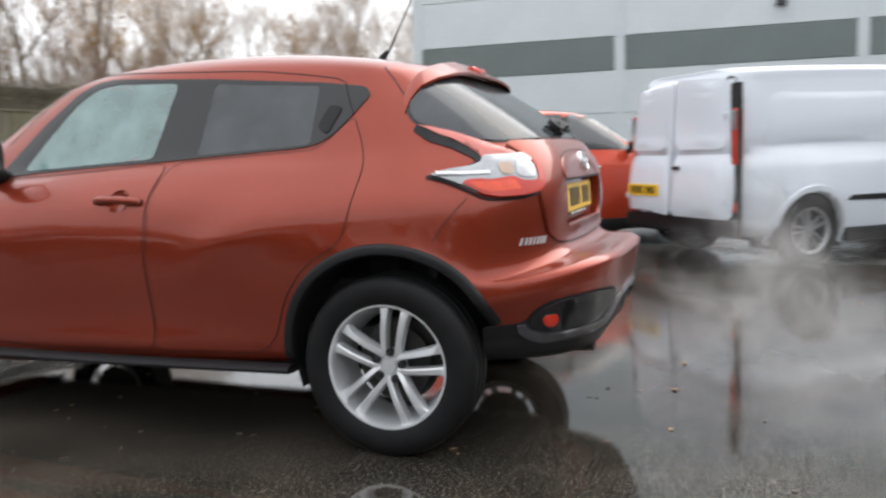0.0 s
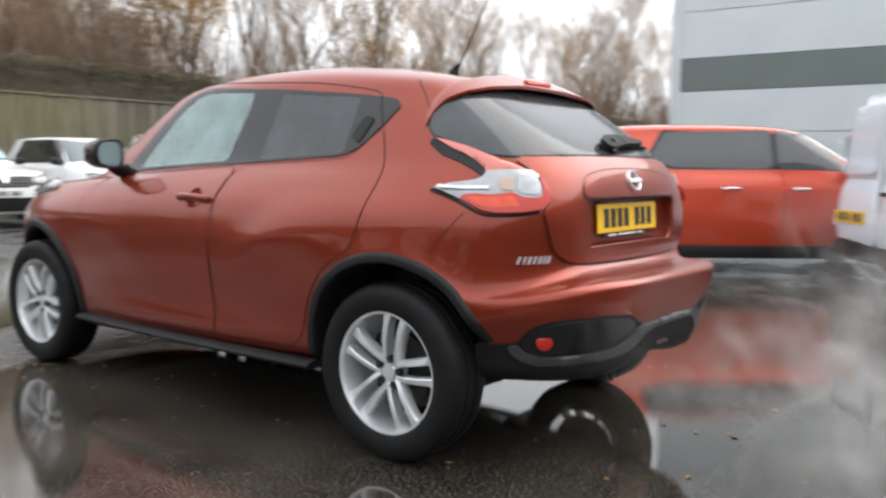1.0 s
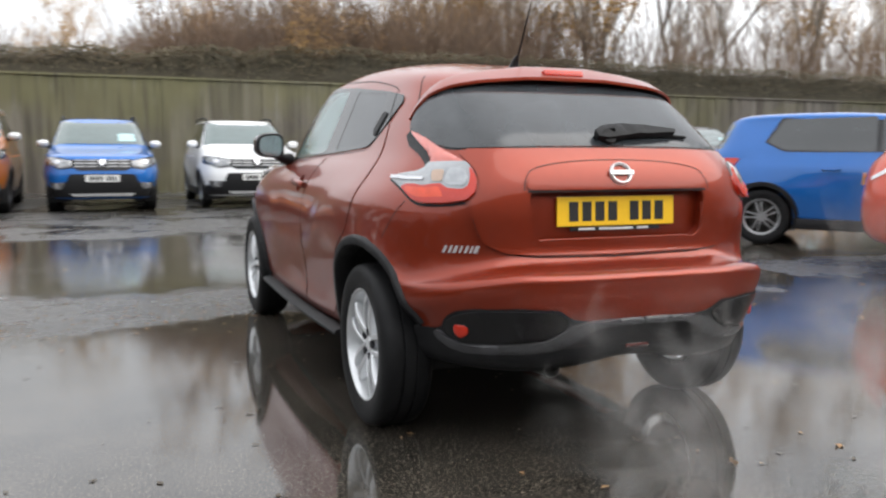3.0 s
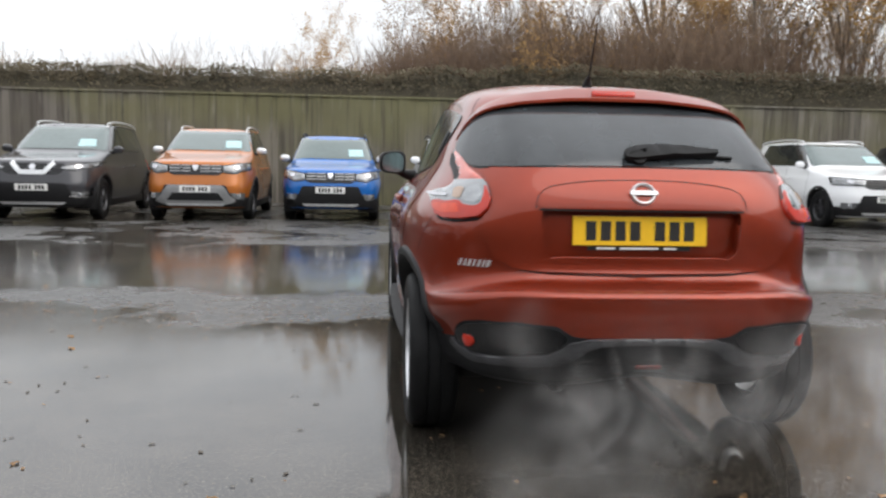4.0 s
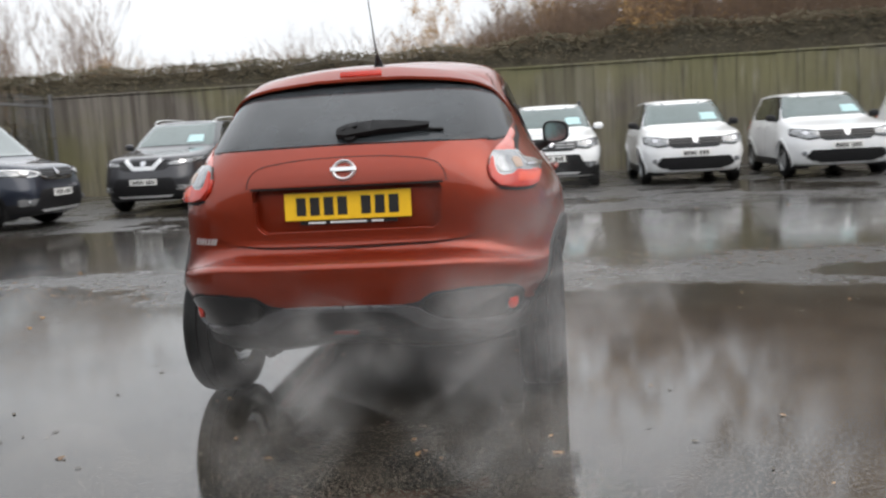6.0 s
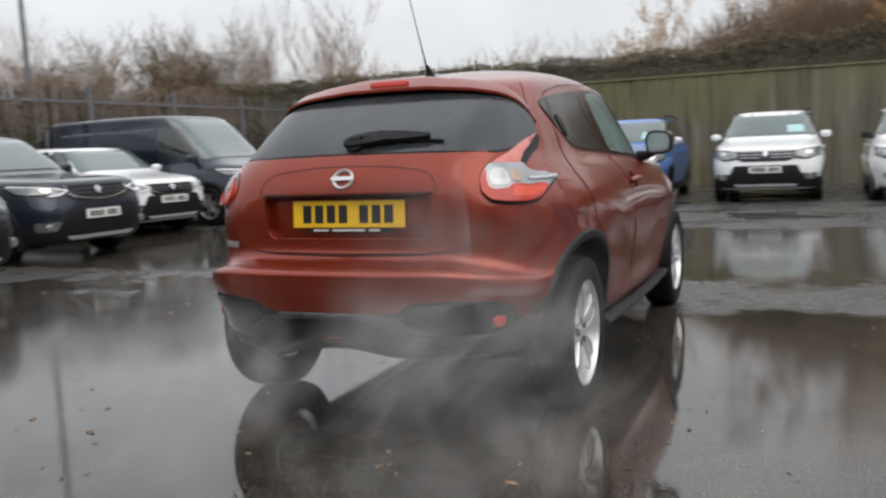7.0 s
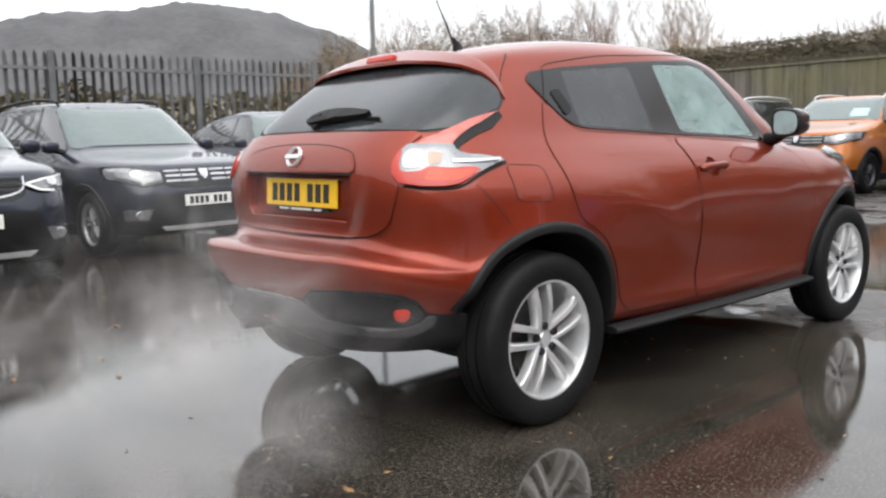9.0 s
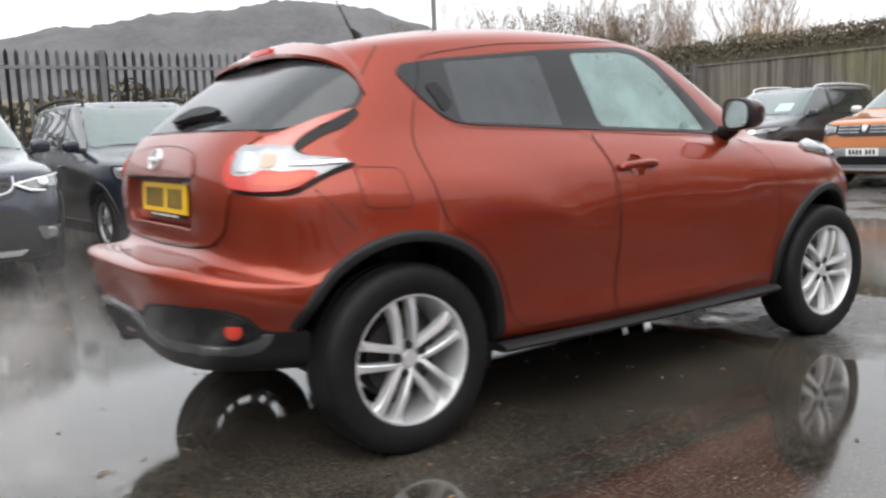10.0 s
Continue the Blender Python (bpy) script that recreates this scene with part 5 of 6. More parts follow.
paint = {
    "grey": car_paint("dark_grey_paint", (0.045, 0.045, 0.05), 0.5, 0.35),
    "orange": car_paint("copper_orange_paint", (0.42, 0.13, 0.02), 0.4, 0.35),
    "blue": car_paint("bright_blue_paint", (0.004, 0.11, 0.40), 0.2, 0.35),
    "white": car_paint("white_paint", (0.82, 0.83, 0.84), 0.0, 0.4, 0.03),
    "van_white": car_paint("cool_white_paint", (0.66, 0.70, 0.76), 0.0, 0.4, 0.03),
    "coal": car_paint("charcoal_paint", (0.019, 0.024, 0.038), 0.4, 0.33),
    "coral": car_paint("coral_red_paint", (0.55, 0.065, 0.028), 0.25, 0.36),
    "gold": car_paint("gold_paint", (0.38, 0.2, 0.07), 0.5, 0.36),
}
row = "cars parked nose out along the wooden fence"
build_car("dark grey sport utility car with a bright vee grille", paint["grey"], (-6.55, 11.2), 180, 4.65, 1.90, 1.71, hood_k=0.60, face="vee", rails="alloy", wheel_r=0.36, group=row, rim="dark_alloy")
build_car("copper orange sport utility car with silver roof rails", paint["orange"], (-3.95, 11.5), 180, 4.34, 1.84, 1.67, hood_k=0.63, rails="alloy", wheel_r=0.345, group=row, bar="mid_alloy", mirror_mat="alloy", rim="dark_alloy", skid=True)
build_car("bright blue hatchback with black lower trim", paint["blue"], (-1.65, 11.8), 180, 4.08, 1.78, 1.58, rails="black_plastic", group=row, bar="mid_alloy", mirror_mat="alloy", hood_k=0.595, rim="dark_alloy")
build_car("white crossover hatchback with black lower trim and roof rails", paint["white"], (0.90, 12.05), 180, 4.08, 1.82, 1.60, rails="black_plastic", group=row, bar="mid_alloy", hood_k=0.595)
# black mirrors on both plain hatchbacks: shade on white caps put into colour
build_car("plain white hatchback with a dark grille", paint["white"], (3.42, 11.75), 180, 4.06, 1.80, 1.55, cladding=False, mirror_mat="black_plastic", group=row, hood_k=0.585)
build_car("plain white hatchback beside a white sport utility car", paint["white"], (6.0, 11.85), 180, 4.06, 1.80, 1.55, cladding=False, mirror_mat="black_plastic", group=row, hood_k=0.585)
build_car("white sport utility car with slim headlamps", paint["white"], (8.55, 11.3), 180, 4.5, 1.86, 1.66, face="split", rails="alloy", wheel_r=0.35, group=row, rim="dark_alloy", hood_k=0.60)
build_car("dark grey sport utility car with narrow lamps", paint["grey"], (11.2, 11.2), 180, 4.4, 1.82, 1.64, face="angry", wheel_r=0.35, group=row)
build_car("gold hatchback at the end of the row", paint["gold"], (14.2, 11.5), 180, 4.2, 1.8, 1.55, group=row)
row = "cars parked along the steel fence"
build_car("charcoal crossover with a bright diamond badge", paint["coal"], (-4.2, -0.85), 270, 4.25, 1.80, 1.58, face="angry", rails="alloy", wheel_r=0.34, group=row, card=False)
build_car("charcoal seven seat estate with roof rails and white lamps", paint["coal"], (-5.2, 1.6), 274, 4.5, 1.78, 1.64, hood_k=0.575, rails="black_plastic", wheel_r=0.33, group=row, bar="chrome", card=False)
build_car("charcoal coupe crossover with slim bright lamps", paint["coal"], (-6.3, 4.4), 268, 4.55, 1.82, 1.58, "coupe", face="angry", wheel_r=0.35, group=row, card=False)
build_car("white hatchback between dark cars", paint["white"], (-7.6, 7.2), 262, 4.05, 1.75, 1.44, face="angry", group=row, card=False)
build_car("dark blue grey delivery van", paint["coal"], (-7.1, 9.4), 270, 4.75, 1.95, 1.97, "van", face="angry", wheel_r=0.34, group=row, card=False)
row = "cars parked with their tails to the red car"
build_car("coral red electric hatchback seen from its tail", paint["coral"], (7.84, -0.62), -140, 4.45, 1.77, 1.55, wheel_r=0.325, style=(5, 0.0, 0.04), card=False, rear_plate=True, cladding=False, tail_lens="lamp_clear", group=row, handle_mat="chrome")
build_car("bright blue crossover seen from its tail", paint["blue"], (8.35, 2.75), -140, 4.13, 1.77, 1.57, wheel_r=0.33, card=False, rear_plate=True, group=row)
build_car("white panel van with a rear door ajar", paint["van_white"], (7.5, -3.85), -141, 4.21, 1.83, 1.81, "van", wheel_r=0.32, card=False, rear_plate=True, cladding=False, group=row)

# ---- ground ----
bm = bmesh.new()
bmesh.ops.create_grid(bm, x_segments=60, y_segments=60, size=260)
ground_m = mat("wet_asphalt", (0.05, 0.05, 0.05), 0.3)
n, l = ground_m.node_tree.nodes, ground_m.node_tree.links
b = n["Principled BSDF"]
co = n.new("ShaderNodeTexCoord")


def noise_tex(scale, detail, rough=0.55):
    t = n.new("ShaderNodeTexNoise")
    t.inputs["Scale"].default_value, t.inputs["Detail"].default_value, t.inputs["Roughness"].default_value = scale, detail, rough
    l.new(co.outputs["Object"], t.inputs["Vector"])
    return t


def ramped(src, a, bb, lo=0.0, hi=1.0):
    r = n.new("ShaderNodeMapRange")
    r.interpolation_type = "SMOOTHSTEP"
    r.inputs[1].default_value, r.inputs[2].default_value, r.inputs[3].default_value, r.inputs[4].default_value = a, bb, lo, hi
    l.new(src, r.inputs[0])
    return r.outputs[0]


def mixed(fac, a, bb, rgba=False):
    m = n.new("ShaderNodeMix")
    if rgba:
        m.data_type = "RGBA"
    i, j = (6, 7) if rgba else (2, 3)
    l.new(fac, m.inputs[0])
    for k, v in ((i, a), (j, bb)):
        if hasattr(v, "is_linked"):
            l.new(v, m.inputs[k])
        else:
            m.inputs[k].default_value = v
    return m.outputs[2 if rgba else 0]


sep = n.new("ShaderNodeSeparateXYZ")
l.new(co.outputs["Object"], sep.inputs[0])


def math_node(op, a, bb):
    m = n.new("ShaderNodeMath")
    m.operation = op
    for k, v in ((0, a), (1, bb)):
        if hasattr(v, "is_linked"):
            l.new(v, m.inputs[k])
        else:
            m.inputs[k].default_value = v
    return m.outputs[0]


# standing water: a wide film round the red car, a long puddle before the parked row, and scattered pools
wander = math_node("ADD", math_node("MULTIPLY", noise_tex(0.35, 5, 0.6).outputs["Fac"], 2.4), math_node("MULTIPLY", noise_tex(2.2, 5, 0.65).outputs["Fac"], 0.7))
along = math_node("ADD", sep.outputs[1], wander)
film = math_node("MULTIPLY", ramped(along, 3.75, 4.1, 1.0, 0.0), ramped(math_node("ADD", sep.outputs[0], wander), 5.6, 6.8, 1.0, 0.0))
longp = math_node("MULTIPLY", ramped(along, 4.9, 5.3), ramped(along, 9.0, 9.6, 1.0, 0.0))
spots_n = ramped(noise_tex(0.3, 6, 0.62).outputs["Fac"], 0.52, 0.57)
pools = math_node("MAXIMUM", math_node("MAXIMUM", film, longp), spots_n)
near_x = math_node("SUBTRACT", math_node("ABSOLUTE", sep.outputs[0], 0), 1.0)
near_y = math_node("SUBTRACT", math_node("ABSOLUTE", math_node("SUBTRACT", sep.outputs[1], 1.0), 0), 2.3)
clear = ramped(math_node("ADD", math_node("MAXIMUM", near_x, near_y), math_node("MULTIPLY", wander, 0.3)), 0.7, 1.8, 1.0, 0.0)
damp = ramped(noise_tex(0.9, 6, 0.65).outputs["Fac"], 0.42, 0.60)
stone = noise_tex(90, 6, 0.7).outputs["Fac"]
grit = noise_tex(9, 8, 0.7).outputs["Fac"]
stain = noise_tex(0.7, 6).outputs["Fac"]
base = mixed(stain, (0.030, 0.029, 0.028, 1), (0.062, 0.060, 0.057, 1), True)
base = mixed(ramped(stone, 0.35, 0.75), base, (0.085, 0.083, 0.08, 1), True)
silt = mixed(ramped(noise_tex(1.6, 8, 0.68).outputs["Fac"], 0.36, 0.66), (0.015, 0.0135, 0.0115, 1), (0.050, 0.043, 0.035, 1), True)
silt = mixed(ramped(stone, 0.52, 0.62), silt, (0.115, 0.100, 0.080, 1), True)
wet = mixed(pools, base, silt, True)
l.new(wet, b.inputs["Base Color"])
l.new(mixed(pools, mixed(damp, ramped(grit, 0.3, 0.7, 0.30, 0.5), ramped(grit, 0.3, 0.7, 0.12, 0.3)), mixed(clear, ramped(stain, 0.3, 0.75, 0.09, 0.17), ramped(stain, 0.3, 0.75, 0.012, 0.04))), b.inputs["Roughness"])
bp = n.new("ShaderNodeBump")
bp.inputs["Distance"].default_value = 0.006
l.new(mixed(pools, 0.5, 0.015), bp.inputs["Strength"])
hh = n.new("ShaderNodeMath")
hh.operation = "ADD"
l.new(stone, hh.inputs[0])
l.new(grit, hh.inputs[1])
l.new(hh.outputs[0], bp.inputs["Height"])
l.new(bp.outputs[0], b.inputs["Normal"])
b.inputs["Specular IOR Level"].default_value, b.inputs["IOR"].default_value = 0.55, 1.6
tagged(part("ground", bm, ground_m), "wet tarmac yard with wide mirror-like puddles", "ground", kind="structure")

# ---- wooden fence behind the row ----
FY, FH = 17.6, 2.6
wood = bpy.data.materials.new("weathered_boards")
wood.use_nodes = True
n, l = wood.node_tree.nodes, wood.node_tree.links
b = n["Principled BSDF"]
b.inputs["Roughness"].default_value = 0.85
place = n.new("ShaderNodeNewGeometry")


def board_noise(stretch, detail=5):
    """Noise over the fence as a whole, drawn out along the boards."""
    mp, t = n.new("ShaderNodeMapping"), n.new("ShaderNodeTexNoise")
    mp.inputs["Scale"].default_value = stretch
    t.inputs["Scale"].default_value, t.inputs["Detail"].default_value = 1.0, detail
    l.new(place.outputs["Position"], mp.inputs[0])
    l.new(mp.outputs[0], t.inputs["Vector"])
    return t.outputs["Fac"]


chance = n.new("ShaderNodeObjectInfo").outputs["Random"]
aged = mixed(chance, (0.090, 0.078, 0.066, 1), (0.205, 0.185, 0.160, 1), True)
algae = mixed(ramped(board_noise((0.16, 0.1, 0.25)), 0.40, 0.60), aged, (0.140, 0.132, 0.068, 1), True)
algae = mixed(ramped(board_noise((0.8, 0.3, 0.9)), 0.46, 0.66, 0.0, 0.55), algae, (0.165, 0.153, 0.082, 1), True)
streak = mixed(ramped(board_noise((11, 3, 0.55), 6), 0.48, 0.72, 0.0, 0.65), algae, (0.045, 0.040, 0.033, 1), True)
pale = mixed(ramped(board_noise((7, 3, 0.8), 6), 0.56, 0.75, 0.0, 0.45), streak, (0.30, 0.285, 0.25, 1), True)
l.new(pale, b.inputs["Base Color"])
bp = n.new("ShaderNodeBump")
bp.inputs["Strength"].default_value, bp.inputs["Distance"].default_value = 0.4, 0.01
l.new(board_noise((60, 60, 3), 5), bp.inputs["Height"])
l.new(bp.outputs[0], b.inputs["Normal"])
fence = tagged(new("wooden_fence"), "tall weathered close-board fence with green algae", "fence", kind="structure")
bm = bmesh.new()
box(bm, (0.16, 0.022, FH), (0, 0, FH / 2))
board = part("board", bm, wood, fence)
board.matrix_local = pose(-14, FY, 0)
x = -13.845
while x < 31.4:
    o = again(board, pose(x, FY + random.uniform(-0.006, 0.006) + 0.012 * (random.random() < 0.5), random.uniform(-0.02, 0.02), random.uniform(-0.3, 0.3), random.uniform(-0.1, 0.1), 0), fence)
    x += 0.152
bm = bmesh.new()
while x < 52:
    box(bm, (0.16, 0.022, FH), (x, FY + random.uniform(-0.006, 0.018), FH / 2 + random.uniform(-0.02, 0.02)))
    x += 0.152
tagged(part("board_run", bm, wood, fence), kind="stuff")
for z in (0.5, 1.4, 2.3):
    bm = bmesh.new()
    box(bm, (66, 0.05, 0.09), (19, FY + 0.05, z))
    part("fence_rail", bm, wood, fence)
bm = bmesh.new()
box(bm, (66, 0.09, 0.05), (19, FY, FH + 0.02), 0.01)
part("capping", bm, wood, fence)

# ---- steel palisade fence ----
PX, PH = -12.0, 2.72
pal = tagged(new("palisade_fence"), "grey steel palisade fence with pointed pales", "fence", kind="structure")
bm = bmesh.new()
prof = [(-0.033, 0.012), (-0.018, 0.0), (0.0, 0.014), (0.018, 0.0), (0.033, 0.012)]
lo = [bm.verts.new((y, x, 0.08)) for x, y in prof]
tops = (PH - 0.08, PH - 0.05, PH, PH - 0.05, PH - 0.08)
hi = [bm.verts.new((y, x, z)) for (x, y), z in zip(prof, tops)]
for i in range(4):
    bm.faces.new((lo[i], lo[i + 1], hi[i + 1], hi[i]))
bmesh.ops.solidify(bm, geom=bm.faces[:], thickness=0.003)
pale = part("pale", bm, "palisade", pal)
pale.matrix_local = pose(PX, -9, 0)
y = -8.85
while y < 17.4:
    again(pale, pose(PX, y, random.uniform(-0.012, 0.012), 0, 0, random.uniform(-2, 2)), pal)
    y += 0.152
bm = bmesh.new()
box(bm, (0.055, 0.10, PH - 0.02), (0, 0, PH / 2), 0.004)
post = part("post", bm, "palisade", pal)
post.matrix_local = pose(PX + 0.07, -7.8, 0)
for i in range(1, 11):
    again(post, pose(PX + 0.07, -7.8 + 2.53 * i, 0), pal)
for z in (0.45, 2.42):
    bm = bmesh.new()
    box(bm, (0.045, 26.6, 0.055), (PX + 0.04, 4.2, z))
    part("rail", bm, "palisade", pal)

# ---- warehouse ----
BX, BY0, BY1, BH = 21.0, -36.0, 8.25, 9.5
ware = tagged(new("warehouse"), "light grey clad warehouse with a dark grey band", "building", kind="")
bm = bmesh.new()
box(bm, (20, BY1 - BY0 - 0.2, BH - 0.1), (BX + 10.1, (BY0 + BY1) / 2, (BH - 0.1) / 2))
part("wall", bm, "clad_light", ware)
rows = [(0.0, 0.9, "clad_light"), (0.9, 2.1, "clad_light"), (2.1, 3.27, "clad_light"), (3.27, 4.2, "clad_dark"), (4.2, 5.5, "clad_light"), (5.5, 6.8, "clad_light"), (6.8, 8.1, "clad_light"), (8.1, 9.5, "clad_light")]
BAY = 6.1
for z0, z1, mm in rows:
    bm = bmesh.new()
    box(bm, (0.06, BAY - 0.03, z1 - z0 - 0.018), (0, 0, 0), 0.006)
    p = part("cladding_panel", bm, mm, ware)
    p.matrix_local = pose(BX - 0.02, BY1 - BAY / 2, (z0 + z1) / 2)
    for i in range(1, 7):
        again(p, pose(BX - 0.02, BY1 - BAY / 2 - i * BAY, (z0 + z1) / 2), ware)
for i in range(0, 8):
    bm = bmesh.new()
    box(bm, (0.05, 0.28, BH), (BX - 0.06, BY1 - i * BAY - (0.14 if i == 0 else 0), BH / 2), 0.01)
    part("cover_strip", bm, "clad_light", ware)
bm = bmesh.new()
box(bm, (20.3, BY1 - BY0 + 0.2, 0.25), (BX + 10, (BY0 + BY1) / 2, BH + 0.1), 0.03)
part("roof", bm, "clad_dark", ware)
bm = bmesh.new()
box(bm, (0.05, 1.0, 2.1), (BX - 0.08, 1.1, 1.05), 0.01)
part("door", bm, "clad_dark", ware)
lampw = tagged(new("wall_lamp"), "small dark floodlight on the warehouse wall", "lamp")
bm = bmesh.new()
box(bm, (0.16, 0.26, 0.2), (0, 0, 0), 0.03)
part("housing", bm, "dark_alloy", lampw)
bm = bmesh.new()
box(bm, (0.12, 0.06, 0.05), (0.11, 0, 0))
part("bracket", bm, "dark_alloy", lampw)
lampw.matrix_basis = pose(BX - 0.21, -2.0, 4.75)

# ---- lamp post ----
lp = tagged(new("lamp_post"), "slim galvanised lamp post behind the steel fence", "lamp post")
bm = bmesh.new()
tube(bm, [(0, 0, 0), (0, 0, 3.5), (0, 0, 3.52), (0, 0, 9)], [0.10, 0.10, 0.062, 0.05], 14)
part("pole", bm, "galv", lp, smooth=50)
bm = bmesh.new()
box(bm, (0.7, 0.22, 0.09), (0.3, 0, 9.03), 0.03)
part("lantern", bm, "galv", lp)
lp.matrix_basis = pose(-15.5, 11.6, 0)

# ---- far wooded hill ----
bm = bmesh.new()
vs = {}
HN, HM = 340, 26
for i in range(HN + 1):
    for j in range(HM + 1):
        c = 95 + i * 120 / HN
        a = radians(c)
        r = 330 + j * 16
        ridge = 10 + 74 * float(np.interp(c, (136, 138, 140, 142, 144, 147, 149, 151, 154, 158, 160, 163, 165, 168, 171, 178, 190, 205), (0, 0.2, 0.42, 0.65, 0.84, 1.0, 1.11, 1.17, 1.20, 1.14, 1.10, 1.07, 1.0, 0.98, 0.88, 0.7, 0.4, 0.1)))
        x, y = r * math.cos(a), r * math.sin(a)
        z = ridge * (1 - math.exp(-(j / 8.5) ** 2)) - 6 + 4 * noise.noise((c * 0.3, j * 0.3, 3)) + (3.2 * noise.noise((x * 0.11, y * 0.11, 1)) + 1.6 * noise.noise((x * 0.3, y * 0.3, 2))) * min(1, j / 3)
        vs[i, j] = bm.verts.new((x, y, z))
for i in range(HN):
    for j in range(HM):
        bm.faces.new((vs[i, j], vs[i + 1, j], vs[i + 1, j + 1], vs[i, j + 1]))
# blue grey base colour takes the place of distant haze over winter woods
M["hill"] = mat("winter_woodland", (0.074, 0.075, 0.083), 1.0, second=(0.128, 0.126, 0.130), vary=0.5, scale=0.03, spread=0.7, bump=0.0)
tagged(part("backdrop", bm, "hill", smooth=60), "wooded hill in the distance, haze tinted into its colour", "hill", kind="structure")

# ---- rough field between the steel fence and the hill ----
bm = bmesh.new()
g = {}
xs, ys = [-12.35 - 0.9 * k ** 1.75 for k in range(30)], [-150 + 10 * k for k in range(42)]
for i, x in enumerate(xs):
    for j, y in enumerate(ys):
        g[i, j] = bm.verts.new((x, y, 0.02 + (0.12 * noise.noise((x * 0.15, y * 0.15, 0)) + 0.12) * min(1, i / 3) + 0.06 * max(0, -20 - x)))
for i in range(len(xs) - 1):
    for j in range(len(ys) - 1):
        bm.faces.new((g[i, j], g[i, j + 1], g[i + 1, j + 1], g[i + 1, j]))
tagged(part("field", bm, "grass", smooth=60), "rough winter grass field beyond the steel fence", "field", kind="structure")

# ---- unseen hall added behind the camera, closes the yard and darkens reflections ----
hall = tagged(new("showroom"), "plain dark grey hall added out of view, darkens reflections", "building")
bm = bmesh.new()
box(bm, (52, 12, 6.0), (0, -22, 3.0), 0.05)
part("wall", bm, "clad_dark", hall)
bm = bmesh.new()
box(bm, (52.6, 12.6, 0.3), (0, -22, 6.15), 0.05)
part("roof", bm, "clad_light", hall)


# ---- trees, hedge and brushwood behind the wooden fence ----
def branch(out, p, d, length, r, depth, rng, up=0.12, wild=0.5):
    """Grows a limb and its children; each limb is kept as (points, radii, depth)."""
    steps = 4 if depth > 1 else 3
    pts, radii = [p.copy()], [r]
    for i in range(steps):
        d = (d + Vector((rng.uniform(-1, 1), rng.uniform(-1, 1), rng.uniform(-0.4, 1))) * 0.16 * wild * 2 + Vector((0, 0, up))).normalized()
        p = p + d * length / steps
        pts.append(p.copy())
        radii.append(r * (1 - 0.55 * (i + 1) / steps))
        if depth > 0 and i > 0:
            for k in range(rng.choice((1, 2, 2)) if depth > 1 else 3):
                side = Vector((rng.uniform(-1, 1), rng.uniform(-1, 1), rng.uniform(-0.1, 0.7))).normalized()
                branch(out, p, (d * 0.75 + side * wild * 1.5).normalized(), length * rng.uniform(0.42, 0.66), radii[-1] * 0.62, depth - 1, rng, up, wild)
    out.append((pts, radii, depth))


def make_tree(seed, height, label, depth=3, r=0.085, up=0.12, wild=0.5, leaves=0, stems=1, leaf_mat="leaf_brown", leaf_label="sparse dead brown leaves"):
    rng = random.Random(seed)
    tree = tagged(new("tree"), label, "tree", "trees behind the fence")
    limbs = []
    for s in range(stems):
        lean = Vector((rng.uniform(-0.25, 0.25), rng.uniform(-0.25, 0.25), 1)).normalized()
        branch(limbs, Vector((rng.uniform(-0.3, 0.3) * (stems > 1), rng.uniform(-0.3, 0.3) * (stems > 1), 0)), lean, height * rng.uniform(0.6, 0.75), r, depth, rng, up, wild)
    bm, tw = bmesh.new(), bmesh.new()
    for pts, radii, dep in limbs:
        if dep >= 2:
            tube(bm, pts, radii, 6)
        else:
            tube(tw, pts, [max(q, 0.0055) for q in radii], 3)
    if leaves:
        ends = [q for pts, radii, dep in limbs if dep <= 1 for q in pts[1:]]
        for i in range(leaves):
            c = rng.choice(ends) + Vector((rng.gauss(0, 0.1), rng.gauss(0, 0.1), rng.gauss(0, 0.1)))
            a = Vector((rng.uniform(-1, 1), rng.uniform(-1, 1), rng.uniform(-1, 1))).normalized()
            q = a.orthogonal().normalized()
            s = rng.uniform(0.025, 0.05)
            leafs.append((c, a * s, q * s * 0.7))
    part("trunk", bm, "bark", tree, smooth=60)
    part("crown", tw, "twig" if stems == 1 else "brush", tree, "bare twigs")
    if leaves:
        lm = bmesh.new()
        for c, a, q in leafs:
            lm.faces.new([lm.verts.new(c + v) for v in (-a, q, a, -q)])
        leafs.clear()
        part("leaves", lm, leaf_mat, tree, leaf_label)
    return tree


leafs = []
kinds = [
    make_tree(3, 8.5, "tall bare winter tree with forking limbs", 3, 0.10, 0.10, 0.55),
    make_tree(5, 9.0, "tall bare winter tree with upright limbs", 3, 0.09, 0.2, 0.4),
    make_tree(8, 7.5, "bare winter tree with dense fine twigs", 4, 0.08, 0.16, 0.5),
    make_tree(11, 7.5, "winter tree with rusty brown leaves", 3, 0.08, 0.15, 0.55, 5200),
    make_tree(14, 5.5, "low bushy shrub of pale upright twigs", 3, 0.035, 0.2, 0.55, 0, 6),
    make_tree(17, 5.0, "low bushy shrub with brown leaves", 3, 0.035, 0.18, 0.6, 3600, 6),
    make_tree(19, 5.0, "dense olive brown thicket shrub", 3, 0.035, 0.16, 0.65, 9000, 7, "leaf_olive", "dense withered olive leaves"),
]
spots = random.Random(21)
placed = [False] * len(kinds)


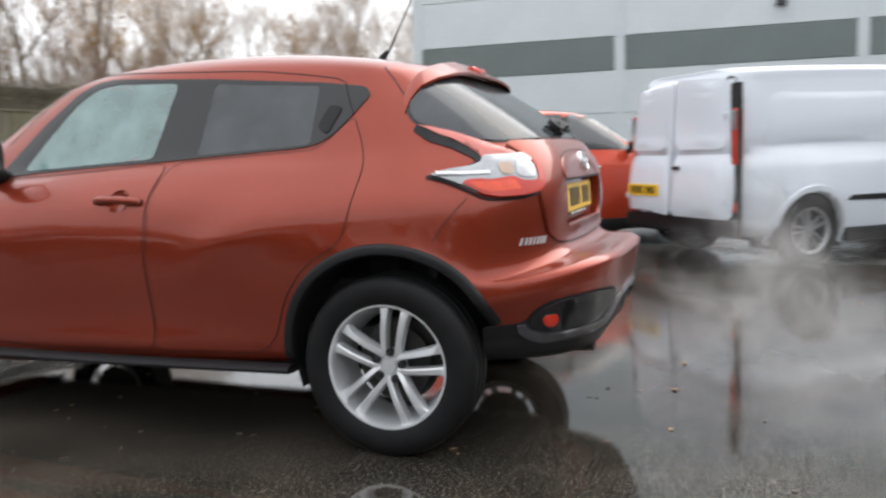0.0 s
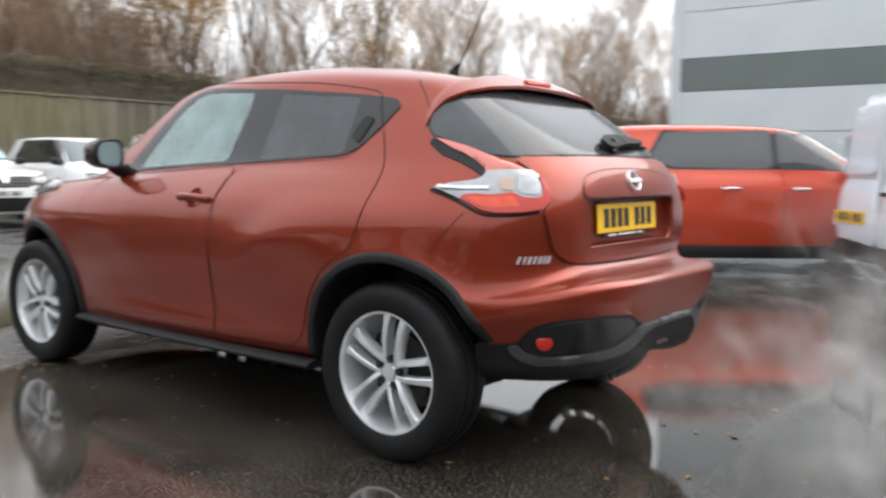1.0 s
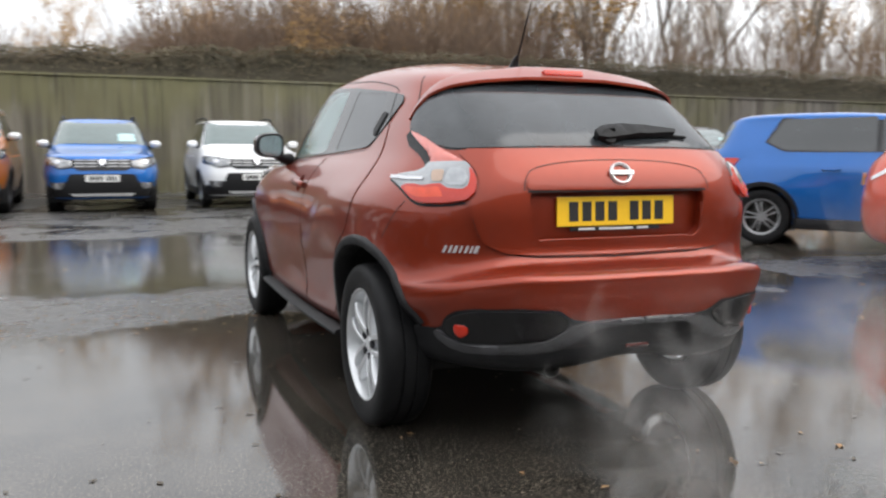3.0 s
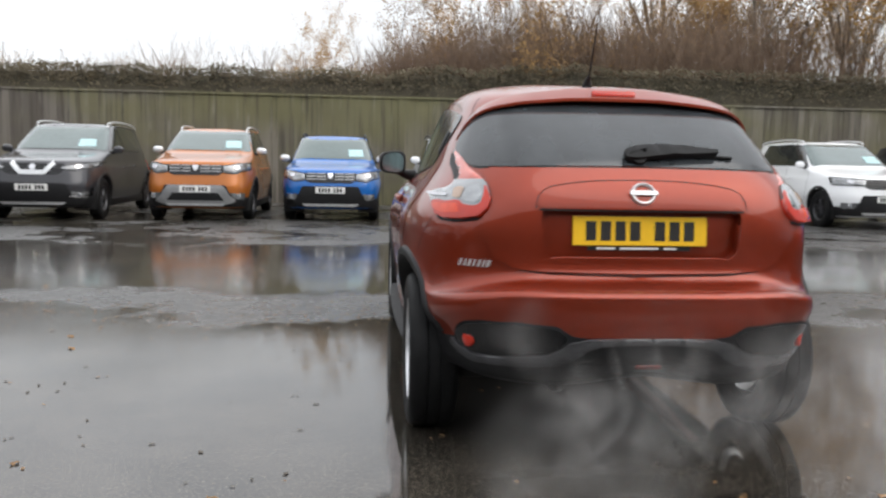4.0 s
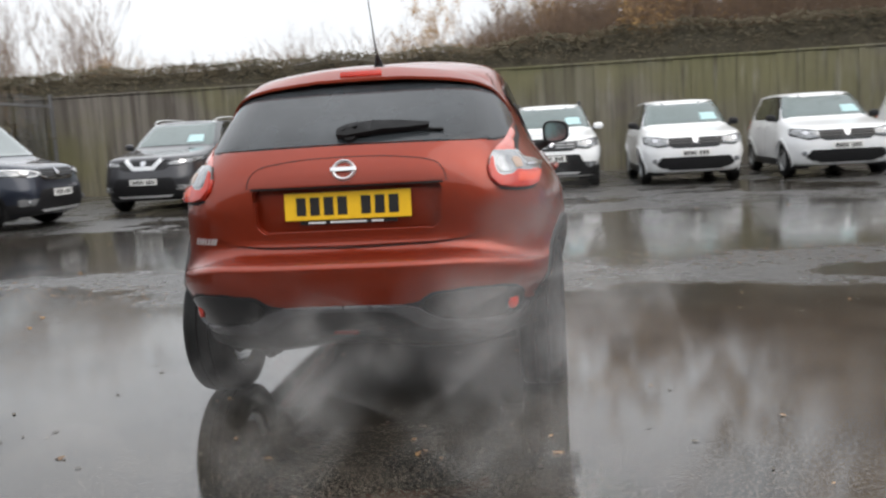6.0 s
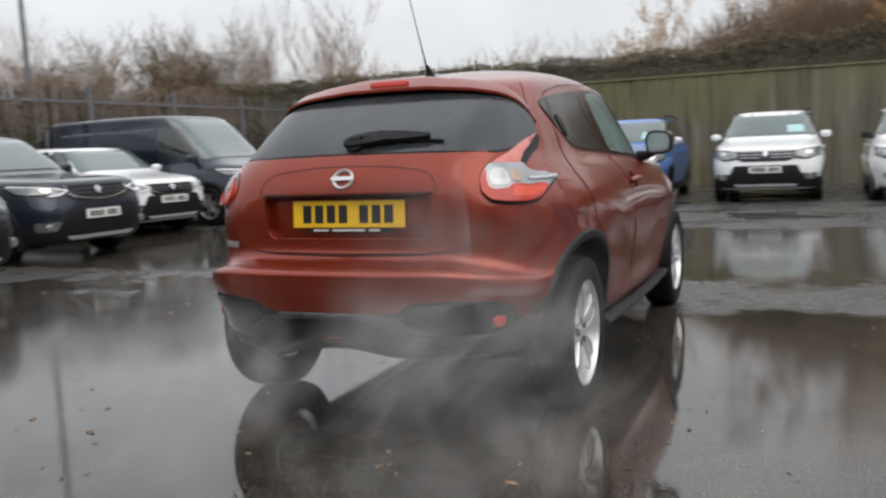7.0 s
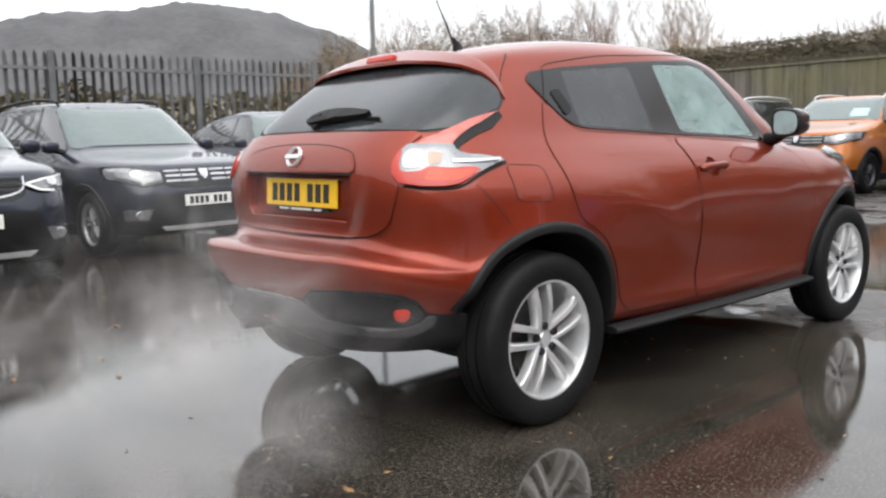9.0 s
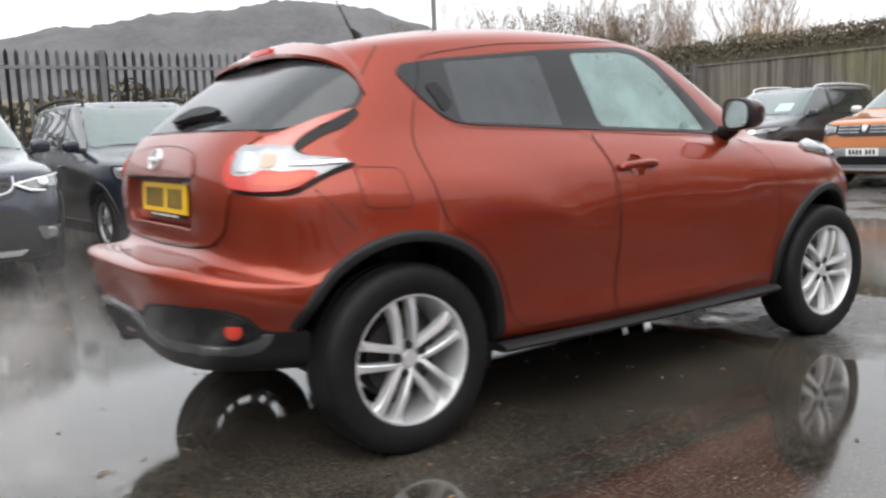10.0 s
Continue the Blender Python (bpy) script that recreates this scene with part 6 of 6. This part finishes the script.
def plant(k, x, y, s=1.0):
    m = pose(x, y, 0, 0, 0, spots.uniform(0, 360))
    if not placed[k]:
        placed[k] = True
        ob = kinds[k]
    else:
        ob = copy_thing(kinds[k], m)
    ob.matrix_basis = m @ Matrix.Diagonal((s, s, s, 1))


# low shrubs at the corner of the two fences, then a thicket, then a stand of tall bare trees
for x in (-27, -24, -21.5, -19.2, -17.2, -15.6, -14.4):
    plant(4, x, spots.uniform(20.5, 24), spots.uniform(0.75, 0.95))
for x in (-30, -27.5, -25, -23, -21.2, -19.6, -18, -16.8, -15.8, -15):
    plant(6, x, spots.uniform(15, 20), spots.uniform(0.58, 0.68))
for x in (-12.5, -10.8, -9.4, -7.5, -5.6, -3.4, -1.6):
    plant(spots.choice((4, 5)), x, spots.uniform(19, 21), spots.uniform(0.5, 0.62))
for i in range(25):
    plant(spots.choice((4, 5, 5, 3, 3)), -3.9 + i * 0.66 + spots.uniform(-0.3, 0.3), spots.uniform(19, 22), spots.uniform(0.82, 1.04) * (min(0.78, 0.46 + i * 0.036) + 0.04 * max(0, i - 16)))
for i in range(44):
    plant(spots.choice((0, 1, 2, 2, 3)), 7.5 + i * 0.98 + spots.uniform(-0.4, 0.4), spots.uniform(19.5, 25), spots.uniform(0.9, 1.2))

# dead bracken and brambles outside the palisade
M["bracken"] = mat("dead_bracken", (0.25, 0.19, 0.105), 0.95, second=(0.15, 0.14, 0.08), vary=0.4, scale=0.8, spread=0.8, island=0.3)
rng = random.Random(9)
bm = bmesh.new()
for i in range(26000):
    y = rng.uniform(-7, 19)
    top = 2.05 + 0.35 * noise.noise((0, y * 0.5, 2)) + 0.2 * noise.noise((3, y * 1.9, 0))
    z = top * rng.random() ** 0.75
    c = Vector((PX - 0.45 - abs(rng.gauss(0, 0.35)) - 0.5 * (1 - z / top) * rng.random(), y, z))
    a = Vector((rng.uniform(-0.6, 0.6), rng.uniform(-0.7, 0.7), rng.uniform(-1, 1))).normalized()
    q = a.orthogonal().normalized()
    w = rng.uniform(0.03, 0.09)
    bm.faces.new([bm.verts.new(c + v) for v in (-a * w, q * w * 0.45, a * w, -q * w * 0.45)])
tagged(part("bracken", bm, "bracken"), "tangle of dead brown bracken and brambles outside the steel fence", "bracken", kind="stuff")

# ivy hedge over the fence top
rng = random.Random(4)
lm, tm = bmesh.new(), bmesh.new()


def hedge_top(x):
    ridge = 3.25 if x < -1 else 3.25 + 0.25 * min(1, (x + 1) / 4)
    return ridge + 0.16 * noise.noise((x * 0.8, 0, 0)) + 0.1 * noise.noise((x * 2.7, 4, 0))


for i in range(115000):
    x = rng.uniform(-15, 52)
    z0 = 2.45
    z = z0 + (hedge_top(x) - z0) * rng.random() ** 0.8 + max(0, rng.gauss(0, 0.05))
    y = FY + 0.14 + abs(rng.gauss(0, 0.24)) + 0.25 * rng.random() ** 2
    c = Vector((x, max(y, FY + 0.06 if z < FH else FY - 0.12), z))
    a = Vector((rng.uniform(-1, 1), rng.uniform(-1, 1), rng.uniform(-1, 1))).normalized()
    q = a.orthogonal().normalized()
    s = rng.uniform(0.018, 0.045)
    lm.faces.new([lm.verts.new(c + v) for v in (-a * s, q * s * 0.7, a * s, -q * s * 0.7)])
tagged(part("hedge", lm, "leaf_green"), "dark ivy and bramble hedge over the fence", "hedge", kind="stuff")
# solid dark sheet added behind the leaves, in place of their inner shade
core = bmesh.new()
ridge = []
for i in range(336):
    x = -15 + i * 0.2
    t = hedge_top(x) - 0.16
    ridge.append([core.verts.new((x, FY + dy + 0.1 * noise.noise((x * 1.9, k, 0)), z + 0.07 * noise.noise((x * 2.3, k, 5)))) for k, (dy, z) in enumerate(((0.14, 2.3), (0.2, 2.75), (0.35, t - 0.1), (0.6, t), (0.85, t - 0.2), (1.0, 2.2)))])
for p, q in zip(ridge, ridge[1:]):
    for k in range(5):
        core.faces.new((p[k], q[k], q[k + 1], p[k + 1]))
tagged(part("hedge_thicket", core, "thicket", smooth=60), "dark backing sheet for the shaded inside of the hedge", "hedge", kind="stuff")
# brushwood: countless upright twigs
for i in range(9500):
    x = rng.uniform(-15, 50) if i % 3 else rng.uniform(-1, 11)
    if x < -1.5 and noise.noise((x * 0.9, 0, 11)) < rng.uniform(-0.2, 0.5):
        continue
    h = 0.35 + 0.5 * rng.random() if x < -1.5 else min(1, (x + 1.5) / 4) * 1.9 * rng.random() ** 0.6 + 0.6
    p = Vector((x, FY + 0.5 + 2.2 * rng.random(), 2.5 + rng.uniform(0, 0.7)))
    d = Vector((rng.gauss(0, 0.28), rng.gauss(0, 0.2), 1)).normalized()
    e = (d + Vector((rng.gauss(0, 0.25), 0, 0))).normalized()
    tube(tm, [p, p + d * h * 0.55, p + d * h * 0.55 + e * h * 0.45], [0.009, 0.007, 0.004], 3)
tagged(part("brushwood", tm, "brush"), "dense bare brown brushwood behind the fence", "brushwood", kind="stuff")
# bank behind the fence, so that the brush stands on earth
bm = bmesh.new()
g = {}
for i in range(60):
    for j in range(10):
        x, y = -40 + i * 1.7, FY + 0.4 + j * 3
        g[i, j] = bm.verts.new((x, y, min(2.2, 0.9 * j) + 0.15 * noise.noise((x * 0.3, y * 0.3, 0)) - (0.05 if j == 0 else 0)))
for i in range(59):
    for j in range(9):
        bm.faces.new((g[i, j], g[i + 1, j], g[i + 1, j + 1], g[i, j + 1]))
tagged(part("bank", bm, "grass", smooth=60), "rough grassy bank behind the fence", "bank", kind="structure")
# scrub behind the steel fence
sc, sl = bmesh.new(), bmesh.new()
for i in range(4200):
    y = rng.uniform(-12, 19)
    p = Vector((PX - 0.5 - 3.5 * rng.random(), y, 0))
    h = (1.5 + 0.7 * noise.noise((y * 0.5, 0, 2))) * rng.uniform(0.6, 1.15)
    d = Vector((rng.gauss(0, 0.15), rng.gauss(0, 0.22), 1)).normalized()
    e = (d + Vector((rng.gauss(0, 0.3), rng.gauss(0, 0.3), 0))).normalized()
    tube(sc, [p, p + d * h * 0.6, p + d * h * 0.6 + e * h * 0.4], [0.012, 0.009, 0.005], 3)
    for k in range(4):
        c = p + d * h * rng.uniform(0.3, 0.95) + Vector((rng.gauss(0, 0.12), rng.gauss(0, 0.12), rng.gauss(0, 0.1)))
        a = Vector((rng.uniform(-1, 1), rng.uniform(-1, 1), rng.uniform(-1, 1))).normalized()
        q = a.orthogonal().normalized()
        s = rng.uniform(0.04, 0.08)
        sl.faces.new([sl.verts.new(c + v) for v in (-a * s, q * s * 0.6, a * s, -q * s * 0.6)])
tagged(part("scrub", sc, "twig"), "dry brown scrub behind the steel fence", "scrub", kind="stuff")
tagged(part("scrub_leaves", sl, "grass"), "yellow green bramble leaves behind the steel fence", "scrub", kind="stuff")

# tall brown thicket outside the corner of the steel fence
tk, tl_ = bmesh.new(), bmesh.new()
for i in range(3400):
    y = rng.uniform(7.5, 21)
    p = Vector((PX - 0.9 - 2.6 * rng.random(), y, 0))
    h = (2.9 + 0.35 * noise.noise((y * 0.6, 0, 7))) * rng.uniform(0.7, 1.14) * min(1, 0.6 + (y - 7.5) / 5)
    d = Vector((rng.gauss(0, 0.1), rng.gauss(0, 0.14), 1)).normalized()
    e = (d + Vector((rng.gauss(0, 0.3), rng.gauss(0, 0.3), 0))).normalized()
    tube(tk, [p, p + d * h * 0.6, p + d * h * 0.6 + e * h * 0.4], [0.014, 0.010, 0.005], 3)
    for k in range(5):
        c = p + d * h * rng.uniform(0.35, 0.9) + Vector((rng.gauss(0, 0.14), rng.gauss(0, 0.14), rng.gauss(0, 0.12)))
        a = Vector((rng.uniform(-1, 1), rng.uniform(-1, 1), rng.uniform(-1, 1))).normalized()
        q = a.orthogonal().normalized()
        s = rng.uniform(0.03, 0.06)
        tl_.faces.new([tl_.verts.new(c + v) for v in (-a * s, q * s * 0.6, a * s, -q * s * 0.6)])
tagged(part("corner_brushwood", tk, "brush"), "tall bare brown brushwood outside the fence corner", "brushwood", kind="stuff")
tagged(part("corner_leaves", tl_, "leaf_green"), "withered dark leaves in the brushwood", "hedge", kind="stuff")


# ---- fallen leaves on the wet ground ----
lv = random.Random(9)
bm = bmesh.new()
vs = [bm.verts.new((0.022 * r * math.cos(t), 0.015 * r * math.sin(t), 0.006 * math.sin(3 * t))) for t, r in zip(np.linspace(0, 2 * math.pi, 11)[:-1], (1.25, 0.8, 1.0, 0.7, 1.0, 0.55, 1.0, 0.7, 1.0, 0.8))]
c = bm.verts.new((0, 0, 0.006))
for i in range(10):
    bm.faces.new((c, vs[i], vs[(i + 1) % 10]))
leaf = tagged(part("fallen_leaf", bm, "litter", smooth=60), "wet brown leaf lying on the tarmac", "leaf", "fallen leaves")
leaf.matrix_basis = pose(-1.55, -0.85, 0.004)
for i in range(34):
    x, y = lv.uniform(-5, 5), lv.uniform(-3, 9)
    if abs(x) < 1.1 and -0.9 < y < 3.5:
        x += 2.4 if x > 0 else -2.4
    copy_thing(leaf, pose(x, y, 0.004, lv.uniform(-8, 8), lv.uniform(-8, 8), lv.uniform(0, 360)))
# strewn bits along the puddle's edge
bm = bmesh.new()
for i in range(2600):
    x = lv.uniform(-9, 9)
    y = 3.1 + 0.5 * math.sin(x * 0.7) + lv.gauss(0, 0.32) if lv.random() < 0.75 else lv.uniform(-4, 11)
    a = lv.uniform(0, 6.28)
    s = lv.uniform(0.006, 0.02)
    p = [(x + s * math.cos(a), y + s * math.sin(a), 0.003), (x - s * 0.5 * math.sin(a), y + s * 0.5 * math.cos(a), 0.006), (x - s * math.cos(a), y - s * math.sin(a), 0.003), (x + s * 0.5 * math.sin(a), y - s * 0.5 * math.cos(a), 0.005)]
    bm.faces.new([bm.verts.new(q) for q in p])
tagged(part("leaf_litter", bm, "litter"), "small bits of leaf and grit along the puddle edge", "litter", kind="stuff")
bm = bmesh.new()
for i in range(650):
    # soaked bits lying flat in the film of water
    x, y, a, s = lv.uniform(-6, 6), lv.uniform(-4, 3.4), lv.uniform(0, 6.28), lv.uniform(0.006, 0.018)
    u, v = Vector((math.cos(a), math.sin(a), 0)) * s, Vector((-math.sin(a), math.cos(a), 0)) * s * lv.uniform(0.3, 0.6)
    p = Vector((x, y, 0.004))
    bm.faces.new([bm.verts.new(p + q) for q in (u, u * 0.3 + v, -u * 0.6 + v * 0.7, -u, -u * 0.4 - v, u * 0.5 - v * 0.8)])
M["soaked"] = mat("soaked_debris", (0.035, 0.03, 0.024), 0.6, second=(0.10, 0.075, 0.045), vary=0.4, scale=2.0, spread=0.8)
tagged(part("floating_debris", bm, "soaked"), "dark soaked bits of leaf lying in the water film", "debris", kind="stuff")

# ---- exhaust vapour behind the car: many small soft wisps ----
vap = bpy.data.materials.new("vapour")
vap.use_nodes = True
n, l = vap.node_tree.nodes, vap.node_tree.links
n.remove(n["Principled BSDF"])
tr, di, tl, ad, mx = n.new("ShaderNodeBsdfTransparent"), n.new("ShaderNodeBsdfDiffuse"), n.new("ShaderNodeBsdfTranslucent"), n.new("ShaderNodeMixShader"), n.new("ShaderNodeMixShader")
di.inputs[0].default_value = tl.inputs[0].default_value = (0.74, 0.73, 0.72, 1)
co, t1, mr = n.new("ShaderNodeTexCoord"), n.new("ShaderNodeTexNoise"), n.new("ShaderNodeMapRange")
t1.inputs["Scale"].default_value, t1.inputs["Detail"].default_value, t1.inputs["Distortion"].default_value = 3.2, 4, 0.8
mr.interpolation_type = "SMOOTHSTEP"
mr.inputs[1].default_value, mr.inputs[2].default_value, mr.inputs[3].default_value, mr.inputs[4].default_value = 0.36, 0.66, 0.15, 1.0
l.new(co.outputs["Object"], t1.inputs["Vector"])
l.new(t1.outputs["Fac"], mr.inputs[0])
# each wisp thins out from its middle to its rim
uvm = n.new("ShaderNodeVectorMath")
uvm.operation = "DISTANCE"
uvm.inputs[1].default_value = (0.5, 0.5, 0)
l.new(co.outputs["UV"], uvm.inputs[0])
rim = n.new("ShaderNodeMapRange")
rim.interpolation_type = "SMOOTHERSTEP"
rim.inputs[1].default_value, rim.inputs[2].default_value, rim.inputs[3].default_value, rim.inputs[4].default_value = 0.0, 0.5, 0.085, 0.0
l.new(uvm.outputs["Value"], rim.inputs[0])
mu = n.new("ShaderNodeMath")
mu.operation = "MULTIPLY"
l.new(mr.outputs[0], mu.inputs[0])
l.new(rim.outputs[0], mu.inputs[1])
l.new(di.outputs[0], ad.inputs[1])
l.new(tl.outputs[0], ad.inputs[2])
l.new(mu.outputs[0], mx.inputs[0])
l.new(tr.outputs[0], mx.inputs[1])
l.new(ad.outputs[0], mx.inputs[2])
l.new(mx.outputs[0], n["Material Output"].inputs[0])
vr = random.Random(12)
bm = bmesh.new()
uvl = bm.loops.layers.uv.new("wisp")


def wisp(c, r):
    a = Vector((vr.gauss(0, 1), vr.gauss(0, 1), vr.gauss(0, 1))).normalized()
    u = a.orthogonal().normalized()
    for e, f in ((a, u), (u, a.cross(u))):
        d = c + Vector((vr.gauss(0, 1), vr.gauss(0, 1), vr.gauss(0, 1))) * r * 0.25
        corners = [bm.verts.new(d + e * (r * p) + f * (r * q) + e.cross(f) * (0.2 * r * p * q)) for p, q in ((-1, -1), (1, -1), (1, 1), (-1, 1))]
        face = bm.faces.new(corners)
        for lp_, st in zip(face.loops, ((0, 0), (1, 0), (1, 1), (0, 1))):
            lp_[uvl].uv = st


# a jet from the pipe, a rolling cloud behind the car, and a thin drift farther back
for i in range(12):
    f = i / 11
    wisp(Vector((-0.33 + 0.22 * f + 0.12 * f * vr.uniform(-1, 1), -0.72 - 0.35 * f, 0.31 + 0.10 * f * vr.uniform(-1, 1))), 0.05 + 0.13 * f)
for i in range(19):
    r = vr.uniform(0.09, 0.23)
    wisp(Vector((-0.12 + vr.gauss(0, 0.21), -1.16 + vr.gauss(0, 0.20), r * 0.8 + abs(vr.gauss(0.06, 0.17)))), r)
for i in range(15):
    r = vr.uniform(0.16, 0.34)
    wisp(Vector((vr.uniform(-0.75, 0.25), -1.55 + vr.gauss(0, 0.20), r * 0.8 + abs(vr.gauss(0.05, 0.20)))), r)
for i in range(52):
    r = vr.uniform(0.15, 0.34)
    x = vr.uniform(0.42, 1.15)
    wisp(Vector((x, -1.36 + 0.02 * x + vr.gauss(0, 0.14), r * 0.8 + abs(vr.gauss(0.22, 0.12 + 0.14 * x)))), r)
tagged(part("exhaust_vapour", bm, vap, smooth=180), "thin white exhaust vapour drifting over the ground", "vapour", kind="stuff")
scene.cycles.transparent_max_bounces = 128
